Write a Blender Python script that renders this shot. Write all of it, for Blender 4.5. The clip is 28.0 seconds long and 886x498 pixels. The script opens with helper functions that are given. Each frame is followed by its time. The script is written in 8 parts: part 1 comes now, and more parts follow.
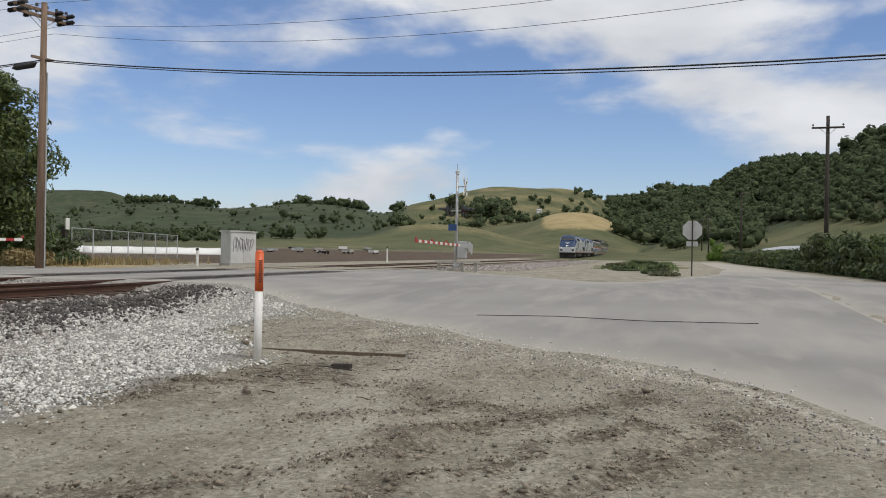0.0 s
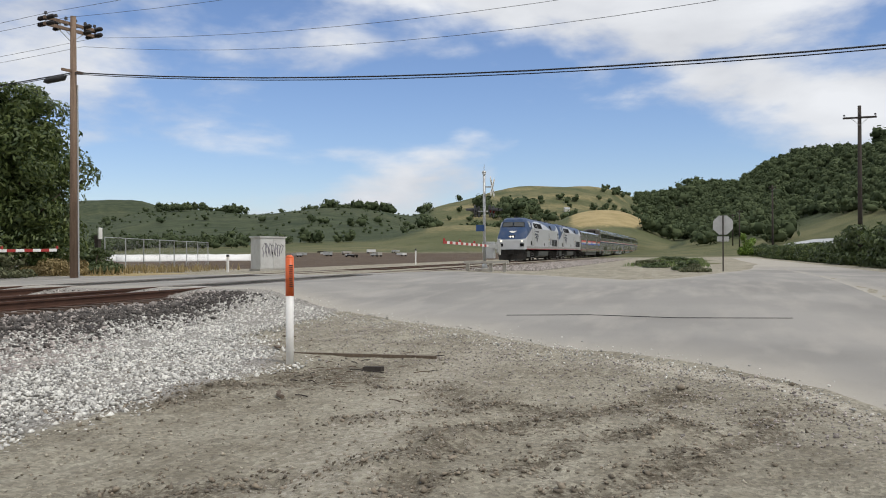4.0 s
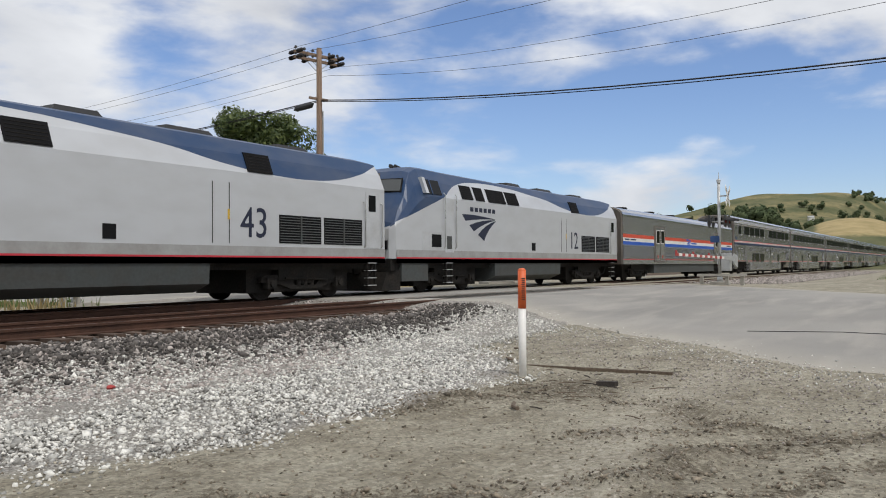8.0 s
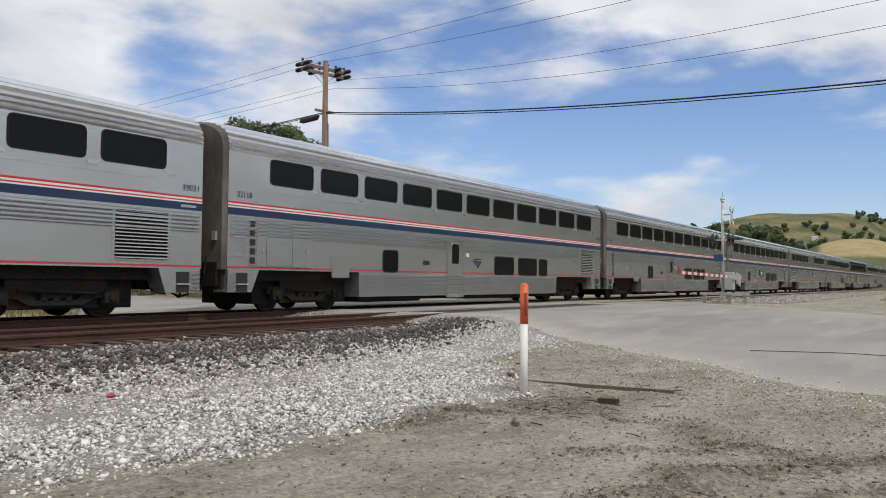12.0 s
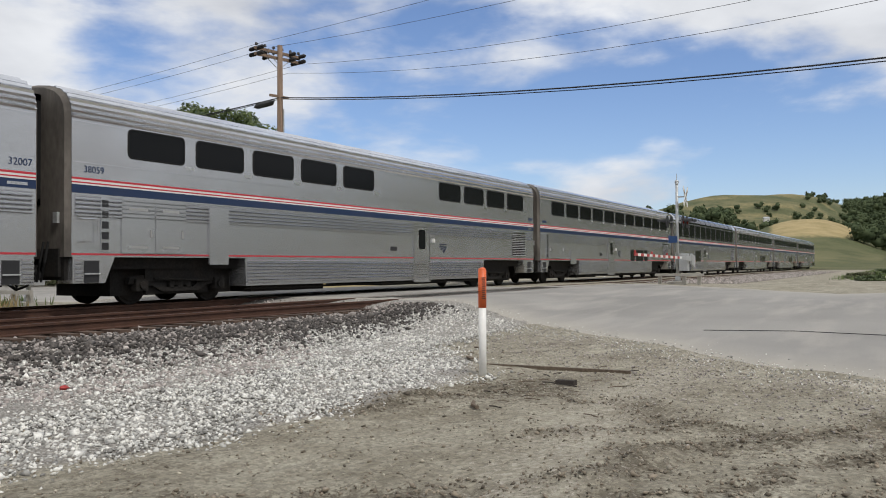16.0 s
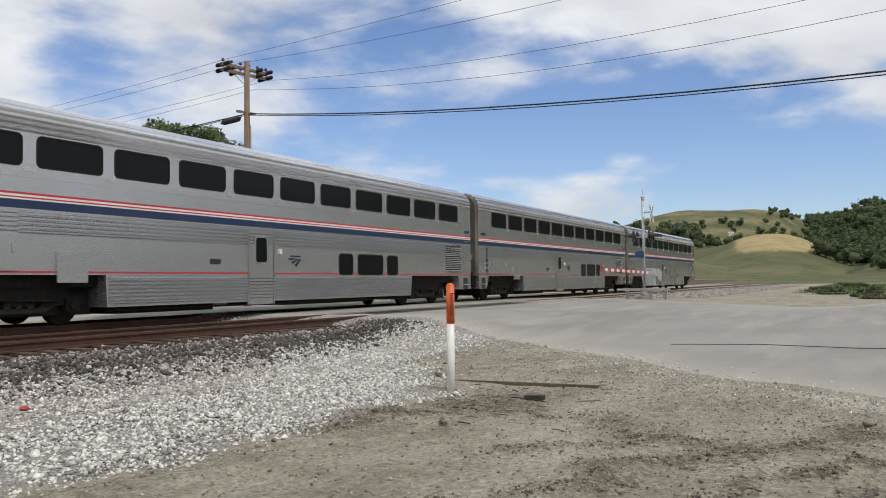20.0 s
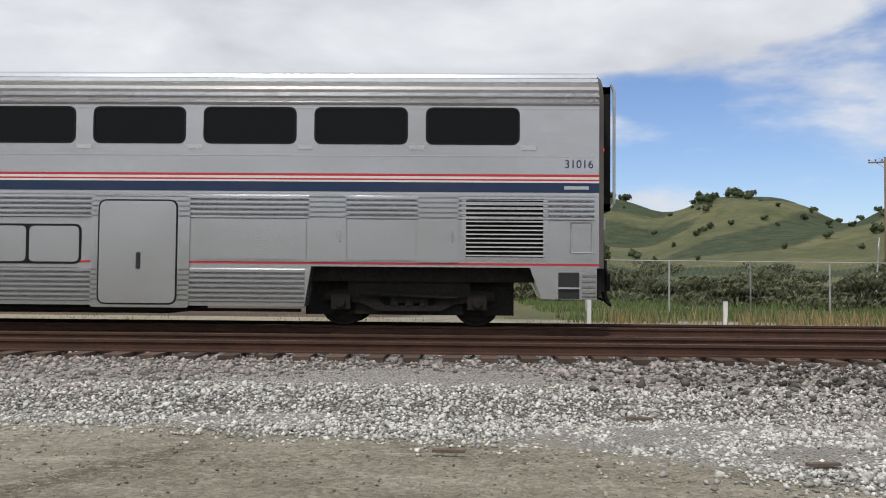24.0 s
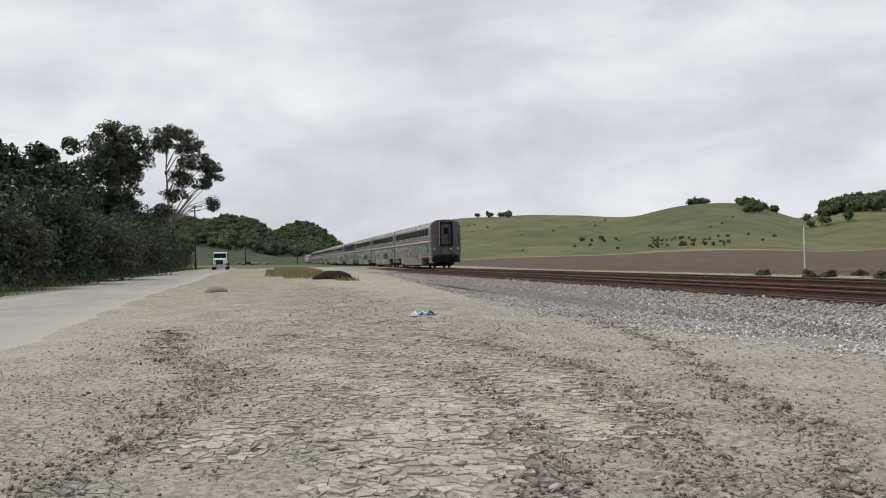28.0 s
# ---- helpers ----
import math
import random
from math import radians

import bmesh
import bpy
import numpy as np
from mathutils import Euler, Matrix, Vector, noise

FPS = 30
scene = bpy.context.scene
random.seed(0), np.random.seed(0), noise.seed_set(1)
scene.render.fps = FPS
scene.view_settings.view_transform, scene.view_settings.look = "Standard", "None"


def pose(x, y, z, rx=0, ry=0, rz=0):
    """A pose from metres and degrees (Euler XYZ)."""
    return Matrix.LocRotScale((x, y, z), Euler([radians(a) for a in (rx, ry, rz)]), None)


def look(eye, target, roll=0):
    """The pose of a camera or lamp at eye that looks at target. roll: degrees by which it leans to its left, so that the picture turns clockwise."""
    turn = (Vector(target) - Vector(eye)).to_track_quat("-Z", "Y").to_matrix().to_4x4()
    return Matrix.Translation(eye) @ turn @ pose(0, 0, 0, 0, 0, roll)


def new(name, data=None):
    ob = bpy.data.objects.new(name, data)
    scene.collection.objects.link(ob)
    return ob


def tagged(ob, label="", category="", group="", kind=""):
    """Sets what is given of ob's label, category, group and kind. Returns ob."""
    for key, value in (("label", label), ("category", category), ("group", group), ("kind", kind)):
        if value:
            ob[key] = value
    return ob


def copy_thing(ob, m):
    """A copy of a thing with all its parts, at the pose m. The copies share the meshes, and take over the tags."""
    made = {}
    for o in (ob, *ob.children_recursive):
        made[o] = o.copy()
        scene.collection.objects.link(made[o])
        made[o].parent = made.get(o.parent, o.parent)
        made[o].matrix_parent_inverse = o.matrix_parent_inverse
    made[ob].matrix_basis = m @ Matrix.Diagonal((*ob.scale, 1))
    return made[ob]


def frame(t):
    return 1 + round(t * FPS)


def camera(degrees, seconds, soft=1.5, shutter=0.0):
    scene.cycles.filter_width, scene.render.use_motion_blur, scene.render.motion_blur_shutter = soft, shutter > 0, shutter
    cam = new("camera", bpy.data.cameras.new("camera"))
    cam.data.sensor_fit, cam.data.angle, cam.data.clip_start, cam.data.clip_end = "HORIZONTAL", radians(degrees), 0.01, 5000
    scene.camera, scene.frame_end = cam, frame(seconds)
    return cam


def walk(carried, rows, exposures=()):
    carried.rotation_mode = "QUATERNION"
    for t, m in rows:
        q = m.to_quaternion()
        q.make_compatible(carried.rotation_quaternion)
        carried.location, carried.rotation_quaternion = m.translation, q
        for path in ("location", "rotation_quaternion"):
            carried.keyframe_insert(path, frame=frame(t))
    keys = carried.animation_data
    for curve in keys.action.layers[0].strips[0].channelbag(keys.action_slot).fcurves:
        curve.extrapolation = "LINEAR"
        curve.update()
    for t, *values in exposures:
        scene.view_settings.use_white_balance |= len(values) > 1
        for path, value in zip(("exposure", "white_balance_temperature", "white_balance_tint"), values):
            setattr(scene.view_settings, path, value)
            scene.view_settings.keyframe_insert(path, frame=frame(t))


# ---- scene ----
cam = camera(55.21, 28.0, soft=1.0)

# seconds, yaw, pitch, roll of the hand-held camera; it swings on an arm's radius about the body
SWING = [
    (0, -75.44, 90.18, -1.05), (0.5, -74.23, 90.34, -0.75), (1, -73.14, 91.01, -0.45), (1.5, -72.81, 91.58, -0.20),
    (2, -73.44, 91.50, -0.01), (2.5, -74.27, 91.60, 0.08), (4.5, -73.11, 89.32, -0.11), (5, -72.19, 88.71, -1.20),
    (5.5, -71.15, 88.53, -1.80), (6, -69.45, 88.65, -2.32), (6.5, -67.12, 88.90, -2.24), (7, -63.95, 89.48, -1.08),
    (7.5, -60.94, 90.41, 0.24), (8, -58.35, 91.22, 0.48), (8.5, -56.16, 91.70, 0.18), (9, -54.45, 92.17, -0.12),
    (9.5, -53.66, 92.71, -0.32), (10, -54.00, 92.72, -0.56), (10.5, -54.91, 92.46, -0.68), (11, -55.99, 92.34, -0.69),
    (11.5, -56.99, 92.35, -0.59), (12, -58.18, 92.16, -0.50), (12.5, -58.94, 91.94, -0.27), (14.5, -59.81, 91.43, 0.15),
    (15, -60.22, 91.47, 0.24), (15.5, -60.55, 91.39, 0.43), (16, -60.95, 91.15, 0.33), (16.5, -61.21, 90.99, 0.32),
    (17, -60.77, 91.31, 0.47), (17.5, -60.37, 91.61, 0.58), (18, -60.72, 91.71, 0.56), (18.5, -61.49, 91.64, 0.49),
    (19, -62.49, 91.65, 0.37), (19.5, -62.97, 91.96, 0.56), (20, -63.06, 92.21, 0.65), (20.5, -63.07, 92.34, 0.44),
    (22.5, -61.65, 92.16, 0.20), (22.8, -56.10, 92.19, 0.03), (23, -51.36, 92.21, -0.08), (23.2, -43.60, 92.41, 0.14),
    (23.3, -38.30, 92.51, 0.25), (23.4, -32.80, 92.37, -0.54), (23.5, -28.40, 92.24, -1.33), (23.6, -23.20, 92.39, -1.33),
    (23.7, -16.28, 92.55, -1.33), (23.9, -4.56, 92.33, -0.04), (24, 1.21, 92.12, -0.47), (24.1, 7.72, 92.07, -0.62),
    (24.3, 19.09, 92.08, -0.31), (24.4, 24.60, 92.16, 0.78), (24.7, 39.55, 92.58, 1.04), (25, 51.87, 92.46, 1.79),
    (25.5, 64.54, 91.79, 1.90), (26, 69.92, 91.10, 2.05), (26.5, 74.56, 90.62, 2.47), (27, 76.55, 90.42, 2.29),
    (27.5, 77.43, 90.49, 1.80), (28, 78.53, 90.71, 1.22),
]
EYE, ARM = 1.5, 0.29
walk(cam, [(t, pose(-ARM * math.sin(radians(yaw)), ARM * math.cos(radians(yaw)), EYE, pitch, roll, yaw)) for t, yaw, pitch, roll in SWING],
     [(0, -0.15), (2, -0.12), (4.5, 0.0), (24, 0.0), (24.7, -0.14), (25.2, -0.20), (26, -0.26), (27, -0.08), (28, 0.0)])


# ---------------------------------------------------------------- light
SUN_EL, SUN_AZ = 58.0, 200.0        # degrees; azimuth clockwise from +y


def build_world():
    world = bpy.data.worlds.new("sky")
    scene.world = world
    world.use_nodes = True
    nt = world.node_tree
    nt.nodes.clear()
    N, L = nt.nodes.new, nt.links.new
    out, bg = N("ShaderNodeOutputWorld"), N("ShaderNodeBackground")
    sky = N("ShaderNodeTexSky")
    sky.sky_type, sky.sun_disc = "NISHITA", False
    sky.sun_elevation, sky.sun_rotation = radians(SUN_EL), radians(SUN_AZ)
    sky.air_density, sky.dust_density, sky.ozone_density = 1.0, 0.25, 3.0
    tc, sep = N("ShaderNodeTexCoord"), N("ShaderNodeSeparateXYZ")
    L(tc.outputs["Generated"], sep.inputs[0])

    def m(op, a, b, clamp=False):
        n = N("ShaderNodeMath")
        n.operation, n.use_clamp = op, clamp
        for k, s in enumerate((a, b)):
            if isinstance(s, (int, float)):
                n.inputs[k].default_value = s
            else:
                L(s, n.inputs[k])
        return n.outputs[0]
    flat = N("ShaderNodeMapping")
    flat.inputs["Scale"].default_value = (1.0, 1.0, 2.7)
    L(tc.outputs["Generated"], flat.inputs[0])

    def noise(scale, detail, rough, warp, at):
        n, shift = N("ShaderNodeTexNoise"), N("ShaderNodeVectorMath")
        shift.operation = "ADD"
        shift.inputs[1].default_value = at
        L(flat.outputs[0], shift.inputs[0]), L(shift.outputs[0], n.inputs["Vector"])
        n.inputs["Scale"].default_value, n.inputs["Detail"].default_value = scale, detail
        n.inputs["Roughness"].default_value, n.inputs["Distortion"].default_value = rough, warp
        return n.outputs[0]
    big, fine, shade = noise(2.7, 7.0, 0.50, 0.25, (1.7, 3.2, 2.4)), noise(8.0, 6.0, 0.55, 0.2, (1.3, 2.9, 5.1)), noise(4.2, 5.0, 0.5, 0.3, (6.6, 0.2, 3.3))
    # the cloud deck closes toward the west and overhead, and breaks up over the eastern horizon
    rise = m("MULTIPLY", m("MINIMUM", m("MAXIMUM", m("SUBTRACT", sep.outputs[2], 0.05), 0.0), 0.25), 0.66)
    west = m("MULTIPLY", m("MAXIMUM", m("MULTIPLY", sep.outputs[0], -1.0), 0.0), 0.16)
    cover = m("ADD", m("ADD", rise, west), m("ADD", m("MULTIPLY", sep.outputs[0], -0.10), m("ADD", m("MULTIPLY", m("ABSOLUTE", sep.outputs[1], 0.0), 0.05), m("ADD", m("MULTIPLY", m("MAXIMUM", m("MULTIPLY", sep.outputs[1], -1.0), 0.0), 0.10), 0.012))))
    dens = m("ADD", m("ADD", big, cover), m("MULTIPLY", m("SUBTRACT", fine, 0.5), 0.28))
    ramp = N("ShaderNodeValToRGB")
    ramp.color_ramp.interpolation = "EASE"
    ramp.color_ramp.elements[0].position, ramp.color_ramp.elements[1].position = 0.46, 0.64
    L(dens, ramp.inputs[0])
    tone = N("ShaderNodeValToRGB")
    tone.color_ramp.elements[0].position, tone.color_ramp.elements[1].position = 0.30, 0.70
    tone.color_ramp.elements[0].color, tone.color_ramp.elements[1].color = (5.3, 5.5, 5.95, 1), (7.7, 7.9, 8.25, 1)
    L(m("ADD", shade, m("MULTIPLY", m("SUBTRACT", fine, 0.5), 0.30)), tone.inputs[0])
    mix = N("ShaderNodeMix")
    mix.data_type = "RGBA"
    L(ramp.outputs[0], mix.inputs[0])
    tint = N("ShaderNodeMix")
    tint.data_type, tint.blend_type = "RGBA", "MULTIPLY"
    tint.inputs[0].default_value, tint.inputs[7].default_value = 1.0, (0.96, 0.985, 1.14, 1)
    L(sky.outputs[0], tint.inputs[6]), L(tint.outputs[2], mix.inputs[6]), L(tone.outputs[0], mix.inputs[7])
    L(mix.outputs[2], bg.inputs[0])
    bg.inputs[1].default_value = 0.11
    L(bg.outputs[0], out.inputs[0])
    sun = bpy.data.lights.new("sun", "SUN")
    sun.energy, sun.angle, sun.color = 2.0, radians(4.0), (1.0, 0.96, 0.90)
    az, el = radians(SUN_AZ), radians(SUN_EL)
    d = Vector((math.sin(az) * math.cos(el), math.cos(az) * math.cos(el), math.sin(el)))
    new("sun", sun).matrix_world = look(d * 50, (0, 0, 0))


build_world()


# ---------------------------------------------------------------- materials
def shader(name):
    mt = bpy.data.materials.new(name)
    mt.use_nodes = True
    nt = mt.node_tree
    return mt, nt, nt.nodes["Principled BSDF"]


def rgb(c):
    return (c[0], c[1], c[2], 1.0)


def paint(name, col, rough=0.5, metal=0.0, vary=0.18, size=0.6, grain=30.0, bump=0.0, dirt=None, dirt_amount=0.35, streak=(1, 1, 1), per=0.0, island=0.0):
    """A surface with variation at two scales: broad stains of the colour dirt, fine grain, and a bump of that many metres."""
    mt, nt, b = shader(name)
    N, L = nt.nodes.new, nt.links.new
    tc, mp = N("ShaderNodeTexCoord"), N("ShaderNodeMapping")
    mp.inputs["Scale"].default_value = streak
    L(tc.outputs["Object"], mp.inputs[0])
    a, g = N("ShaderNodeTexNoise"), N("ShaderNodeTexNoise")
    a.inputs["Scale"].default_value, a.inputs["Detail"].default_value = 1.0 / size, 5
    g.inputs["Scale"].default_value, g.inputs["Detail"].default_value = grain, 3
    L(mp.outputs[0], a.inputs["Vector"]), L(mp.outputs[0], g.inputs["Vector"])
    m1, m2 = N("ShaderNodeMix"), N("ShaderNodeMix")
    m1.data_type = m2.data_type = "RGBA"
    r = N("ShaderNodeMapRange")
    r.inputs[1].default_value, r.inputs[2].default_value = 0.42, 0.72
    r.inputs[4].default_value = dirt_amount
    L(a.outputs[0], r.inputs[0]), L(r.outputs[0], m1.inputs[0])
    m1.inputs[6].default_value, m1.inputs[7].default_value = rgb(col), rgb(dirt or [c * 0.6 for c in col])
    m2.blend_type = "MULTIPLY"
    m2.inputs[0].default_value = 1.0
    r2 = N("ShaderNodeMapRange")
    r2.inputs[1].default_value, r2.inputs[2].default_value = 0.25, 0.75
    r2.inputs[3].default_value, r2.inputs[4].default_value = 1 - vary, 1 + vary
    L(g.outputs[0], r2.inputs[0])
    L(m1.outputs[2], m2.inputs[6]), L(r2.outputs[0], m2.inputs[7])
    last = m2.outputs[2]
    for amount, socket, kind in ((per, "Random", "ShaderNodeObjectInfo"), (island, "Random Per Island", "ShaderNodeNewGeometry")):
        if amount:
            o, rr, m3 = N(kind), N("ShaderNodeMapRange"), N("ShaderNodeMix")
            rr.inputs[3].default_value, rr.inputs[4].default_value = 1 - amount, 1 + amount
            m3.data_type, m3.blend_type = "RGBA", "MULTIPLY"
            m3.inputs[0].default_value = 1.0
            L(o.outputs[socket], rr.inputs[0]), L(last, m3.inputs[6]), L(rr.outputs[0], m3.inputs[7])
            last = m3.outputs[2]
    L(last, b.inputs["Base Color"])
    rg = N("ShaderNodeMapRange")
    swing = 0.04 if metal > 0.5 else 0.11
    rg.inputs[3].default_value, rg.inputs[4].default_value = max(0.03, rough - swing), min(1, rough + swing)
    L(a.outputs[0], rg.inputs[0]), L(rg.outputs[0], b.inputs["Roughness"])
    b.inputs["Metallic"].default_value = metal
    if bump:
        bp = N("ShaderNodeBump")
        bp.inputs["Strength"].default_value, bp.inputs["Distance"].default_value = 1.0, bump
        L(g.outputs[0], bp.inputs["Height"]), L(bp.outputs[0], b.inputs["Normal"])
    return mt


STEEL = paint("stainless_steel", (0.570, 0.575, 0.592), 0.22, 0.90, 0.03, 1.6, 9, 0, (0.38, 0.365, 0.36), 0.40, (0.35, 1, 1.6))
STEEL_FLAT = paint("brushed_panel", (0.535, 0.540, 0.555), 0.25, 0.78, 0.025, 1.4, 7, 0, (0.40, 0.385, 0.375), 0.45, (0.5, 1, 1.4))
# side steel made paler: the sky's highlights on the roof put into its colour
ROOF_STEEL_LIT = paint("roof_steel", (0.82, 0.83, 0.85), 0.20, 0.95, 0.06, 2.0, 8, 0, (0.50, 0.48, 0.46), 0.35)
RED = paint("red_band", (0.52, 0.028, 0.045), 0.45, 0, 0.08, 1.0, 20, 0, (0.28, 0.05, 0.05), 0.4)
NAVY = paint("navy_band", (0.008, 0.026, 0.080), 0.36, 0, 0.1, 1.0, 20, 0, (0.05, 0.05, 0.08), 0.4)
WHITE = paint("white_paint", (0.74, 0.73, 0.70), 0.5, 0, 0.05, 0.7, 25, 0, (0.45, 0.42, 0.37), 0.35)
BRIGHT_RED = paint("bright_red_band", (0.62, 0.08, 0.04), 0.4, 0, 0.06, 1.0, 20)
BRIGHT_BLUE = paint("bright_blue_band", (0.02, 0.10, 0.48), 0.4, 0, 0.06, 1.0, 20)
RUBBER = paint("black_rubber", (0.018, 0.018, 0.018), 0.7, 0, 0.2, 0.3, 40)
GRIME = paint("grimy_end_steel", (0.155, 0.137, 0.118), 0.7, 0.15, 0.2, 0.7, 12, 0.002, (0.035, 0.030, 0.026), 0.8, (1, 1, 0.4))
TRUCK_STEEL = paint("running_gear_steel", (0.020, 0.019, 0.018), 0.8, 0.0, 0.3, 0.4, 18, 0.003, (0.035, 0.029, 0.024), 0.6)
LOUVRE_DARK = paint("louvre_black", (0.010, 0.010, 0.011), 0.8)
MARK_NAVY = paint("mark_navy", (0.010, 0.015, 0.040), 0.5)
CHROME = paint("grab_rail_steel", (0.62, 0.62, 0.60), 0.28, 0.9, 0.04)
BLUE_SIGN = paint("blue_enamel", (0.03, 0.085, 0.24), 0.5)
GALV = paint("galvanized_steel", (0.50, 0.51, 0.51), 0.5, 0.45, 0.12, 0.25, 20, 0, (0.30, 0.29, 0.27), 0.4)
CONCRETE = paint("weathered_concrete", (0.42, 0.40, 0.36), 0.9, 0, 0.14, 0.5, 30, 0.003, (0.25, 0.23, 0.20), 0.5)
RAIL_RUST = paint("rail_rust", (0.085, 0.040, 0.025), 0.75, 0.25, 0.25, 0.35, 40, 0.001, (0.045, 0.025, 0.018), 0.6)
RAIL_TOP = paint("rail_head", (0.20, 0.13, 0.10), 0.42, 0.7, 0.15, 0.8, 10, 0, (0.11, 0.06, 0.045), 0.6)
TIE = paint("tie_timber", (0.095, 0.062, 0.044), 0.9, 0, 0.3, 0.3, 22, 0.004, (0.05, 0.035, 0.028), 0.6, (0.3, 2.0, 1), 0.3)
WOOD = paint("grey_timber", (0.14, 0.105, 0.075), 0.9, 0, 0.3, 0.3, 25, 0.003, (0.07, 0.055, 0.042), 0.6)
POLE_WOOD = paint("pole_timber", (0.24, 0.165, 0.115), 0.9, 0, 0.28, 0.5, 30, 0.004, (0.09, 0.06, 0.045), 0.6, (4, 4, 0.35))
DARK_POLE = paint("creosote_timber", (0.045, 0.036, 0.030), 0.9, 0, 0.3, 0.5, 30, 0.004, None, 0.4, (4, 4, 0.35))
BLACK = paint("black_paint", (0.02, 0.02, 0.021), 0.55, 0, 0.2)
CABLE = paint("cable_sheath", (0.012, 0.012, 0.013), 0.7)
WIRE = paint("bare_wire", (0.07, 0.07, 0.075), 0.6, 0.4)
ORANGE = paint("orange_sleeve", (0.72, 0.13, 0.03), 0.45, 0, 0.07, 0.2, 30, 0, (0.40, 0.08, 0.03), 0.45)
POST_WHITE = paint("white_plastic", (0.80, 0.79, 0.76), 0.45, 0, 0.04, 0.3, 30, 0, (0.50, 0.46, 0.40), 0.3)
SIGN_BACK = paint("sign_aluminium", (0.56, 0.56, 0.55), 0.5, 0.5, 0.06, 0.3, 20)
CABINET = paint("cabinet_aluminium", (0.62, 0.62, 0.60), 0.5, 0.25, 0.06, 0.5, 15, 0, (0.42, 0.40, 0.38), 0.5)
GRAFFITI = paint("spray_paint", (0.23, 0.22, 0.26), 0.6, 0, 0.2, 0.12, 20, 0, (0.36, 0.35, 0.36), 0.6)
RED_PLASTIC = paint("red_plastic", (0.38, 0.035, 0.03), 0.45)
BARK = paint("bark", (0.13, 0.095, 0.070), 0.95, 0, 0.3, 0.4, 14, 0.02, (0.06, 0.045, 0.035), 0.6)
PALE_BARK = paint("pale_bark", (0.34, 0.29, 0.24), 0.9, 0, 0.2, 0.8, 8, 0.01, (0.16, 0.12, 0.09), 0.6)
CAB_WHITE = paint("truck_paint", (0.72, 0.72, 0.70), 0.35, 0, 0.04)
INSULATOR = paint("dark_porcelain", (0.016, 0.013, 0.013), 0.35)
HOOPS = paint("row_cover_film", (0.78, 0.78, 0.76), 0.5, 0, 0.06, 2.0, 4, 0, (0.6, 0.58, 0.54), 0.4)


def leaf(name, col, col2, gloss=0.55):
    mt, nt, b = shader(name)
    N, L = nt.nodes.new, nt.links.new
    g, mx = N("ShaderNodeNewGeometry"), N("ShaderNodeMix")
    mx.data_type = "RGBA"
    mx.inputs[6].default_value, mx.inputs[7].default_value = rgb(col), rgb(col2)
    L(g.outputs["Random Per Island"], mx.inputs[0])
    tr, add = N("ShaderNodeBsdfTranslucent"), N("ShaderNodeMixShader")
    L(mx.outputs[2], b.inputs["Base Color"]), L(mx.outputs[2], tr.inputs[0])
    b.inputs["Roughness"].default_value = gloss
    b.inputs["Specular IOR Level"].default_value = 0.5 if gloss < 0.8 else 0.08
    add.inputs[0].default_value = 0.22
    L(b.outputs[0], add.inputs[1]), L(tr.outputs[0], add.inputs[2])
    L(add.outputs[0], nt.nodes["Material Output"].inputs[0])
    return mt


LEAF_OAK = leaf("oak_leaf", (0.030, 0.056, 0.016), (0.150, 0.190, 0.055))
LEAF_EUC = leaf("eucalyptus_leaf", (0.034, 0.046, 0.024), (0.090, 0.105, 0.056))
LEAF_CONIFER = leaf("conifer_leaf", (0.016, 0.030, 0.012), (0.045, 0.066, 0.026))
LEAF_BUSH = leaf("bush_leaf", (0.040, 0.062, 0.022), (0.105, 0.140, 0.050))
LEAF_SCRUB = leaf("scrub_leaf", (0.066, 0.078, 0.036), (0.150, 0.155, 0.078), 0.7)
LEAF_FAR = leaf("far_wood_leaf", (0.055, 0.076, 0.040), (0.115, 0.142, 0.072), 0.9)
LEAF_BRIGHT = leaf("bright_leaf", (0.12, 0.20, 0.03), (0.22, 0.32, 0.06))
GRASS_GREEN = leaf("green_grass_blade", (0.07, 0.12, 0.03), (0.17, 0.22, 0.07), 0.7)
GRASS_DRY = leaf("dry_grass_blade", (0.22, 0.17, 0.08), (0.40, 0.32, 0.17), 0.8)
STONE_W = paint("pale_gravel_stone", (0.54, 0.530, 0.495), 0.9, 0, 0.15, 0.05, 60, 0, (0.30, 0.27, 0.23), 0.5, (1, 1, 1), 0, 0.55)
STONE_B = paint("ballast_stone", (0.36, 0.325, 0.300), 0.9, 0, 0.2, 0.05, 60, 0, (0.13, 0.10, 0.085), 0.6, (1, 1, 1), 0, 0.5)
STONE_D = paint("oily_ballast_stone", (0.085, 0.075, 0.068), 0.8, 0, 0.2, 0.05, 60, 0, (0.05, 0.045, 0.04), 0.6, (1, 1, 1), 0, 0.55)
CLOD = paint("dirt_clod", (0.40, 0.365, 0.295), 0.95, 0, 0.2, 0.05, 40, 0, (0.17, 0.13, 0.09), 0.5, (1, 1, 1), 0, 0.3)
MUD = paint("dried_mud", (0.425, 0.390, 0.318), 0.95, 0, 0.2, 0.5, 30, 0.004, (0.24, 0.208, 0.160), 0.7, (1, 1, 1), 0, 0.12)
CLOD_DARK = paint("churned_dirt", (0.23, 0.195, 0.148), 0.95, 0, 0.25, 0.05, 40, 0, (0.09, 0.07, 0.05), 0.6, (1, 1, 1), 0, 0.5)
DARK_SOIL = paint("dark_soil", (0.030, 0.020, 0.016), 0.95, 0, 0.3, 0.4, 12, 0.02, (0.03, 0.02, 0.016), 0.5)


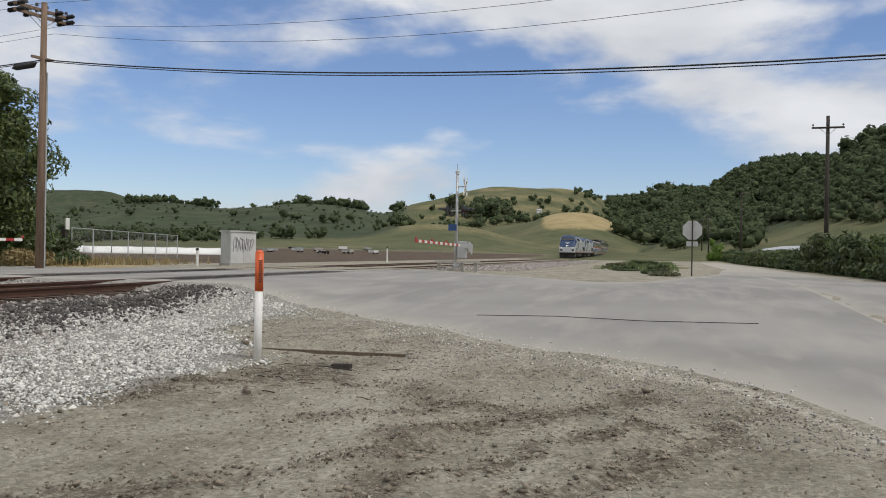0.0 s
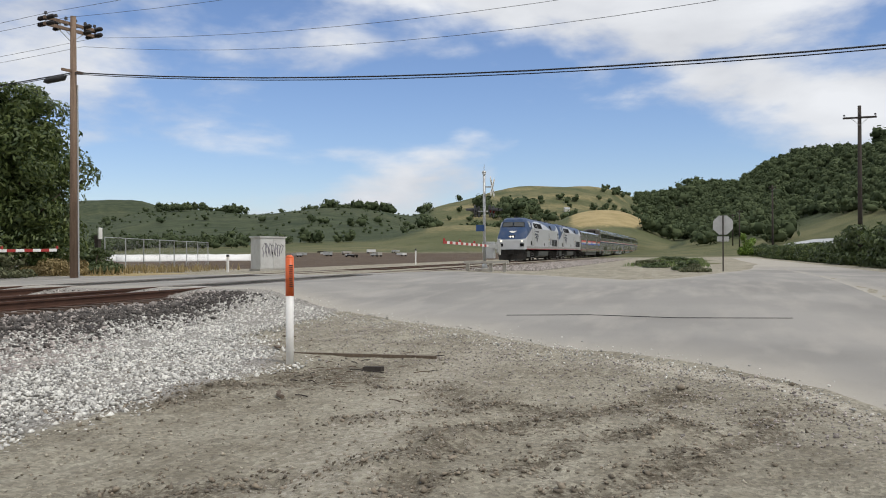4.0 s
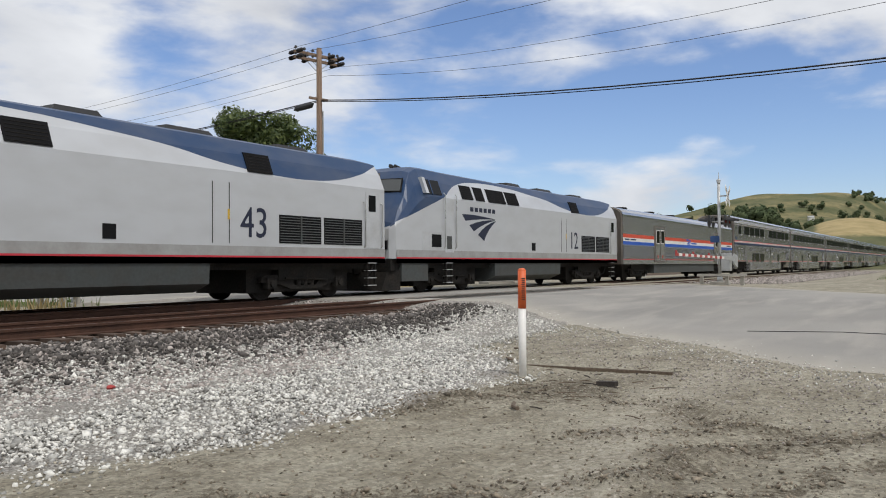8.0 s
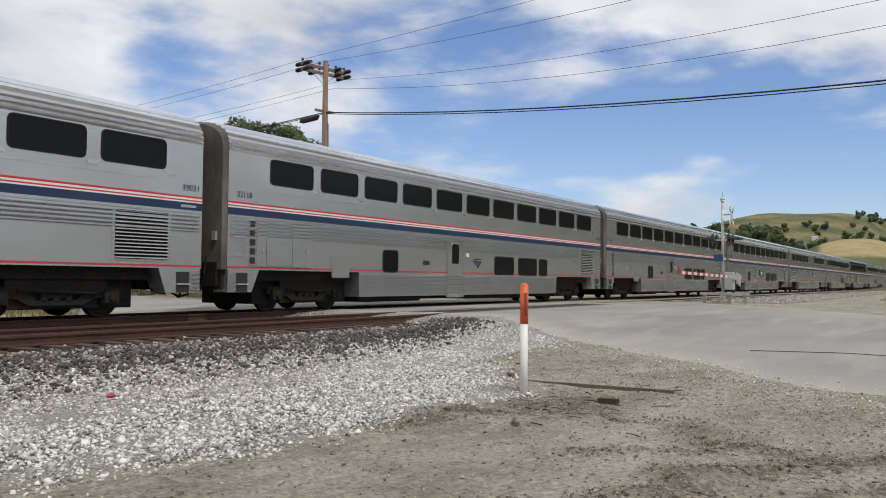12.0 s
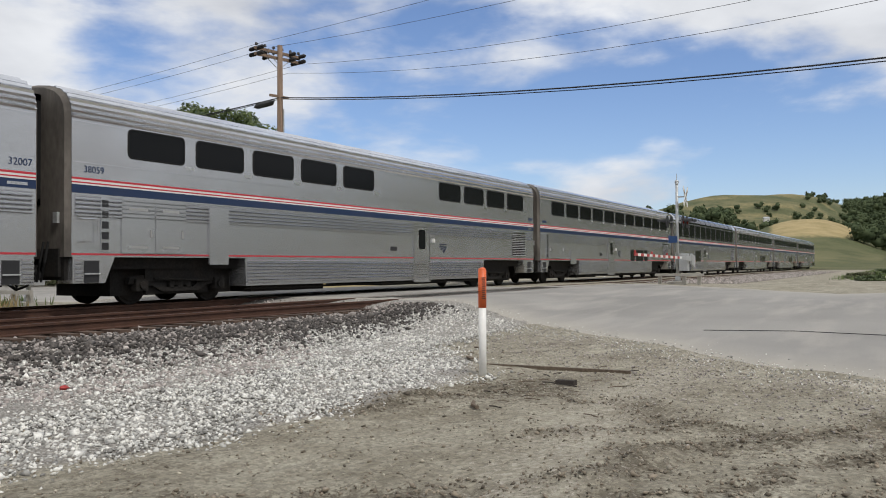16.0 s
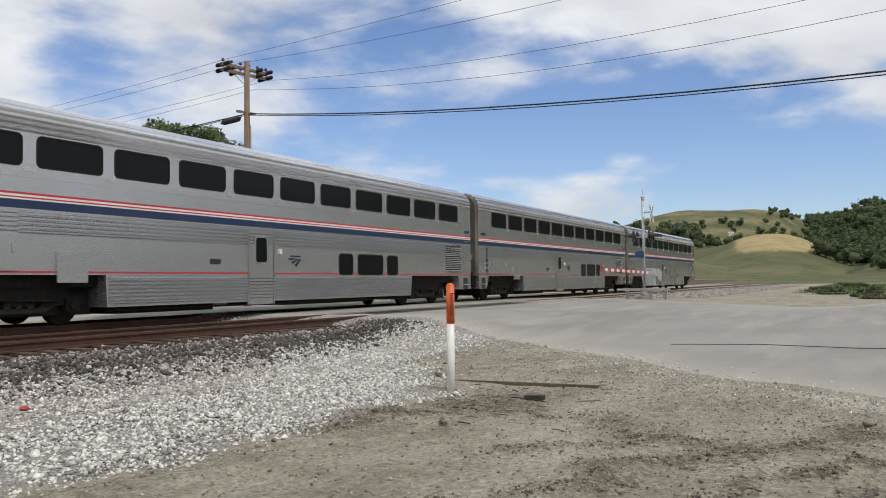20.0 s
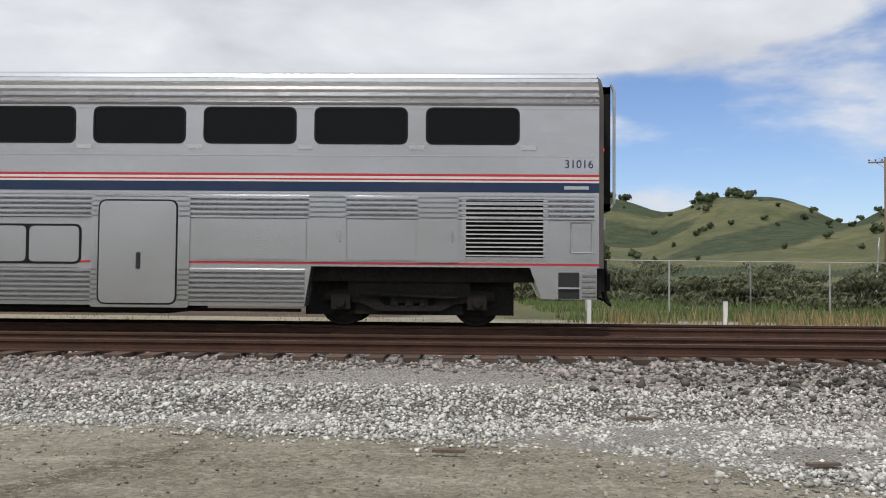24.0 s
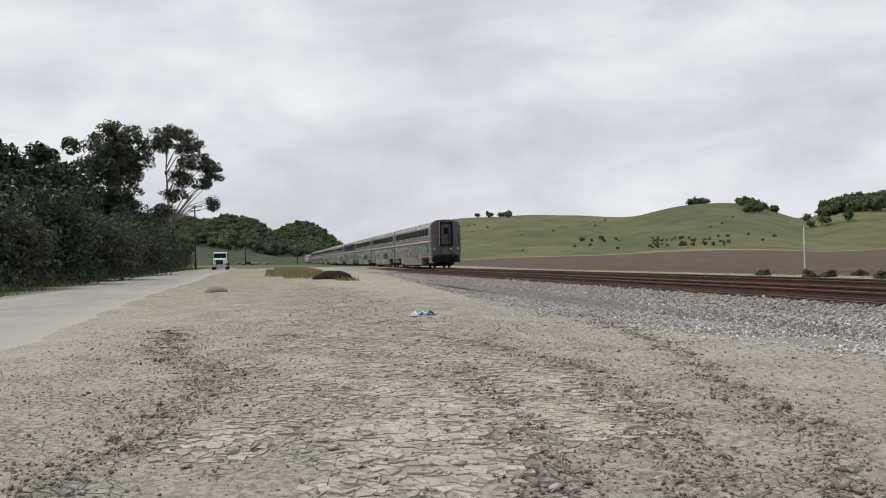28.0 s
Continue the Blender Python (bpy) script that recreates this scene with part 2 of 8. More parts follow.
def glass_dark(name, col=(0.010, 0.011, 0.012), rough=0.08):
    mt, nt, b = shader(name)
    N, L = nt.nodes.new, nt.links.new
    n, r = N("ShaderNodeTexNoise"), N("ShaderNodeMapRange")
    n.inputs["Scale"].default_value = 3.0
    r.inputs[3].default_value, r.inputs[4].default_value = rough, rough + 0.12
    L(n.outputs[0], r.inputs[0]), L(r.outputs[0], b.inputs["Roughness"])
    b.inputs["Base Color"].default_value = rgb(col)
    b.inputs["IOR"].default_value = 1.5
    b.inputs["Specular IOR Level"].default_value = 0.09
    return mt


GLASS = glass_dark("tinted_window_glass")
WINDSHIELD = glass_dark("windshield_glass", (0.05, 0.055, 0.055), 0.05)
WINDSHIELD.node_tree.nodes["Principled BSDF"].inputs["Specular IOR Level"].default_value = 0.9
for dull in (LOUVRE_DARK, TRUCK_STEEL, RUBBER, DARK_SOIL):
    dull.node_tree.nodes["Principled BSDF"].inputs["Specular IOR Level"].default_value = 0.12
LAMP_GLASS = glass_dark("red_lens", (0.10, 0.008, 0.008), 0.15)


def glow(name, col, power):
    mt, nt, b = shader(name)
    b.inputs["Base Color"].default_value = rgb(col)
    b.inputs["Emission Color"].default_value = rgb(col)
    b.inputs["Emission Strength"].default_value = power
    return mt


HEADLIGHT = glow("lit_headlamp", (1.0, 0.93, 0.80), 0.9)
MARKER = glow("lit_red_marker", (1.0, 0.03, 0.02), 1.0)


def loco_paint():
    """Silver-grey body; blue over a line whose height changes along the locomotive."""
    mt, nt, b = shader("locomotive_paint")
    N, L = nt.nodes.new, nt.links.new
    tc, sep = N("ShaderNodeTexCoord"), N("ShaderNodeSeparateXYZ")
    L(tc.outputs["Object"], sep.inputs[0])
    along = N("ShaderNodeMapRange")
    along.inputs[1].default_value, along.inputs[2].default_value = -11.0, 11.0
    L(sep.outputs[0], along.inputs[0])
    line, high = N("ShaderNodeFloatCurve"), N("ShaderNodeMath")
    pts = ((-0.4, 2.14), (0.02, 2.16), (0.16, 2.34), (1.0, 2.62), (2.0, 2.96), (3.1, 3.34), (4.4, 3.92), (6.0, 4.10), (8.8, 4.08), (10.5, 3.95), (12.1, 3.80), (13.9, 3.52), (15.9, 3.36), (17.2, 3.37), (18.2, 3.46), (19.5, 3.74), (20.4, 4.05))
    cv = line.mapping.curves[0]
    cv.points[0].location, cv.points[1].location = (0, 0.45), (1, 0.88)
    for u, z in pts:
        cv.points.new((u - 10.5 + 11.0) / 22.0, z / 5.0)
    line.mapping.update()
    L(along.outputs[0], line.inputs["Value"])
    high.operation = "MULTIPLY"
    high.inputs[1].default_value = 5.0
    L(line.outputs[0], high.inputs[0])
    above = N("ShaderNodeMath")
    above.operation = "GREATER_THAN"
    L(sep.outputs[2], above.inputs[0]), L(high.outputs[0], above.inputs[1])
    n, r = N("ShaderNodeTexNoise"), N("ShaderNodeMapRange")
    n.inputs["Scale"].default_value, n.inputs["Detail"].default_value = 1.3, 6
    mp = N("ShaderNodeMapping")
    mp.inputs["Scale"].default_value = (0.6, 1, 1.4)
    L(tc.outputs["Object"], mp.inputs[0]), L(mp.outputs[0], n.inputs["Vector"])
    r.inputs[1].default_value, r.inputs[2].default_value, r.inputs[4].default_value = 0.4, 0.8, 0.20
    L(n.outputs[0], r.inputs[0])
    mix, wear = N("ShaderNodeMix"), N("ShaderNodeMix")
    mix.data_type = wear.data_type = "RGBA"
    mix.inputs[6].default_value, mix.inputs[7].default_value = (0.565, 0.58, 0.60, 1), (0.013, 0.044, 0.118, 1)
    L(above.outputs[0], mix.inputs[0])
    wear.inputs[7].default_value = (0.26, 0.24, 0.21, 1)
    L(r.outputs[0], wear.inputs[0]), L(mix.outputs[2], wear.inputs[6])
    L(wear.outputs[2], b.inputs["Base Color"])
    b.inputs["Roughness"].default_value = 0.40
    shine = N("ShaderNodeMapRange")
    shine.inputs[3].default_value, shine.inputs[4].default_value = 0.25, 0.0
    L(above.outputs[0], shine.inputs[0]), L(shine.outputs[0], b.inputs["Metallic"])
    return mt


LOCO = loco_paint()
LOCO_GREY = paint("locomotive_grey", (0.565, 0.58, 0.60), 0.38, 0.25, 0.05, 0.8, 15, 0, (0.30, 0.28, 0.25), 0.35)
SILL_GREY = paint("sill_grey", (0.36, 0.36, 0.355), 0.45, 0.1, 0.06, 0.7, 15, 0, (0.20, 0.18, 0.16), 0.5)
LOCO_BLUE = paint("locomotive_blue", (0.013, 0.044, 0.118), 0.4, 0.1, 0.06)
TANK = paint("tank_grey", (0.060, 0.067, 0.066), 0.6, 0.1, 0.15, 0.5, 14, 0, (0.06, 0.052, 0.045), 0.6)


def ground_material():
    """Dirt, pale gravel, green and dry grass, tilled soil, by the zone weights of the sheet."""
    mt, nt, b = shader("ground_cover")
    N, L = nt.nodes.new, nt.links.new
    tc, at, sep = N("ShaderNodeTexCoord"), N("ShaderNodeVertexColor"), N("ShaderNodeSeparateColor")
    at.layer_name = "zones"
    L(at.outputs[0], sep.inputs[0])
    at2, wear = N("ShaderNodeVertexColor"), N("ShaderNodeSeparateColor")
    at2.layer_name = "wear"
    L(at2.outputs[0], wear.inputs[0])

    def tex(scale, detail=5, rough=0.55):
        n = N("ShaderNodeTexNoise")
        n.inputs["Scale"].default_value, n.inputs["Detail"].default_value, n.inputs["Roughness"].default_value = scale, detail, rough
        L(tc.outputs["Object"], n.inputs["Vector"])
        return n.outputs[0]

    def blend(fac, a, c, lo=0.35, hi=0.65):
        r, mx = N("ShaderNodeMapRange"), N("ShaderNodeMix")
        r.inputs[1].default_value, r.inputs[2].default_value = lo, hi
        mx.data_type = "RGBA"
        L(fac, r.inputs[0]), L(r.outputs[0], mx.inputs[0])
        for k, s in ((6, a), (7, c)):
            if isinstance(s, tuple):
                mx.inputs[k].default_value = rgb(s)
            else:
                L(s, mx.inputs[k])
        return mx.outputs[2]
    broad, mid, small, tiny = tex(0.05), tex(0.7, 6), tex(4.0, 6, 0.65), tex(38, 3)
    grit = tex(13.0, 9, 0.72)
    dirt = blend(mid, (0.242, 0.217, 0.165), (0.358, 0.331, 0.262))
    dirt = blend(small, dirt, (0.442, 0.412, 0.330), 0.45, 0.85)
    dirt = blend(grit, dirt, (0.165, 0.140, 0.105), 0.53, 0.76)
    run, drag = N("ShaderNodeMapping"), N("ShaderNodeTexNoise")
    run.inputs["Rotation"].default_value, run.inputs["Scale"].default_value = (0, 0, 0.32), (0.55, 2.6, 1.0)
    drag.inputs["Scale"].default_value, drag.inputs["Detail"].default_value, drag.inputs["Roughness"].default_value = 1.0, 8, 0.66
    L(tc.outputs["Object"], run.inputs[0]), L(run.outputs[0], drag.inputs["Vector"])
    dirt = blend(drag.outputs[0], dirt, (0.185, 0.160, 0.120), 0.56, 0.80)
    dirt = blend(drag.outputs[0], (0.46, 0.431, 0.348), dirt, 0.26, 0.44)
    crumb, tonec, part = N("ShaderNodeTexVoronoi"), N("ShaderNodeSeparateColor"), N("ShaderNodeMix")
    crumb.inputs["Scale"].default_value = 30.0
    L(tc.outputs["Object"], crumb.inputs["Vector"]), L(crumb.outputs["Color"], tonec.inputs[0])
    cr = N("ShaderNodeMapRange")
    cr.inputs[3].default_value, cr.inputs[4].default_value = 0.74, 1.22
    part.data_type, part.blend_type = "RGBA", "MULTIPLY"
    part.inputs[0].default_value = 1.0
    L(tonec.outputs[0], cr.inputs[0]), L(dirt, part.inputs[6]), L(cr.outputs[0], part.inputs[7])
    dirt = part.outputs[2]
    speck = blend(tiny, dirt, (0.15, 0.125, 0.10), 0.60, 0.78)
    broken, brk = N("ShaderNodeMath"), N("ShaderNodeMath")
    broken.operation, brk.operation = "MULTIPLY_ADD", "ADD"
    broken.inputs[1].default_value, broken.inputs[2].default_value = 3.8, -1.95
    L(grit, broken.inputs[0]), L(broken.outputs[0], brk.inputs[0]), L(wear.outputs[1], brk.inputs[1])
    # churned and stained dirt, plus crack shade painted under the mud plates
    speck = blend(brk.outputs[0], speck, (0.125, 0.106, 0.078), 0.32, 0.95)
    brk2 = N("ShaderNodeMath")
    brk2.operation = "ADD"
    L(broken.outputs[0], brk2.inputs[0]), L(wear.outputs[2], brk2.inputs[1])
    speck = blend(brk2.outputs[0], speck, (0.50, 0.46, 0.385), 0.35, 0.9)
    gravel = blend(tiny, (0.12, 0.107, 0.094), (0.46, 0.44, 0.40), 0.35, 0.62)
    gravel = blend(mid, gravel, (0.26, 0.235, 0.205), 0.5, 0.95)
    green = blend(tex(0.02), (0.098, 0.108, 0.052), (0.165, 0.155, 0.080))
    green = blend(tex(0.12, 6), green, (0.066, 0.080, 0.038), 0.45, 0.75)
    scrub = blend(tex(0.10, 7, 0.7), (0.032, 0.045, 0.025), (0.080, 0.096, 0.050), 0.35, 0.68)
    dry = blend(tex(0.15, 6), (0.40, 0.315, 0.165), (0.29, 0.235, 0.115))
    tilled = blend(tex(0.3, 6), (0.088, 0.064, 0.046), (0.128, 0.098, 0.072))
    col = blend(sep.outputs[0], speck, gravel, 0.3, 0.7)

    def over(fac_socket, a, c):
        wob, ad = N("ShaderNodeMath"), N("ShaderNodeMath")
        wob.operation, ad.operation = "MULTIPLY_ADD", "ADD"
        wob.inputs[1].default_value, wob.inputs[2].default_value = 0.5, -0.25
        L(mid, wob.inputs[0]), L(fac_socket, ad.inputs[0]), L(wob.outputs[0], ad.inputs[1])
        return blend(ad.outputs[0], a, c, 0.35, 0.65)
    col = over(sep.outputs[2], col, tilled)
    col = over(sep.outputs[1], col, green)
    col = over(at.outputs[1], col, dry)
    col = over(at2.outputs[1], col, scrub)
    L(col, b.inputs["Base Color"])
    b.inputs["Roughness"].default_value = 0.95
    b.inputs["Specular IOR Level"].default_value = 0.15
    vor = N("ShaderNodeTexVoronoi")
    vor.feature = "DISTANCE_TO_EDGE"
    vor.inputs["Scale"].default_value = 6.5
    warp, wn = N("ShaderNodeVectorMath"), N("ShaderNodeTexNoise")
    warp.operation = "MULTIPLY_ADD"
    wn.inputs["Scale"].default_value, wn.inputs["Detail"].default_value = 3.0, 4
    warp.inputs[1].default_value = (0.25, 0.25, 0.0)
    L(tc.outputs["Object"], wn.inputs["Vector"]), L(wn.outputs["Color"], warp.inputs[0]), L(tc.outputs["Object"], warp.inputs[2])
    L(warp.outputs[0], vor.inputs["Vector"])
    crack = N("ShaderNodeMapRange")
    crack.inputs[1].default_value, crack.inputs[2].default_value = 0.0, 0.06
    L(vor.outputs["Distance"], crack.inputs[0])
    hh = N("ShaderNodeMath")
    hh.operation = "MULTIPLY_ADD"
    gate, inv = N("ShaderNodeMix"), N("ShaderNodeMath")
    gate.inputs[2].default_value = 1.0
    patch = N("ShaderNodeMath")
    patch.operation, patch.use_clamp = "MULTIPLY", True
    pr = N("ShaderNodeMapRange")
    pr.inputs[1].default_value, pr.inputs[2].default_value = 0.42, 0.60
    L(tex(0.9, 4), pr.inputs[0]), L(pr.outputs[0], patch.inputs[0]), L(wear.outputs[0], patch.inputs[1])
    L(patch.outputs[0], gate.inputs[0]), L(crack.outputs[0], gate.inputs[3])
    hh.inputs[1].default_value = 0.9
    L(gate.outputs[0], hh.inputs[0]), L(small, hh.inputs[2])
    h2 = N("ShaderNodeMath")
    h2.operation = "MULTIPLY_ADD"
    h2.inputs[1].default_value = 0.55
    L(grit, h2.inputs[0]), L(hh.outputs[0], h2.inputs[2])
    bp = N("ShaderNodeBump")
    bp.inputs["Strength"].default_value, bp.inputs["Distance"].default_value = 1.0, 0.075
    L(h2.outputs[0], bp.inputs["Height"]), L(bp.outputs[0], b.inputs["Normal"])
    return mt


def road_material():
    mt, nt, b = shader("dusty_asphalt")
    N, L = nt.nodes.new, nt.links.new
    tc = N("ShaderNodeTexCoord")
    ns = []
    for s, d, st in ((0.18, 5, (1, 1, 1)), (1.4, 6, (0.25, 1, 1)), (45, 3, (1, 1, 1))):
        n, mp = N("ShaderNodeTexNoise"), N("ShaderNodeMapping")
        mp.inputs["Scale"].default_value = st
        n.inputs["Scale"].default_value, n.inputs["Detail"].default_value = s, d
        L(tc.outputs["Object"], mp.inputs[0]), L(mp.outputs[0], n.inputs["Vector"])
        ns.append(n.outputs[0])
    at, sep = N("ShaderNodeVertexColor"), N("ShaderNodeSeparateColor")
    at.layer_name = "zones"
    L(at.outputs[0], sep.inputs[0])
    col = None
    for fac, c, lo, hi in ((ns[0], ((0.232, 0.222, 0.204), (0.300, 0.286, 0.262)), 0.4, 0.62), (ns[1], (None, (0.36, 0.335, 0.30)), 0.48, 0.8), (sep.outputs[0], (None, (0.40, 0.368, 0.310)), 0.15, 1.0), (ns[2], (None, (0.15, 0.14, 0.13)), 0.62, 0.8)):
        r, mx = N("ShaderNodeMapRange"), N("ShaderNodeMix")
        r.inputs[1].default_value, r.inputs[2].default_value = lo, hi
        mx.data_type = "RGBA"
        L(fac, r.inputs[0]), L(r.outputs[0], mx.inputs[0])
        if col is None:
            mx.inputs[6].default_value = rgb(c[0])
        else:
            L(col, mx.inputs[6])
        mx.inputs[7].default_value = rgb(c[1])
        col = mx.outputs[2]
    L(col, b.inputs["Base Color"])
    b.inputs["Roughness"].default_value = 0.9
    bp = N("ShaderNodeBump")
    bp.inputs["Distance"].default_value = 0.006
    L(ns[2], bp.inputs["Height"]), L(bp.outputs[0], b.inputs["Normal"])
    return mt




def ballast_material():
    """Crushed stone: every cell a stone of its own tone, with deep joints."""
    mt, nt, b = shader("ballast_bed")
    N, L = nt.nodes.new, nt.links.new
    tc = N("ShaderNodeTexCoord")
    cell, gap, soil = N("ShaderNodeTexVoronoi"), N("ShaderNodeTexVoronoi"), N("ShaderNodeTexNoise")
    gap.feature = "DISTANCE_TO_EDGE"
    cell.inputs["Scale"].default_value = gap.inputs["Scale"].default_value = 17.0
    soil.inputs["Scale"].default_value, soil.inputs["Detail"].default_value = 0.8, 6
    for n in (cell, gap, soil):
        L(tc.outputs["Object"], n.inputs["Vector"])
    sep, ramp = N("ShaderNodeSeparateColor"), N("ShaderNodeValToRGB")
    L(cell.outputs["Color"], sep.inputs[0]), L(sep.outputs[0], ramp.inputs[0])
    ramp.color_ramp.elements[0].color, ramp.color_ramp.elements[1].color = (0.11, 0.098, 0.09, 1), (0.40, 0.375, 0.345, 1)
    r, mx = N("ShaderNodeMapRange"), N("ShaderNodeMix")
    mx.data_type = "RGBA"
    r.inputs[1].default_value, r.inputs[2].default_value, r.inputs[4].default_value = 0.5, 0.75, 0.5
    L(soil.outputs[0], r.inputs[0]), L(r.outputs[0], mx.inputs[0])
    L(ramp.outputs[0], mx.inputs[6])
    mx.inputs[7].default_value = (0.20, 0.155, 0.125, 1)
    L(mx.outputs[2], b.inputs["Base Color"])
    b.inputs["Roughness"].default_value = 0.92
    h, bp = N("ShaderNodeMapRange"), N("ShaderNodeBump")
    h.inputs[2].default_value = 0.16
    bp.inputs["Distance"].default_value = 0.05
    L(gap.outputs["Distance"], h.inputs[0]), L(h.outputs[0], bp.inputs["Height"]), L(bp.outputs[0], b.inputs["Normal"])
    return mt


GROUND, ROAD, BALLAST = ground_material(), road_material(), ballast_material()

# ---------------------------------------------------------------- geometry helpers
class Geo:
    """Vertices and faces of one part."""

    def __init__(self):
        self.v, self.f = [], []

    def add(self, vs, fs):
        n = len(self.v)
        self.v += [tuple(p) for p in vs]
        self.f += [tuple(i + n for i in q) for q in fs]
        return self

    def box(self, x0, x1, y0, y1, z0, z1, m=None):
        vs = [(x, y, z) for x in (x0, x1) for y in (y0, y1) for z in (z0, z1)]
        if m is not None:
            vs = [m @ Vector(p) for p in vs]
        return self.add(vs, [(0, 1, 3, 2), (4, 6, 7, 5), (0, 4, 5, 1), (2, 3, 7, 6), (0, 2, 6, 4), (1, 5, 7, 3)])

    def loft(self, rings, caps=True, closed=True):
        n = len(rings[0])
        vs = [p for r in rings for p in r]
        fs = []
        for k in range(len(rings) - 1):
            for i in range(n if closed else n - 1):
                j = (i + 1) % n
                fs.append((k * n + i, k * n + j, (k + 1) * n + j, (k + 1) * n + i))
        if caps and closed:
            fs += [tuple(range(n - 1, -1, -1)), tuple((len(rings) - 1) * n + i for i in range(n))]
        return self.add(vs, fs)

    def tube(self, a, b, r0, r1=None, n=8):
        a, b, r1 = Vector(a), Vector(b), r0 if r1 is None else r1
        q = (b - a).to_track_quat("Z", "Y")
        ring = [Vector((math.cos(2 * math.pi * i / n), math.sin(2 * math.pi * i / n), 0)) for i in range(n)]
        return self.loft([[a + q @ (p * r0) for p in ring], [b + q @ (p * r1) for p in ring]])

    def wire(self, pts, r, n=5):
        pts = [Vector(p) for p in pts]
        closed = (pts[0] - pts[-1]).length < 1e-6
        rings = []
        for k, p in enumerate(pts):
            d = (pts[min(k + 1, len(pts) - 1)] - p).normalized() + (p - pts[max(k - 1, 0)]).normalized()
            side = d.cross(Vector((0.13, 0.21, 1.0)) if abs(d.normalized().z) < 0.9 else Vector((1.0, 0.2, 0.1))).normalized()
            up = side.cross(d).normalized()
            rings.append([p + (side * math.cos(2 * math.pi * i / n) + up * math.sin(2 * math.pi * i / n)) * r for i in range(n)])
        return self.loft(rings)

    def prism(self, outline, y0, y1):
        """An outline in x, z drawn out along y."""
        return self.loft([[(x, y0, z) for x, z in outline], [(x, y1, z) for x, z in outline]])

    def slab(self, outline, z0, z1):
        return self.loft([[(x, y, z0) for x, y in outline], [(x, y, z1) for x, y in outline]])

    def ball(self, c, r, seg=8, rings=5, jag=0.0, rnd=None):
        rs = []
        for k in range(1, rings):
            a = math.pi * k / rings
            rs.append([(c[0] + r[0] * math.sin(a) * math.cos(2 * math.pi * i / seg), c[1] + r[1] * math.sin(a) * math.sin(2 * math.pi * i / seg), c[2] + r[2] * math.cos(a)) for i in range(seg)])
        if jag:
            rs = [[tuple(c[k] + (p[k] - c[k]) * (1 + rnd.uniform(-jag, jag)) for k in range(3)) for p in ring] for ring in rs]
        n = len(self.v)
        self.loft(rs, caps=False)
        m = len(self.v)
        self.v += [(c[0], c[1], c[2] + r[2]), (c[0], c[1], c[2] - r[2])]
        last = n + (len(rs) - 1) * seg
        for i in range(seg):
            j = (i + 1) % seg
            self.f += [(m, n + j, n + i), (m + 1, last + i, last + j)]
        return self


def round_rect(x0, x1, z0, z1, r, n=4):
    pts = []
    for cx, cz, a0 in ((x1 - r, z1 - r, 0), (x0 + r, z1 - r, 90), (x0 + r, z0 + r, 180), (x1 - r, z0 + r, 270)):
        for k in range(n + 1):
            a = radians(a0 + 90 * k / n)
            pts.append((cx + r * math.cos(a), cz + r * math.sin(a)))
    return pts


def finish(me, material, smooth=False):
    me.materials.append(material)
    if smooth:
        me.polygons.foreach_set("use_smooth", [True] * len(me.polygons))
    me.validate()
    return me


def make(name, geo, material, parent=None, label="", smooth=False, bevel=0.0, m=None):
    """Links a Geo as one mesh object, under parent if given."""
    me = bpy.data.meshes.new(name)
    me.from_pydata(geo.v, [], geo.f)
    bm = bmesh.new()
    bm.from_mesh(me)
    bmesh.ops.recalc_face_normals(bm, faces=bm.faces)
    bm.to_mesh(me)
    bm.free()
    ob = new(name, finish(me, material, smooth))
    if parent is not None:
        ob.parent = parent
    if m is not None:
        ob.matrix_basis = m
    if bevel:
        md = ob.modifiers.new("worn edge", "BEVEL")
        md.width, md.segments, md.limit_method = bevel, 2, "ANGLE"
    if label:
        tagged(ob, label)
    return ob


def again(ob, m, parent=None):
    """Another object on the same mesh."""
    o = bpy.data.objects.new(ob.name.split(".")[0], ob.data)
    scene.collection.objects.link(o)
    o.parent = parent if parent is not None else ob.parent
    o.matrix_basis = m
    return o


def mesh_np(name, V, F, material, smooth=False):
    me = bpy.data.meshes.new(name)
    V, F = np.asarray(V, np.float32), np.asarray(F, np.int32)
    k = F.shape[1]
    me.vertices.add(len(V))
    me.vertices.foreach_set("co", V.ravel())
    me.loops.add(F.size)
    me.loops.foreach_set("vertex_index", F.ravel())
    me.polygons.add(len(F))
    me.polygons.foreach_set("loop_start", np.arange(0, F.size, k, dtype=np.int32))
    me.polygons.foreach_set("loop_total", np.full(len(F), k, dtype=np.int32))
    me.update(calc_edges=True)
    return finish(me, material, smooth)


def thing(name, label, category, group="", m=None, kind=""):
    ob = tagged(new(name), label, category, group, kind)
    if m is not None:
        ob.matrix_basis = m
    return ob


def letters(text, size, material, parent, m, name="lettering", label="", thick=0.004, align="CENTER"):
    """A line of built-in type as a thin mesh, in its local x, y."""
    cu = bpy.data.curves.new("type", "FONT")
    cu.body, cu.size, cu.extrude, cu.align_x, cu.align_y, cu.resolution_u = text, size, thick, align, "CENTER", 3
    tmp = bpy.data.objects.new("type", cu)
    me = bpy.data.meshes.new_from_object(tmp)
    bpy.data.objects.remove(tmp)
    me.name = name
    me.materials.clear()
    ob = new(name, finish(me, material))
    ob.parent, ob.matrix_basis = parent, m
    if label:
        tagged(ob, label)
    return ob


SIDE = {-1: Matrix.Identity(4), 1: Matrix.Rotation(math.pi, 4, "Z")}


def S(a, b, x):
    t = np.clip((x - a) / (b - a), 0.0, 1.0)
    return t * t * (3 - 2 * t)


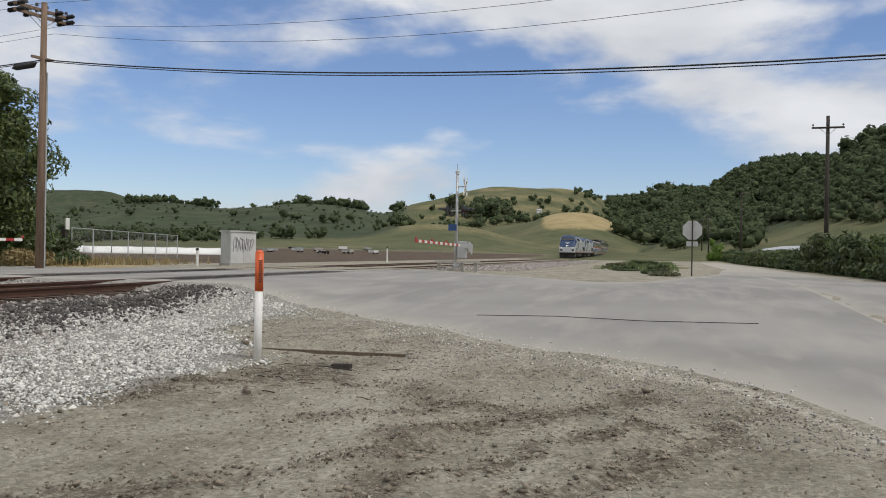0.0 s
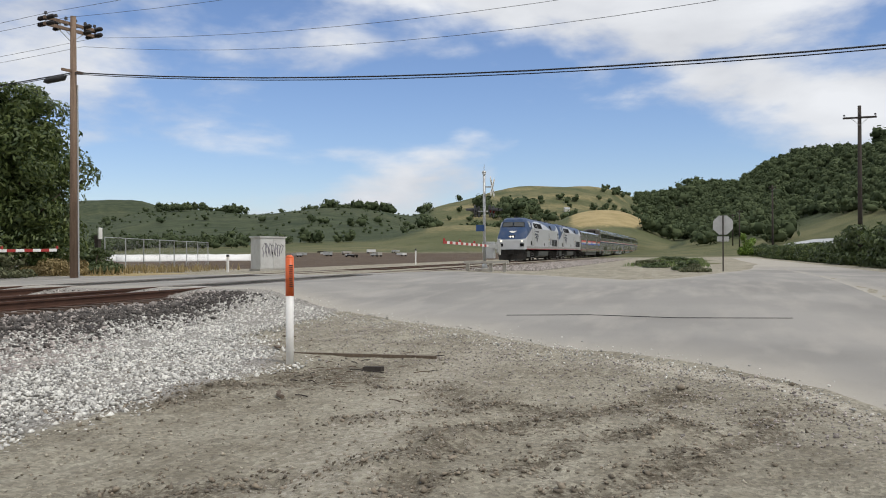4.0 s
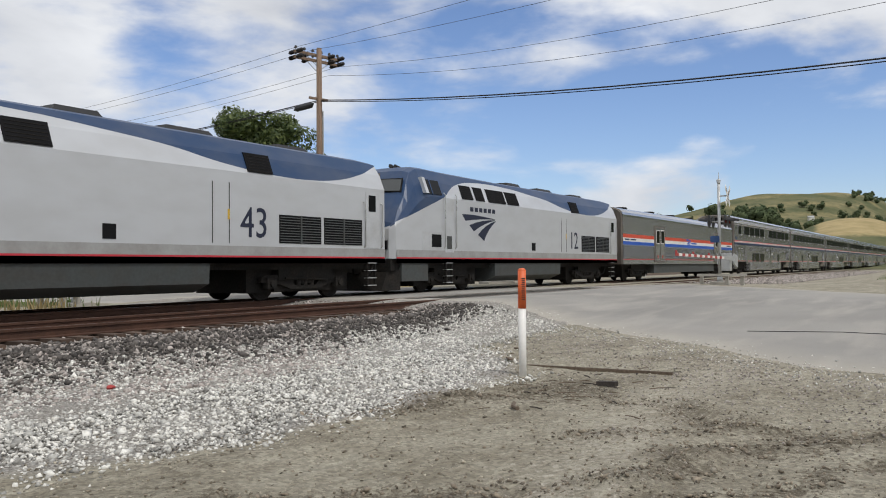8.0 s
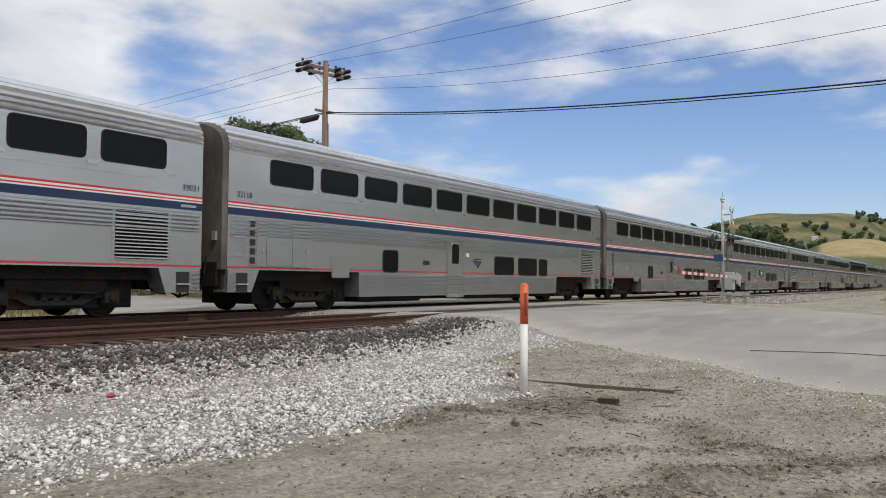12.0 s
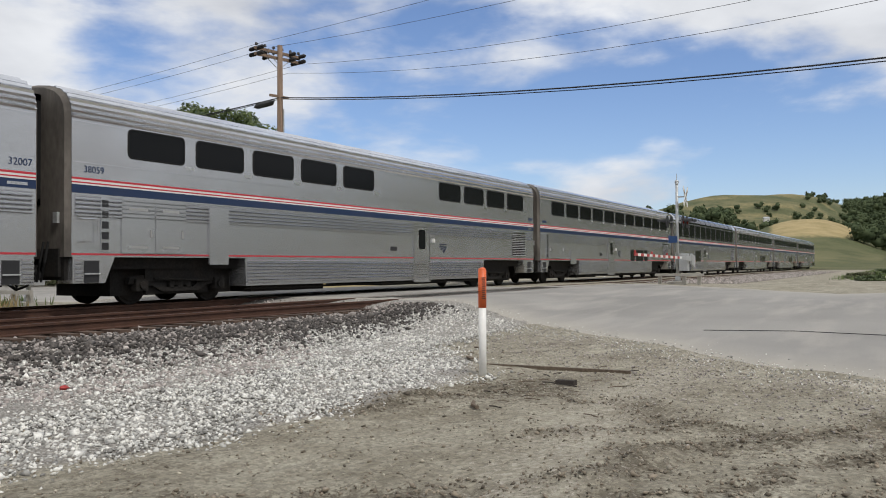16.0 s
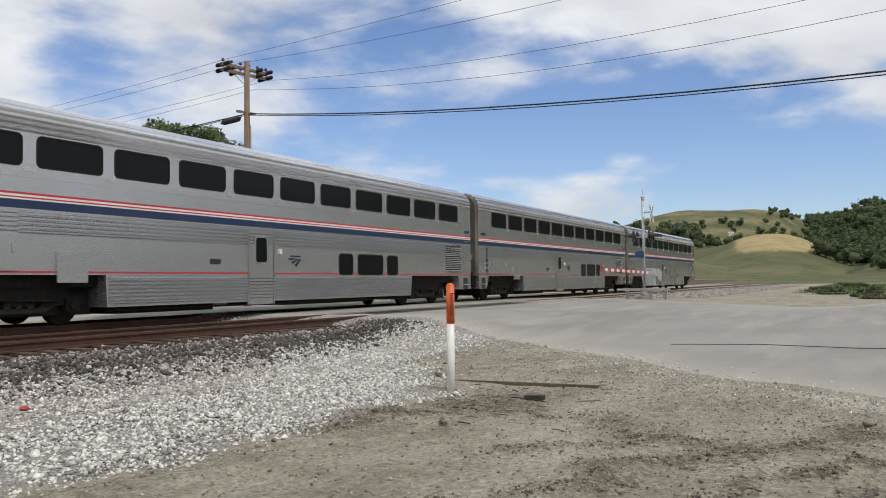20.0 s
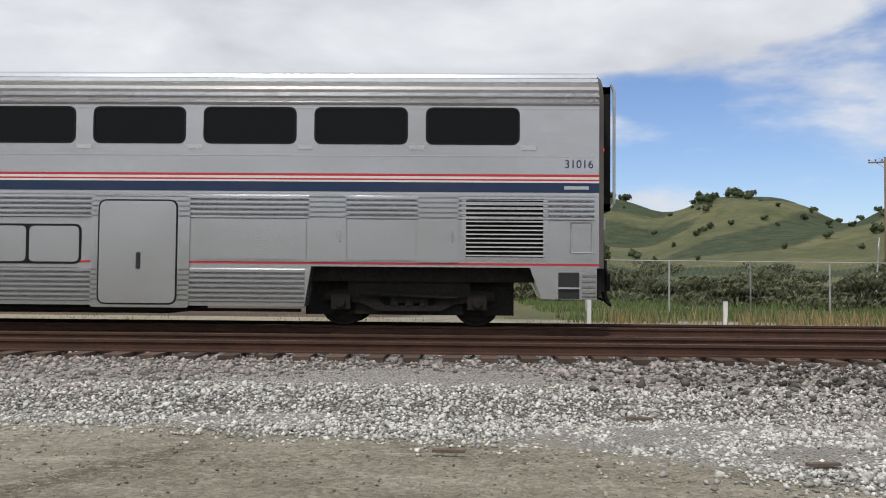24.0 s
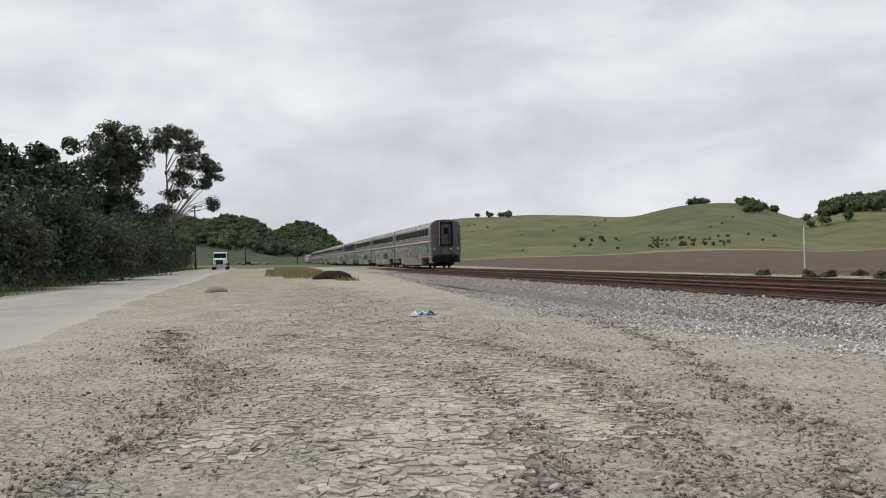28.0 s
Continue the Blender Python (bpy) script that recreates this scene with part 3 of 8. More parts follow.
# ---------------------------------------------------------------- the lie of the land
# The camera stands at the origin; the tracks run along x, rail heads at RAIL_Z.
RAIL_Z, NEAR_Y, FAR_Y, GAUGE = 0.62, 13.15, 17.35, 0.755
CURVE_X, CURVE_R = 238.0, 520.0

# hills: bearing (degrees left of +y), distance, rise in degrees, breadth in degrees, depth in metres
HILLS = [(-110, 520, 8.6, 7.0, 190), (-98.0, 600, 6.05, 4.2, 170), (-92, 760, 4.3, 3.2, 170), (-87, 900, 3.75, 3.5, 200),
         (-80.5, 720, 4.25, 3.4, 190), (-77.4, 740, 4.05, 2.3, 170), (-84.0, 760, 4.15, 2.3, 180), (-84.0, 400, 2.75, 2.5, 70), (-74.5, 640, 3.2, 2.6, 150), (-75, 300, 1.75, 3.6, 50),
         (-66.5, 560, 3.1, 4.6, 150), (-57.5, 600, 2.9, 4.6, 150), (-52, 1300, 3.5, 4.0, 250), (-43, 820, 4.4, 4.5, 200),
         (-32, 760, 6.0, 4.8, 200), (-18.5, 900, 5.8, 4.2, 230), (-9.5, 980, 5.3, 3.6, 230), (-24.5, 620, 3.4, 3.4, 120), (-6, 560, 2.6, 4.0, 110),
         (1, 1050, 4.2, 4.2, 240), (9.5, 1100, 3.5, 4.5, 240), (18, 1200, 2.7, 4.0, 240), (31, 760, 1.75, 6.5, 150),
         (38.0, 620, 1.9, 3.0, 150), (47.0, 520, 3.85, 3.6, 120), (52, 460, 3.0, 2.6, 90), (61.5, 480, 3.45, 4.2, 110), (70.5, 500, 3.15, 4.5, 110), (76, 560, 2.8, 4.0, 120),
         (92.3, 950, 2.85, 1.7, 180), (88.0, 1000, 2.5, 1.3, 180), (98, 900, 3.0, 4.0, 180), (112, 700, 3.5, 9.0, 180),
         (140, 800, 3.0, 14, 200), (175, 700, 3.5, 16, 200), (212, 700, 4.0, 14, 200), (236, 600, 6.0, 9, 180)]


def hill_z(x, y):
    az, r = np.degrees(np.arctan2(-x, y)), np.hypot(x, y)
    tot = np.zeros_like(r)
    for a, rr, el, w, sr in HILLS:
        d = (az - a + 180) % 360 - 180
        h = (rr * math.tan(radians(el)) + 1.2) * np.exp(-0.5 * np.abs(d / (1.4 * w)) ** 2.4 - 0.5 * ((r - rr) / sr) ** 2)
        tot += h ** 6
    bump = 1 + 0.045 * np.sin(x * 0.021 + 2 * np.sin(y * 0.013)) + 0.04 * np.sin(y * 0.033 + x * 0.017) + 0.02 * np.sin(x * 0.083 + 1) * np.sin(y * 0.071)
    return 0.93 * bump * tot ** (1 / 6) * S(120, 260, r)


ROW_Y = (-4.2, -3.0, -2.0, -1.2, -0.6, 0.5, 2.2, 4.1, 5.7, 8.3, 10.2, 12.0, 14.5, 20.0, 26.0, 60.0)
ROW_L = (-8.0, 3.0, 7.3, 10.0, 11.0, 12.2, 13.2, 15.1, 16.4, 18.4, 19.0, 19.3, 19.5, 19.2, 19.0, 16.0)
ROW_R = (66.0, 50.0, 44.0, 41.0, 37.5, 32.0, 30.6, 32.2, 34.6, 38.0, 40.5, 39.5, 33.0, 32.0, 31.5, 29.0)


def main_edges(x):
    """South and north edge of the road beside the tracks."""
    north = -4.2 - 1.6 * S(60, 200, x) - 1.2 * S(10, 45, -x)
    south = -12.6 + 4.4 * S(20, 42, x) + 0.4 * S(60, 200, x)
    return south, north


def in_road(x, y, grow=0.0):
    s, n = main_edges(x)
    a = (y > s - grow) & (y < n + grow) & (np.abs(x) < 560)
    b = (y > -4.4) & (y < 60) & (x > np.interp(y, ROW_Y, ROW_L) - grow) & (x < np.interp(y, ROW_Y, ROW_R) + grow)
    return a | b


def plain_z(x, y):
    e = 0.55 * S(11, 33, x)
    n = 0.34 * S(9.2, 11.4, y)
    w = 0.6 * S(20, 130, -x)
    c = 0.60 * S(14, 20, x) * S(48, 42, x) * S(6.5, 11.0, y) * S(30, 21, y)
    return np.maximum(np.maximum(e, n), np.maximum(w, c))


# wheel-churned bands across the lot: points along each, and its half width
BANDS = [([(4.0, 4.3), (4.9, 3.25), (5.6, 2.5), (6.1, 2.1), (7.1, 1.9), (7.9, 1.3), (9.5, 0.2)], 0.30), ([(3.4, 3.0), (5.1, 1.9), (5.8, 1.55), (6.1, 1.3), (8.0, 0.2)], 0.22),
         ([(7.2, 3.2), (7.9, 2.3), (8.3, 1.4), (8.5, 0.4)], 0.22), ([(4.0, 1.5), (5.3, 0.75), (6.3, 0.35), (7.0, -0.1), (9.0, -0.9)], 0.25), ([(7.0, 5.6), (7.9, 5.2), (9.6, 4.6), (9.4, 3.2), (8.4, 2.0)], 0.35),
         ([(-17, 3.0), (-13.6, 3.8), (-11.9, 4.2), (-8.1, 3.7), (-6.2, 3.25), (-5.0, 2.8), (-3.5, 2.0)], 0.26), ([(-20, 7.6), (-14.4, 6.7), (-9.2, 5.2), (-6.3, 4.3), (-4, 3.2)], 0.28),
         ([(-12, 2.6), (-9.3, 2.45), (-7, 2.15), (-5.5, 1.85), (-3.4, 1.2)], 0.25), ([(-12, 4.4), (-9.3, 3.58), (-7.1, 3.1), (-5.8, 2.8), (-4, 2.2)], 0.2), ([(-20, -2.2), (-14.1, -1.5), (-12.4, -0.6), (-9.6, -0.85), (-6, -1.6)], 0.45)]


def churn(x, y):
    """How far the ground is churned, 0 to 1."""
    out = np.zeros_like(x)
    near = (np.abs(x) < 24) & (np.abs(y) < 10)
    px, py = x[near], y[near]
    px, py = px + 0.12 * np.sin(py * 5.1 + px) + 0.07 * np.sin(py * 11 + 2), py + 0.12 * np.sin(px * 4.3) + 0.07 * np.sin(px * 9.7 + 1)
    best = np.zeros_like(px)
    for pts, w in BANDS:
        d = np.full_like(px, 99.0)
        for (ax, ay), (bx, by) in zip(pts, pts[1:]):
            t = np.clip(((px - ax) * (bx - ax) + (py - ay) * (by - ay)) / ((bx - ax) ** 2 + (by - ay) ** 2), 0, 1)
            d = np.minimum(d, np.hypot(px - ax - t * (bx - ax), py - ay - t * (by - ay)))
        best = np.maximum(best, np.exp(-(d / w) ** 2))
    out[near] = best
    return out


def mud(x, y):
    """How far dried mud covers the ground of the western lot; cracked plates lie where it passes 0.3."""
    m = np.sin(1.3 * x + 1.1 * np.sin(1.7 * y)) * np.sin(1.9 * y + np.sin(1.1 * x))
    n = np.sin(0.45 * x + 1.3 * np.sin(0.8 * y + 1)) * np.sin(0.7 * y + 0.4 * x)
    return 0.92 - np.abs(y - 0.9 + 0.05 * x) / 2.3 - 0.52 * m - 0.40 * n - np.maximum(0, (x + 5.5) / 3)


def rumple(x, y):
    """Ruts and clods of the bare dirt, along the wheel tracks that swing past the camera."""
    r = np.hypot(x, y)
    swing = y - 0.30 * x + 0.012 * x * x
    rut = np.sin(swing * 2.9) * np.sin(swing * 1.13 + 0.8) * 0.034
    lump = np.zeros_like(r)
    for f, am, ph in ((1.7, 0.016, 0.3), (3.3, 0.013, 1.9), (6.1, 0.010, 4.1), (11.0, 0.008, 2.2)):
        lump += am * np.sin(f * x + 1.7 * np.sin(0.7 * f * y + ph)) * np.sin(f * 0.93 * y + 1.3 * np.sin(0.6 * f * x + ph * 2))
    return (rut * 0.7 + lump * (0.8 + 1.6 * churn(x, y))) * S(60, 20, r) * S(10.2, 9.0, y)


def ground_z(x, y):
    """Height at one place."""
    xa, ya = np.array([float(x)]), np.array([float(y)])
    return float((plain_z(xa, ya) + hill_z(xa, ya))[0])


def gravel_edge(x):
    return np.interp(x, (-70, -30, -20, -13, -7, -3, 0.7, 3.5, 5.5, 8, 10.5, 12, 14), (9.2, 7.0, 6.8, 8.2, 9.1, 8.9, 8.1, 6.2, 5.5, 5.3, 5.4, 6.2, 8.0))


def build_ground():
    na = 540
    radii = [0.0] + list(1.6 * 1.026 ** np.arange(0, 300))
    radii = [r for r in radii if r < 3300] + [4200]
    az = np.arange(na) * 2 * math.pi / na
    R, A = np.meshgrid(radii[1:], az, indexing="ij")
    X, Y = -R * np.sin(A), R * np.cos(A)
    X, Y = np.concatenate([[0.0], X.ravel()]), np.concatenate([[0.0], Y.ravel()])
    road = in_road(X, Y, -1.3)
    Z = plain_z(X, Y) + hill_z(X, Y) + rumple(X, Y) * ~in_road(X, Y, 0.2) - 0.06 * road
    n = len(radii) - 1
    i, j = np.meshgrid(np.arange(n - 1), np.arange(na), indexing="ij")
    k = (j + 1) % na
    F = np.stack([1 + i * na + j, 1 + (i + 1) * na + j, 1 + (i + 1) * na + k, 1 + i * na + k], -1).reshape(-1, 4)
    me = mesh_np("ground", np.stack([X, Y, Z], 1), F, GROUND, True)
    bm = bmesh.new()
    bm.from_mesh(me)
    bm.verts.ensure_lookup_table()
    for q in range(na):
        bm.faces.new((bm.verts[0], bm.verts[1 + q], bm.verts[1 + (q + 1) % na]))
    bm.to_mesh(me)
    bm.free()
    r, a = np.hypot(X, Y), np.degrees(np.arctan2(-X, Y))
    gv = S(-0.5, 0.5, Y - gravel_edge(X)) * S(34, 24, -X) * S(24, 20, X) * S(24, 22, Y)
    wig = 6 * np.sin(X * 0.05) + 4 * np.sin(Y * 0.08 + 1)
    grass = S(110, 190, r + wig)
    grass = np.maximum(grass, S(46, 60, X + 3 * np.sin(Y * 0.9)) * S(4.5, 2.5, np.abs(Y - 1.4)) * S(130, 100, X) * (0.45 + 0.45 * np.sin(X * 0.31 + 1.7 * np.sin(Y * 0.8))))
    grass = np.maximum(grass, S(-9.0, -9.8, Y) * S(36, 42, X))
    grass = np.maximum(grass, S(-14.2, -15.6, Y) * S(8, 20, np.abs(X)))
    grass = np.maximum(grass, S(24, 27, Y) * S(-6, 4, X) * S(30, 18, X) * 0.85)
    field = S(25, 27.5, Y + 0.01 * wig) * S(236, 224, r) * S(4, -6, X) * S(5.0, 1.5, Z)
    field = np.maximum(field, S(24, 26, Y) * S(44, 50, X) * S(230, 180, r))
    grass = grass * (1 - field)
    up = np.degrees(np.arctan2(Z - 1.5, r))
    dry = S(3.4, 2.2, np.abs(a + 84.9)) * S(0.9, 1.7, up + 0.12 * (a + 84)) * S(480, 440, r) * S(300, 340, r)
    # pale grass bands, also lightened to stand in for sun on the eastern hill
    dry = np.maximum(dry, S(9, 6, np.abs(a + 80.5)) * S(430, 480, r) * (0.34 + 0.16 * np.sin(up * 9 + 1.2 * np.sin(a * 1.1))) * S(-87.5, -85.5, a))
    dry = np.maximum(dry, S(6, 3, np.abs(a + 76)) * S(240, 270, r) * S(360, 330, r) * 0.42)
    dry = np.maximum(dry, S(6.5, 3, np.abs(r - 232)) * S(36, 40, a) * 0.62)
    # browner tinge stands in for cloud shade on the western hills
    dry = np.maximum(dry, S(38, 44, a) * S(82, 78, a) * S(260, 300, r) * (0.18 + 0.12 * np.sin(X * 0.03 + 2 * np.sin(Y * 0.021))))
    dry = np.maximum(dry, S(5, 3, np.abs(X - 33)) * S(22, 24, Y) * S(44, 36, Y) * 0.8)
    dry = np.maximum(dry, S(0.62, 0.75, 0.5 + 0.5 * np.sin(X * 0.013 + 2) * np.sin(Y * 0.017 + X * 0.004)) * S(250, 330, r) * 0.55 * S(24, 32, np.abs(a + 4)) * S(84, 74, np.abs(a)) * S(28, 18, a))
    dry = np.maximum(dry, S(21.0, 22.0, Y) * S(27.5, 25.5, Y) * S(4, -4, X) * 0.45)
    col = me.color_attributes.new("zones", "FLOAT_COLOR", "POINT")
    col.data.foreach_set("color", np.stack([gv, grass, field, dry], 1).astype(np.float32).ravel())
    swing = Y - 0.30 * X + 0.012 * X * X
    west = S(-2, -5, X)
    crackz = west * S(5.5, 3.0, np.abs(Y - 0.5 + 0.05 * X)) * S(45, 25, r) 
    stain_gap_shade = np.maximum((0.5 + 0.5 * np.sin(swing * 1.9 + 0.6 * np.sin(X * 0.5))) ** 3 * S(30, 12, r) * 0.35, 0.85 * churn(X, Y))
    stain_gap_shade = np.maximum(stain_gap_shade, 0.9 * np.exp(-((X - 10.0) / 1.5) ** 2 - ((Y - 4.3) / 0.9) ** 2))
    # soil under the mud plates darkened: the cracks' shade put into colour
    stain_gap_shade = np.maximum(stain_gap_shade, 0.45 * S(0.15, 0.6, mud(X, Y)) * S(34, 24, r))
    arc = np.hypot(X + 14.5, Y - 13.0)
    for rad in (7.6, 9.2, 11.5, 13.2):
        stain_gap_shade = np.maximum(stain_gap_shade, 0.85 * np.exp(-((arc - rad) / 0.27) ** 2) * S(9.5, 7.5, Y) * S(0, -3, X) * S(-24, -18, X))
    pale = west * S(2.0, 4.0, Y) * S(9.6, 8.2, Y) * 0.5 + S(2.5, 0.5, np.abs(Y + 2.8 - 0.05 * X)) * 0.45 * S(60, 30, r)
    pale = np.maximum(pale, 0.5 * np.exp(-((swing - 1.2) / 0.7) ** 2) * S(30, 14, r))
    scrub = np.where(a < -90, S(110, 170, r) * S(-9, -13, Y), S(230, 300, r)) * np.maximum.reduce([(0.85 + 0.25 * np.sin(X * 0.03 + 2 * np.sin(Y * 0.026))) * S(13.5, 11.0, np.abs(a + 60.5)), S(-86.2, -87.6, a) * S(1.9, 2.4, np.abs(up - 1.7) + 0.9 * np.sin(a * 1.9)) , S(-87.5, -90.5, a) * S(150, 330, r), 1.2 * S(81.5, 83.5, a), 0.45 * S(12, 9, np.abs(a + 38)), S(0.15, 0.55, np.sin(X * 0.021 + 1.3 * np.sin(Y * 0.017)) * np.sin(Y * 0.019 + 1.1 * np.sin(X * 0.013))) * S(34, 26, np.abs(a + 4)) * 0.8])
    rim = np.interp(Y, ROW_Y, ROW_L) - X
    pale = np.maximum(pale, 0.9 * np.exp(-((rim - 0.5) / 0.5) ** 2) * S(2.5, 0.5, Y) * S(-4.4, -3.5, Y))
    pale = np.maximum(pale, 0.62 * west * S(60, 18, r))
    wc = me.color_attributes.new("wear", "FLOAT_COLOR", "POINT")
    wc.data.foreach_set("color", np.stack([crackz, stain_gap_shade * S(10, 9, Y), pale, scrub], 1).astype(np.float32).ravel())
    tagged(new("ground", me), "bare pale dirt lot running into fields and grassy hills", "ground", kind="structure")


def strip(name, rows, label, category):
    """A paved sheet from rows of points; its edges carry dust."""
    P = np.array(rows)
    n, m = P.shape[:2]
    V = P.reshape(-1, 2)
    Z = plain_z(V[:, 0], V[:, 1]) + 0.016
    Z[::m] -= 0.035
    Z[m - 1::m] -= 0.035
    i, j = np.meshgrid(np.arange(n - 1), np.arange(m - 1), indexing="ij")
    F = np.stack([i * m + j, i * m + j + 1, (i + 1) * m + j + 1, (i + 1) * m + j], -1).reshape(-1, 4)
    me = mesh_np(name, np.column_stack([V, Z]), F, ROAD, True)
    t = np.tile(np.linspace(0, 1, m), n)
    west = S(8, -6, V[:, 0])
    dust = np.maximum(np.exp(-np.minimum(t, 1 - t) * (14 - 10 * west)), np.maximum(0.35 * west, 0.85 * S(36, 62, V[:, 0])))
    me.color_attributes.new("zones", "FLOAT_COLOR", "POINT").data.foreach_set("color", np.stack([dust, dust, dust, dust], 1).astype(np.float32).ravel())
    me.flip_normals() if me.polygons[0].normal.z < 0 else None
    return tagged(new(name, me), label, category, kind="structure")


def build_roads():
    xs = np.concatenate([np.arange(-560, -60, 6.0), np.arange(-60, 80, 1.0), np.arange(80, 561, 6.0)])
    s, n = main_edges(xs)
    wob = 0.12 * np.sin(xs * 0.9) + 0.10 * np.sin(xs * 2.3 + 1)
    rows = [[(x, a + (b + w - a) * t) for t in np.linspace(0, 1, 12)] for x, a, b, w in zip(xs, s, n, wob)]
    strip("road", rows, "dusty grey asphalt road beside the railway", "road")
    ys = np.arange(-4.3, 60.1, 0.5)
    L, R = np.interp(ys, ROW_Y, ROW_L), np.interp(ys, ROW_Y, ROW_R)
    L = L + 0.10 * np.sin(ys * 1.9) + 0.07 * np.sin(ys * 4.7 + 2)
    rows = [[(a + (b - a) * t, y) for t in np.linspace(0, 1, 30)] for y, a, b in zip(ys, L, R)]
    strip("road_crossing", rows, "dusty grey asphalt road that climbs over the tracks", "road")


build_ground()
build_roads()


# ---------------------------------------------------------------- railway
def track_at(s, y0):
    """Place and heading (radians) at s metres along a track that lies at y0 and bends north far to the east."""
    if s <= CURVE_X:
        return s, y0, 0.0
    a = (s - CURVE_X) / CURVE_R
    r = CURVE_R - (y0 - FAR_Y)
    return CURVE_X + r * math.sin(a), y0 + r * (1 - math.cos(a)), a


def rail(y0, off):
    stations = [-600, -300, -120, -60, -30, -10, 10, 30, 60, 120, CURVE_X] + [CURVE_X + 12 * k for k in range(1, 34)]
    prof = [(-0.068, 0), (0.068, 0), (0.068, 0.018), (0.012, 0.035), (0.012, 0.12), (0.036, 0.13), (0.036, 0.165), (0.026, 0.172), (-0.026, 0.172), (-0.036, 0.165), (-0.036, 0.13), (-0.012, 0.12), (-0.012, 0.035), (-0.068, 0.018)]
    rings = []
    for s in stations:
        x, y, a = track_at(s, y0)
        nx, ny = -math.sin(a), math.cos(a)
        rings.append([(x + nx * (off + p), y + ny * (off + p), RAIL_Z - 0.172 + z) for p, z in prof])
    return Geo().loft(rings), [[(x + (-math.sin(a)) * (off + d), y + math.cos(a) * (off + d), RAIL_Z + 0.002) for d in (-0.026, 0.026)] for x, y, a in (track_at(s, y0) for s in stations)]


def build_track(y0, label, seed):
    tr = thing("railroad_track", label, "track", "tracks", kind="structure")
    for off in (-GAUGE, GAUGE):
        g, top = rail(y0, off)
        r = make("rail", g, RAIL_RUST, tr, "rust-brown steel rail")
        make("rail_head", Geo().loft(top, closed=False), RAIL_TOP, r, "worn running surface")
    return tr


def build_bed():
    """The ballast prism under both tracks."""
    rings = []
    for s in [-600, -300, -150, -80, -40, -20, 0, 14, 19, 24, 40, 46, 60, 120, CURVE_X] + [CURVE_X + 25 * k for k in range(1, 16)]:
        x, y, a = track_at(s, 15.25)
        lo = 0.0 if -30 < s < 19 else 0.25
        prof = [(-6.3, lo - 0.12), (-5.2, 0.15), (-3.8, 0.33), (-3.4, 0.385), (-0.4, 0.40), (0, 0.38), (0.4, 0.40), (3.6, 0.45), (4.1, 0.40), (5.6, 0.18), (6.4, 0.1)]
        rings.append([(x - math.sin(a) * p, y + math.cos(a) * p, z) for p, z in prof])
    g = Geo().loft(rings, closed=False)
    tagged(make("ballast_bed", g, BALLAST, None, "", True), "brown-grey crushed stone bed of the railway", "ballast", kind="structure")


near_track = build_track(NEAR_Y, "empty track with rust-brown rails on timber ties", 1)
far_track = build_track(FAR_Y, "track with rust-brown rails that carries the train", 2)
build_bed()


def build_crossing():
    cr = thing("crossing_surface", "pale worn concrete panels between the rails at the road", "crossing", kind="structure")
    g = Geo().loft([[(-1.6, -0.60, -0.1), (-1.6, 0.60, -0.1), (-1.6, 0.60, 0), (-1.6, -0.60, 0)], [(1.6, -0.60, -0.1), (1.6, 0.60, -0.1), (1.6, 0.60, 0), (1.6, -0.60, 0)]])
    first = None
    for y0 in (NEAR_Y, FAR_Y):
        for k in range(4):
            m = pose(21.6 + 3.24 * k, y0, RAIL_Z - 0.004, 0, 0, 0)
            if first is None:
                first = make("panel", g, CONCRETE, cr, "", False, 0.0, m)
            else:
                again(first, m)
    g2 = Geo().box(-1.6, 1.6, -0.34, 0.34, -0.1, 0)
    first = None
    for y0 in (NEAR_Y - 1.20, NEAR_Y + 1.20, FAR_Y - 1.20, FAR_Y + 1.20):
        for k in range(4):
            m = pose(21.6 + 3.24 * k, y0, RAIL_Z - 0.006, 0, 0, 0)
            if first is None:
                first = make("edge_panel", g2, CONCRETE, cr, "", False, 0.0, m)
            else:
                again(first, m)


build_crossing()

# ---------------------------------------------------------------- the train
# A car's space: x along the track (+ toward the rear), its middle at 0, y = -HALF on the camera's side, z from the rail head.
CAR, LOCO_L, HALF = 25.91, 21.0, 1.55
NOSE = [(0, 158.5), (2, 121.2), (4.5, 72.8), (5, 62.8), (6, 42.6), (7.3, 15.75), (8, 1.6), (9, -18.5), (9.3, -24.8), (10, -39.15), (11, -58.8), (12.1, -81.1), (15, -139.9), (16, -159.9), (17, -180.65), (20, -241.1), (23, -303.0), (24.1, -326.3), (26, -366.8), (28, -410.6)]


def train_rows(start, length):
    """Rows for a car whose front lies start metres behind the locomotive's nose."""
    rows = []
    ts, ss = [k[0] for k in NOSE], [k[1] for k in NOSE]
    for k, t in enumerate(ts):
        s0 = ss[k] + start
        a, b = track_at(s0 + 0.2 * length, FAR_Y), track_at(s0 + 0.8 * length, FAR_Y)
        rows.append((t, pose((a[0] + b[0]) / 2, (a[1] + b[1]) / 2, RAIL_Z, 0, 0, math.degrees(math.atan2(b[1] - a[1], b[0] - a[0])))))
    return rows


TRAIN = []      # (thing, start, length)


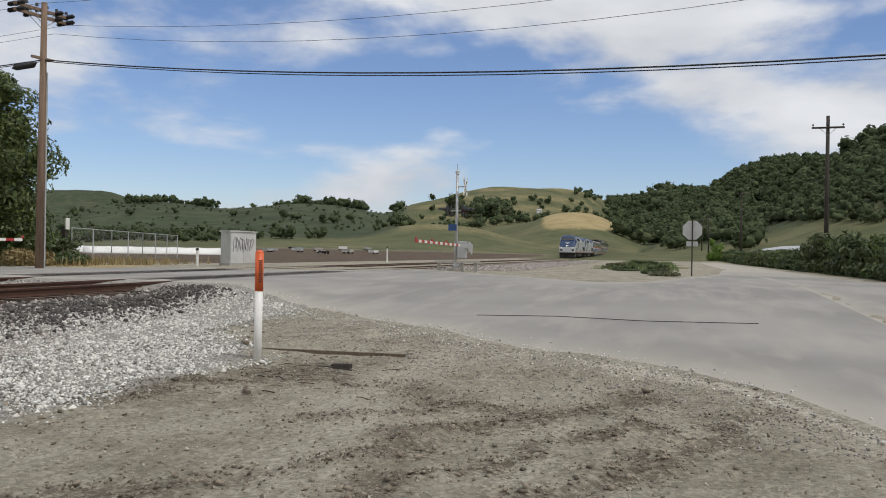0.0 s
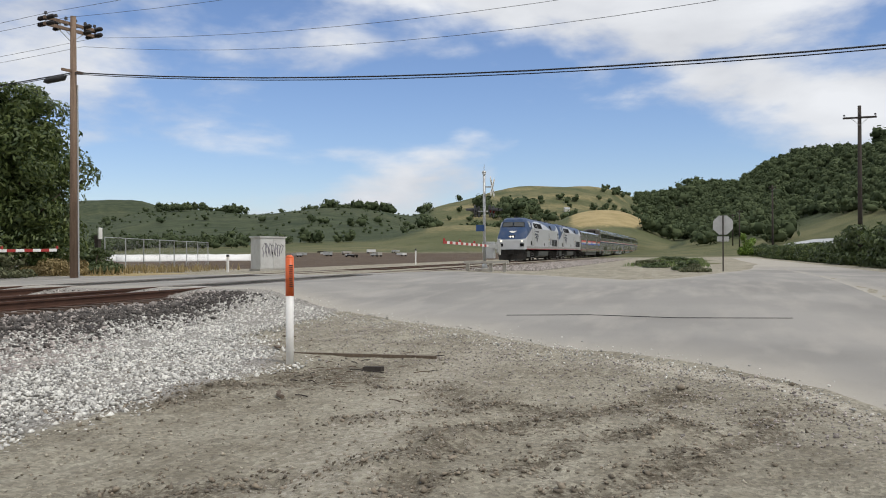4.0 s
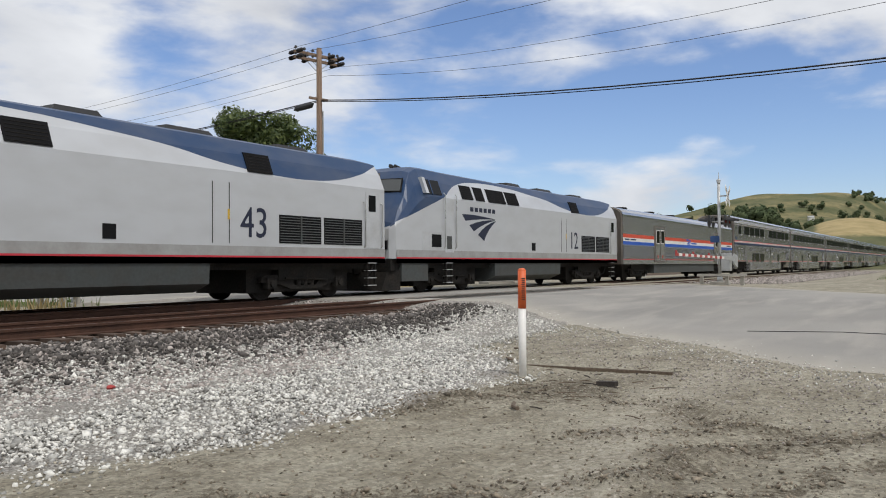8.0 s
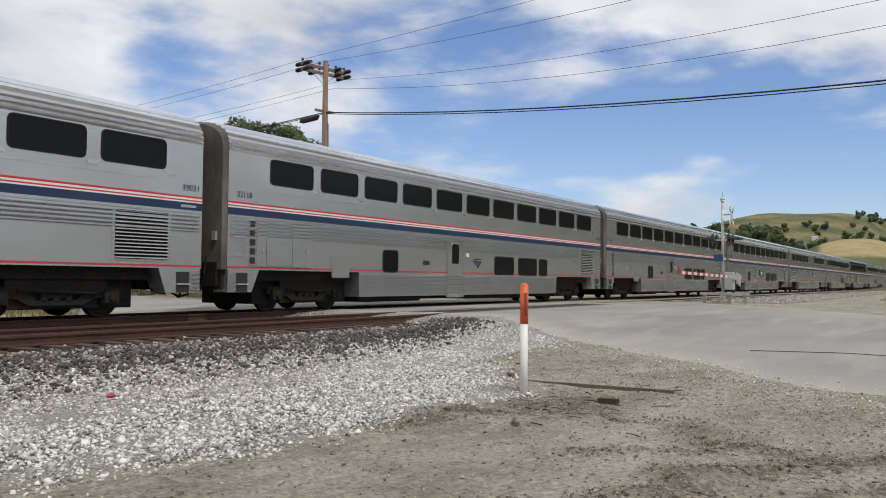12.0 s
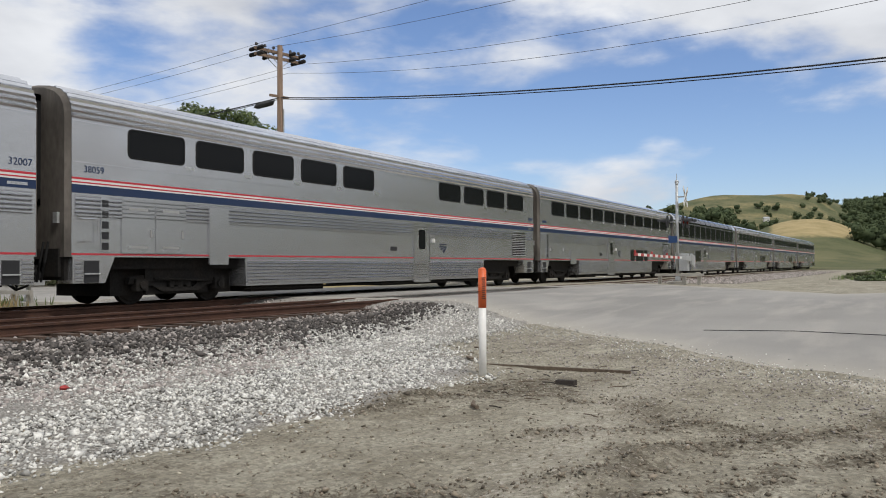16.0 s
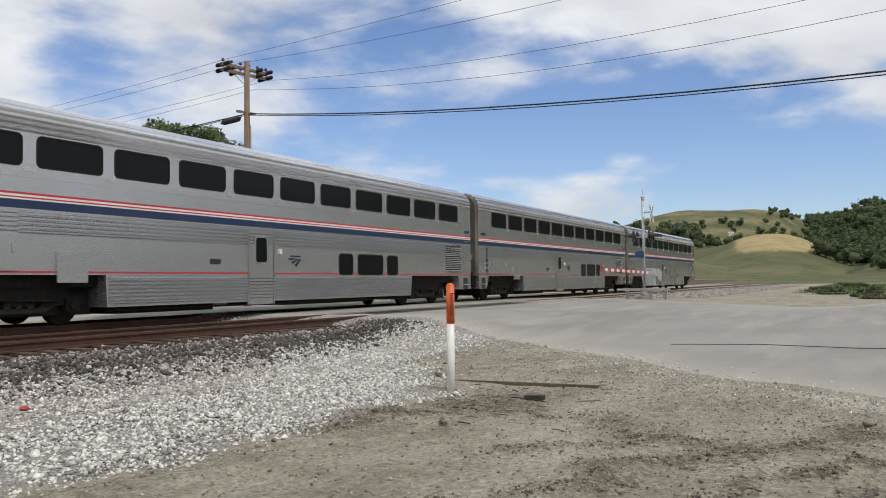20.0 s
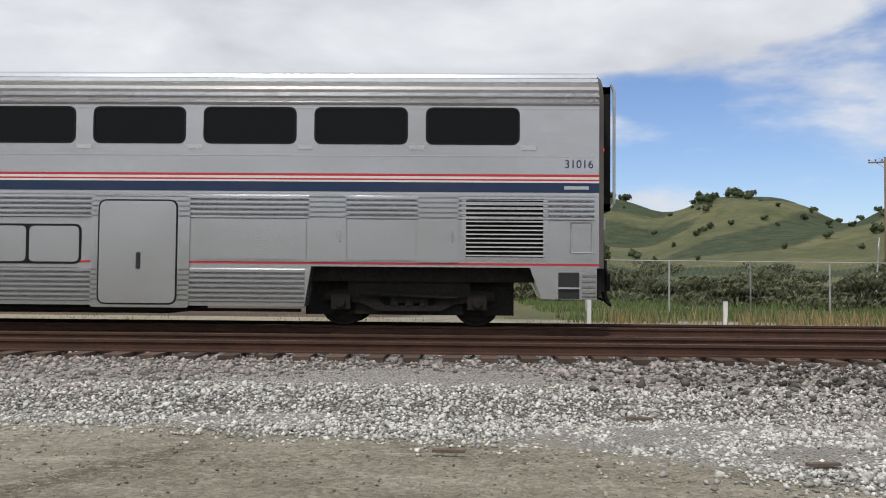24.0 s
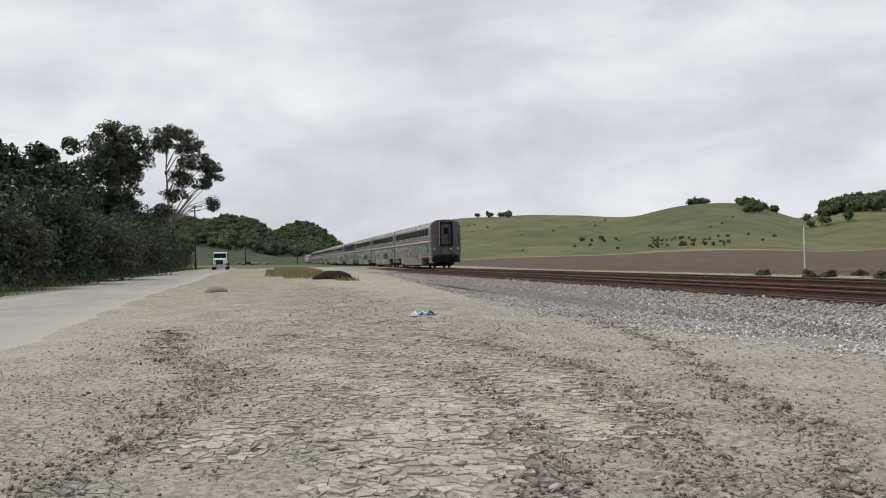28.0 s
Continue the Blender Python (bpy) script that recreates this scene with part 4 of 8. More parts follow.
def wheelset_truck(car, x, base=2.6):
    """A bogie: side frames, wheels, springs, bolster and brake gear, with an added dark fill box."""
    t = make("truck", Geo().box(x - 0.35, x + 0.35, -1.15, 1.15, 0.45, 0.85), TRUCK_STEEL, car, "black four-wheel truck under the car")
    # added box, no real part: stands for the shade behind the wheels
    make("truck_core", Geo().box(x - base / 2 - 0.7, x + base / 2 + 0.7, -0.95, 0.95, 0.22, 1.10), TRUCK_STEEL, t)
    for sgn in (-1, 1):
        make("brake_rigging", Geo().box(x - base / 2 + 0.25, x + base / 2 - 0.25, sgn * 0.95, sgn * 1.06, 0.24, 0.60), TRUCK_STEEL, t)
    for sgn in (-1, 1):
        y = sgn * 1.08
        g = Geo()
        g.prism([(x - base / 2 - 0.35, 0.50), (x - base / 2 - 0.30, 0.66), (x - 0.75, 0.74), (x - 0.45, 0.40), (x + 0.45, 0.40), (x + 0.75, 0.74), (x + base / 2 + 0.30, 0.66), (x + base / 2 + 0.35, 0.50), (x + base / 2 - 0.4, 0.44), (x + 0.6, 0.30), (x - 0.6, 0.30), (x - base / 2 + 0.4, 0.44)], y - 0.07, y + 0.07)
        g.box(x - 1.15, x + 1.15, y - sgn * 0.12, y + sgn * 0.10, 0.55, 0.98)
        for dx in (-0.28, 0, 0.28):
            g.tube((x + dx, y, 0.40), (x + dx, y, 0.78), 0.10, 0.10, 8)
        for dx in (-base / 2, base / 2):
            g.box(x + dx - 0.18, x + dx + 0.18, y + sgn * 0.05 - 0.1, y + sgn * 0.05 + 0.1, 0.33, 0.62)
            g.tube((x + dx, y, 0.46), (x + dx, y + sgn * 0.2, 0.46), 0.11, 0.09, 10)
        g.tube((x - 0.9, y + sgn * 0.12, 0.62), (x + 0.9, y + sgn * 0.12, 0.55), 0.035, 0.035, 6)
        make("side_frame", g, TRUCK_STEEL, t)
        for dx in (-base / 2, base / 2):
            w = Geo().tube((x + dx, sgn * 0.70, 0.46), (x + dx, sgn * 0.83, 0.46), 0.46, 0.45, 24)
            w.tube((x + dx, sgn * 0.83, 0.46), (x + dx, sgn * 0.86, 0.46), 0.40, 0.36, 24)
            make("wheel", w, TRUCK_STEEL, t)
    return t


def ribs(geo, x0, x1, z0, z1, n, y=HALF, d=0.030):
    """Horizontal corrugations on the camera's side, between two heights."""
    p = (z1 - z0) / n
    prof = [(-y + 0.01, z0)]
    for k in range(n):
        z = z0 + p * k
        prof += [(-y, z + p * 0.08), (-y - d, z + p * 0.30), (-y - d, z + p * 0.66), (-y, z + p * 0.92)]
    prof.append((-y + 0.01, z1))
    return geo.loft([[(x, a, b) for a, b in prof] for x in (x0, x1)])


def both(car, name, geo, material, label="", smooth=False):
    """A part on the camera's side and its like on the far side."""
    a = make(name, geo, material, car, label, smooth)
    b = again(a, SIDE[1])
    if label:
        tagged(b, label)
    return a


def window(car, cache, x, w, z0, z1, material=None, r=0.10):
    """A rounded window: black gasket and tinted pane."""
    key = (round(w, 2), z0, z1)
    if key not in cache:
        h = z1 - z0
        outer, inner = round_rect(-w / 2 - 0.035, w / 2 + 0.035, -0.035, h + 0.035, r + 0.03), round_rect(-w / 2, w / 2, 0, h, r)
        n = len(outer)
        ring = Geo().add([(a, -HALF - 0.014, b) for a, b in outer] + [(a, -HALF - 0.018, b) for a, b in inner] + [(a, -HALF + 0.01, b) for a, b in outer] + [(a, -HALF + 0.0, b) for a, b in inner],
                         [(i, (i + 1) % n, n + (i + 1) % n, n + i) for i in range(n)] + [(2 * n + i, 2 * n + (i + 1) % n, (i + 1) % n, i) for i in range(n)] + [(n + i, n + (i + 1) % n, 3 * n + (i + 1) % n, 3 * n + i) for i in range(n)])
        pane = Geo().prism(inner, -HALF - 0.007, -HALF - 0.002)
        g = make("window", ring, RUBBER, car)
        p = make("pane", pane, material or GLASS, g)
        cache[key] = (g, p)
        g.matrix_basis = Matrix.Translation((x, 0, z0))
        src = g
    else:
        g, p = cache[key]
        src = again(g, Matrix.Translation((x, 0, z0)), car)
        again(p, Matrix.Identity(4), src)
    o = again(g, Matrix.Translation((x, 0, z0)) @ SIDE[1], car)
    again(p, Matrix.Identity(4), o)
    return src


def plate(x0, x1, z0, z1, proud=0.012, r=0.03, y=HALF):
    return Geo().prism(round_rect(x0, x1, z0, z1, r, 3), -y - proud, -y)


def swoosh(scale, x, z, y=HALF, flip=1, tall=1.0):
    """Three curved blades that fan from a point: the operator's mark as a plain shape."""
    g = Geo()
    for top, bot in (((-1.0, 0.30, -0.1, 0.34, 0.95, 0.16), (-0.82, -0.02, 0.05, 0.16, 0.95, 0.16)), ((-0.60, -0.22, 0.12, 0.12, 0.97, 0.13), (-0.36, -0.52, 0.22, -0.06, 0.97, 0.13)), ((-0.12, -0.68, 0.30, -0.12, 0.99, 0.10), (0.24, -0.98, 0.46, -0.34, 0.99, 0.10))):
        def arc(c):
            return [((1 - t) ** 2 * c[0] + 2 * t * (1 - t) * c[2] + t * t * c[4], (1 - t) ** 2 * c[1] + 2 * t * (1 - t) * c[3] + t * t * c[5]) for t in (0, 0.25, 0.5, 0.75, 0.97)]
        o = arc(top) + arc(bot)[::-1]
        g.loft([[(x + flip * a * scale, -y - d, z + b * scale * tall) for a, b in o] for d in (0.006, 0.0)])
    return g


def superliner(kind, label, number="", small_number=False):
    car = thing("double_deck_coach", label, "train car", "cars of the train")
    u = lambda a: a - CAR / 2
    x0, x1 = u(0.42), u(25.49)
    roof = [(1.55, 4.10), (1.54, 4.27), (1.49, 4.45), (1.39, 4.60), (1.18, 4.75), (0.82, 4.86), (0.38, 4.91)]
    sec = [(-1.55, 1.12)] + [(-a, b) for a, b in roof] + [(a, b) for a, b in roof[::-1]] + [(1.55, 1.12)]
    make("body", Geo().loft([[(x, y, z) for y, z in sec] for x in (x0, x1)]), STEEL_FLAT, car, "brushed stainless steel body shell")
    # skirts between and beyond the trucks
    sk = [(-HALF, 0.38), (HALF, 0.38), (HALF, 1.12), (-HALF, 1.12)]
    g = Geo().loft([[(u(5.82) + (0.0 if z < 1 else -0.04), y, z) for y, z in sk], [(u(20.10) + (0.0 if z < 1 else 0.12), y, z) for y, z in sk]])
    make("skirt", g, STEEL_FLAT, car)
    for a, b in ((0.45, 1.42), (24.45, 25.45)):
        both(car, "end_skirt", Geo().prism([(u(a), 0.55), (u(b) - (0.14 if a < 1 else 0), 0.55), (u(b) + (0.12 if a < 1 else 0), 1.12), (u(a) - (0 if a < 1 else 0.22), 1.12)], -HALF, -HALF + 0.5), STEEL_FLAT)
        # flat black plate on the skirt: the step opening's inner shade as colour
        both(car, "step_well", Geo().box(u((a + b) / 2) - 0.20, u((a + b) / 2) + 0.18, -HALF - 0.012, -HALF, 0.56, 1.04), BLACK)
        both(car, "step", Geo().box(u((a + b) / 2) - 0.20, u((a + b) / 2) + 0.18, -HALF - 0.05, -HALF - 0.012, 0.74, 0.77), GALV)
    # corrugations
    g, flute = Geo(), []
    for k in range(7):
        (a, b), (c, d) = roof[0:1][0], roof[1]
        t0, t1 = k / 7.0, (k + 0.62) / 7.0
        pts = []
        for t in (t0, (t0 + t1) / 2, t1):
            s = t * (len(roof) - 2)
            i = min(int(s), len(roof) - 2)
            f = s - i
            py, pz = roof[i][0] + (roof[i + 1][0] - roof[i][0]) * f, roof[i][1] + (roof[i + 1][1] - roof[i][1]) * f
            pts.append((py, pz))
        (ya, za), (ym, zm), (yb, zb) = pts
        n = Vector((zb - za, ya - yb)).normalized() * 0.040
        flute += [(-ya, za), (-ym - abs(n[0]), zm + abs(n[1])), (-yb, zb)]
    g.loft([[(x, a + 0.012, b - 0.012) for a, b in flute] + [(x, a, b) for a, b in flute[::-1]] for x in (x0, x1)])
    if kind != "lounge":
        both(car, "roof_fluting", g, ROOF_STEEL_LIT, "bright fluted roof edge")
    doors = {"dorm": [(14.3, 15.25)], "sleeper": [(10.85, 11.9)], "coach": [(10.75, 11.8)], "diner": [(14.55, 15.6)], "lounge": [(10.52, 11.58)], "last": [(10.75, 11.75)]}[kind]
    g = Geo()
    ribs(g, u(0.5), u(25.4), 1.98, 2.44, 5)
    both(car, "upper_fluting", g, STEEL, "fluted stainless side panel")
    g = Geo()
    ribs(g, u(5.86), u(20.1), 0.44, 1.08, 7)
    ribs(g, u(0.5), u(0.70), 0.58, 1.08, 5)
    ribs(g, u(25.18), u(25.44), 0.58, 1.08, 5)
    both(car, "lower_fluting", g, STEEL, "fluted stainless side panel")
    both(car, "red_stripe", Geo().box(x0, x1, -HALF - 0.004, -HALF, 2.79, 2.835).box(x0, x1, -HALF - 0.004, -HALF, 2.715, 2.745), RED, "twin red stripes")
    both(car, "white_stripe", Geo().box(x0, x1, -HALF - 0.003, -HALF, 2.745, 2.79).box(x0, x1, -HALF - 0.003, -HALF, 2.68, 2.715), WHITE, "white stripe")
    both(car, "navy_stripe", Geo().box(x0, x1, -HALF - 0.004, -HALF, 2.50, 2.68), NAVY, "broad navy stripe")
    both(car, "lower_red_line", Geo().box(x0, x1, -HALF - 0.004, -HALF, 1.16, 1.20), RED, "thin red line")
    both(car, "seam", Geo().box(x0, x1, -HALF - 0.008, -HALF, 3.16, 3.175).box(x0, x1, -HALF - 0.008, -HALF, 4.04, 4.06).box(x0, x1, -HALF - 0.006, -HALF, 2.455, 2.475), STEEL)
    cache = {}
    up = {"dorm": [1.93] + [4.02, 6.15, 8.25, 10.35, 14.45, 16.45, 18.55, 20.62, 22.7], "diner": [1.93, 4.03, 6.12, 8.2, 10.3, 16.45, 18.5, 20.55, 22.6], "last": [1.74 + 2.06 * k for k in range(11)], "lounge": [1.37 + 2.09 * k for k in range(11)]}.get(kind, [1.93 + 2.06 * k for k in range(11)])
    z0, z1 = (3.07, 4.06) if kind == "lounge" else (3.41, 4.03)
    for a in up:
        w = 0.80 if kind == "dorm" and a < 2 else (1.74 if kind == "lounge" else 1.66)
        window(car, cache, u(a + w / 2), w, z0, z1)
        if kind != "lounge":
            both(car, "sill_plate", Geo().box(u(a + w) + 0.06, u(a + w) + 0.34, -HALF - 0.014, -HALF, z0 - 0.13, z0 - 0.05), CHROME, "small bright sill plate")
    if kind == "lounge":
        for a in up:
            g = Geo()
            rr = [(1.555, 4.16), (1.545, 4.28), (1.495, 4.46), (1.395, 4.61), (1.25, 4.72)]
            g.loft([[(u(a - 0.1), -y - 0.012, z) for y, z in rr] + [(u(a - 0.1), -y + 0.03, z - 0.02) for y, z in rr[::-1]], [(u(a + 1.80), -y - 0.012, z) for y, z in rr] + [(u(a + 1.80), -y + 0.03, z - 0.02) for y, z in rr[::-1]]])
            both(car, "roof_window", g, GLASS, "curved tinted roof glazing")
    low = {"dorm": [(7.05, 0.78), (8.22, 1.66), (10.32, 1.66), (18.55, 0.66)], "sleeper": [(7.02, 0.78), (14.4, 1.58), (16.45, 1.66), (18.4, 0.76)], "coach": [(15.3, 0.78), (16.45, 1.6), (18.4, 0.7)], "diner": [], "lounge": [], "last": []}[kind]
    for a, w in low:
        window(car, cache, u(a + w / 2), w, 1.17, 1.82)
    if kind == "lounge":
        window(car, cache, u(8.55), 1.76, 1.18, 2.12)
    # a plain lower belt where the windows sit
    for a, b in doors:
        d = both(car, "side_door", plate(u(a), u(b), 0.30, 2.38, 0.03, 0.06), STEEL_FLAT, "flush steel side door")
        both(car, "door_window", Geo().prism(round_rect(u(a) + 0.29, u(b) - 0.29, 1.50, 2.2, 0.08), -HALF - 0.042, -HALF - 0.03), GLASS)
        both(car, "door_window_frame", Geo().prism(round_rect(u(a) + 0.255, u(b) - 0.255, 1.46, 2.24, 0.10), -HALF - 0.036, -HALF - 0.03), CHROME)
        both(car, "door_frame", Geo().box(u(a) - 0.07, u(a) - 0.02, -HALF - 0.035, -HALF, 0.30, 2.42).box(u(b) + 0.02, u(b) + 0.07, -HALF - 0.035, -HALF, 0.30, 2.42).box(u(a) - 0.07, u(b) + 0.07, -HALF - 0.035, -HALF, 2.38, 2.43), STEEL)
        both(car, "lamp", Geo().box(u(b) + 0.28, u(b) + 0.40, -HALF - 0.06, -HALF, 1.75, 1.90), WHITE)
        ms = 0.45 if kind == "last" else 0.34
        make("mark", swoosh(ms, u(b) + 1.1, 1.58, HALF, 1, 0.62), MARK_NAVY, car, "dark blue three-bladed mark")
        make("wordmark", Geo().box(u(b) + 1.1 - ms * 0.75, u(b) + 1.1 + ms * 0.8, -HALF - 0.006, -HALF, 1.58 + ms * 0.30, 1.58 + ms * 0.42), MARK_NAVY, car, "dark lettering drawn as a bar")
        both(car, "sign_box", Geo().prism(round_rect(u(a) - 1.55, u(a) - 1.15, 1.42, 1.56, 0.03), -HALF - 0.01, -HALF), BLACK)
    # louvre over the rear truck
    g = Geo().box(u(22.98), u(24.56), -HALF - 0.012, -HALF, 1.26, 2.40)
    fr = both(car, "louvre_frame", g, STEEL)
    both(car, "louvre_back", Geo().box(u(23.06), u(24.47), -HALF - 0.016, -HALF - 0.012, 1.31, 2.35), LOUVRE_DARK)
    g = Geo()
    for k in range(13):
        z = 1.33 + k * 0.078
        g.loft([[(x, -HALF - 0.016, z), (x, -HALF - 0.04, z - 0.004), (x, -HALF - 0.016, z + 0.022)] for x in (u(23.06), u(24.47))])
    both(car, "louvre_slats", g, SILL_GREY)
    # equipment doors, ladder, boxes
    panels = {"dorm": [(1.41, 2.42), (2.46, 3.38)], "diner": [(1.71, 2.66), (2.70, 3.64)], "last": [(20.17, 20.86), (22.18, 22.92)]}.get(kind, [(1.42, 1.76), (2.78, 3.52)])
    for a, b in panels:
        p = both(car, "equipment_door", plate(u(a), u(b), 1.22, 2.44, 0.03), STEEL_FLAT, "flush equipment door")
        both(car, "latch", Geo().box(u(b) - 0.14, u(b) - 0.10, -HALF - 0.05, -HALF - 0.03, 1.58, 1.76), SILL_GREY)
    if kind == "dorm":
        for a, b, z in ((1.66, 2.22, 2.17), (1.66, 2.22, 1.30), (2.66, 3.2, 2.17), (2.66, 3.2, 1.30)):
            both(car, "vent", Geo().box(u(a), u(b), -HALF - 0.036, -HALF - 0.03, z, z + 0.06), SILL_GREY)
        both(car, "cabinet_door", plate(u(4.44), u(5.2), 0.95, 2.40, 0.05, 0.03), STEEL_FLAT, "flush cabinet door")
    lx = 3.61 if kind == "dorm" else (24.95 if kind == "last" else 1.17)
    if kind != "last":
        g, g2 = Geo(), Geo().box(u(lx) - 0.02, u(lx) + 0.20, -HALF - 0.026, -HALF, 1.24, 2.44)
        for k in range(5):
            g.box(u(lx), u(lx) + 0.18, -HALF - 0.03, -HALF - 0.026, 1.28 + k * 0.235, 1.44 + k * 0.235)
        both(car, "ladder_panel", g2, STEEL)
        both(car, "foothold", g, BLACK)
    both(car, "end_grab", Geo().wire([(u(0.60), -HALF - 0.07, 1.45), (u(1.02), -HALF - 0.07, 1.45), (u(1.02), -HALF - 0.07, 1.95), (u(0.60), -HALF - 0.07, 1.95)], 0.014) if kind != "last" else Geo().wire([(u(24.98), -HALF - 0.07, 1.4), (u(24.98), -HALF - 0.07, 1.95), (u(25.36), -HALF - 0.07, 1.95), (u(25.36), -HALF - 0.07, 1.4), (u(24.98), -HALF - 0.07, 1.4)], 0.014), STEEL)
    if kind == "diner":
        both(car, "cabinet_door", plate(u(4.42), u(5.1), 0.95, 2.40, 0.05, 0.03), STEEL_FLAT, "flush cabinet door")
        for a, b in ((1.9, 2.45), (2.9, 3.42)):
            for z in (1.32, 2.19):
                both(car, "vent", Geo().box(u(a), u(b), -HALF - 0.036, -HALF - 0.03, z, z + 0.06), SILL_GREY)
    elif kind != "dorm" and kind != "last":
        both(car, "battery_box", plate(u(4.45), u(5.25), 0.95, 1.62, 0.05, 0.02), STEEL_FLAT)
        both(car, "flat_panel", Geo().box(u(1.78), u(2.76), -HALF - 0.034, -HALF, 1.24, 1.97), STEEL_FLAT)
    if kind == "last":
        both(car, "baggage_door", plate(u(16.14), u(17.97), 0.34, 2.40, 0.03, 0.05), STEEL, "wide steel baggage door frame")
        both(car, "baggage_leaf", plate(u(16.30), u(17.72), 0.42, 2.30, 0.045, 0.12), STEEL_FLAT, "flush baggage door leaf")
        both(car, "door_seal", plate(u(16.27), u(17.75), 0.39, 2.33, 0.034, 0.14), RUBBER, "dark door seal")
        both(car, "door_handle", Geo().box(u(17.0), u(17.06), -HALF - 0.08, -HALF - 0.045, 1.05, 1.35), BLACK)
        g = Geo().prism(round_rect(u(13.95), u(15.95), 1.13, 1.87, 0.12), -HALF - 0.012, -HALF)
        both(car, "blanked_window_frame", g, RUBBER)
        both(car, "blank_panel", Geo().prism(round_rect(u(13.99), u(14.92), 1.17, 1.83, 0.09), -HALF - 0.017, -HALF).prism(round_rect(u(14.98), u(15.91), 1.17, 1.83, 0.09), -HALF - 0.017, -HALF), STEEL_FLAT)
        both(car, "flat_panel", Geo().box(u(18.05), u(20.12), -HALF - 0.034, -HALF, 1.24, 1.97).box(u(20.90), u(22.14), -HALF - 0.034, -HALF, 1.24, 1.97), STEEL_FLAT)
    # car ends: dark diaphragms and couplers
    for sg, xe in ((-1, x0), (1, x1)):
        endg = Geo().loft([[(xe, y * 0.985, z) for y, z in sec], [(xe + sg * 0.10, y * 0.93, 1.12 + (z - 1.12) * 0.985) for y, z in sec]])
        e = make("car_end", endg, GRIME, car, "grimy dark steel end wall")
        d = Geo().box(xe + sg * 0.1, xe + sg * 0.36, -0.66, -0.52, 2.25, 4.66).box(xe + sg * 0.1, xe + sg * 0.36, 0.52, 0.66, 2.25, 4.66).box(xe + sg * 0.1, xe + sg * 0.36, -0.66, 0.66, 4.52, 4.66).box(xe + sg * 0.1, xe + sg * 0.36, -0.66, 0.66, 2.25, 2.38)
        make("diaphragm", d, RUBBER, e, "black rubber gangway frame")
        make("end_door", Geo().box(xe + sg * 0.1, xe + sg * 0.14, -0.48, 0.48, 2.42, 4.45), GRIME, e)
        make("end_door_window", Geo().box(xe + sg * 0.14, xe + sg * 0.15, -0.22, 0.22, 3.45, 4.1), GLASS, e)
        make("lower_end", Geo().box(xe - sg * 0.6, xe + sg * 0.06, -1.40, 1.40, 0.62, 1.12).box(xe, xe + sg * 0.14, -1.30, -0.80, 0.70, 1.30).box(xe, xe + sg * 0.14, 0.80, 1.30, 0.70, 1.30), TRUCK_STEEL, e)
        make("buffer_beam", Geo().box(xe, xe + sg * 0.30, -0.62, 0.62, 1.08, 1.30), TRUCK_STEEL, e)
        make("apron", Geo().prism([(xe + sg * 0.11, 1.35), (xe + sg * 0.30, 1.40), (xe + sg * 0.20, 2.25), (xe + sg * 0.11, 2.25)], -0.52, 0.52), GRIME, e)
        for yy in (-0.95, -0.8, 0.8, 0.95):
            make("jumper_cable", Geo().wire([(xe + sg * 0.12, yy, 1.45), (xe + sg * 0.24, yy * 1.05, 1.0), (xe + sg * 0.22, yy * 0.9, 0.6), (xe + sg * 0.14, yy * 0.7, 0.85)], 0.028, 6), RUBBER, e)
        c = Geo().box(xe - sg * 0.3, xe + sg * 0.36, -0.14, 0.14, 0.74, 1.0).box(xe + sg * 0.25, xe + sg * 0.44, -0.2, 0.2, 0.70, 1.04)
        make("coupler", c, TRUCK_STEEL, e)
        make("hose", Geo().wire([(xe + sg * 0.1, -0.55, 0.95), (xe + sg * 0.3, -0.5, 0.5), (xe + sg * 0.42, -0.3, 0.42), (xe + sg * 0.40, 0.1, 0.6)], 0.03, 6), RUBBER, e)
        make("hose", Geo().wire([(xe + sg * 0.1, 0.6, 0.95), (xe + sg * 0.3, 0.5, 0.55), (xe + sg * 0.4, 0.25, 0.5)], 0.03, 6), RUBBER, e)
        for yy in (-1.22, 1.22):
            make("grab_iron", Geo().box(xe + sg * 0.1, xe + sg * 0.16, yy - 0.07, yy + 0.07, 1.85, 2.08), GALV, e)
    if kind == "last":
        make("marker_lamp", Geo().tube((x1 + 0.09, -1.17, 3.35), (x1 + 0.15, -1.17, 3.35), 0.045, 0.04, 12), MARKER, car, "lit red marker lamp")
        make("marker_lamp", Geo().tube((x1 + 0.09, 1.17, 3.35), (x1 + 0.15, 1.17, 3.35), 0.07, 0.06, 12), LAMP_GLASS, car)
        make("tail_sign", Geo().tube((x1 + 0.36, 0.42, 1.95), (x1 + 0.39, 0.42, 1.95), 0.10, 0.10, 14), WHITE, car)
        for z in (2.4, 2.9, 3.4):
            make("gate_bar", Geo().tube((x1 + 0.3, -0.5, z), (x1 + 0.3, 0.5, z), 0.015, 0.015, 6), TRUCK_STEEL, car)
        for y in (-0.25, 0.25):
            make("gate_post", Geo().tube((x1 + 0.3, y, 2.38), (x1 + 0.3, y, 4.5), 0.012, 0.012, 6), TRUCK_STEEL, car)
        make("hand_rail", Geo().wire([(x1 + 0.36, -0.72, 2.3), (x1 + 0.42, -0.72, 2.4), (x1 + 0.42, -0.72, 4.55), (x1 + 0.36, -0.72, 4.7)], 0.03, 6), GALV, car)
    # underfloor gear, roof hatches
    make("equipment_box", Geo().box(u(6.5), u(9.8), -1.1, 1.1, 0.2, 0.40), TRUCK_STEEL, car)
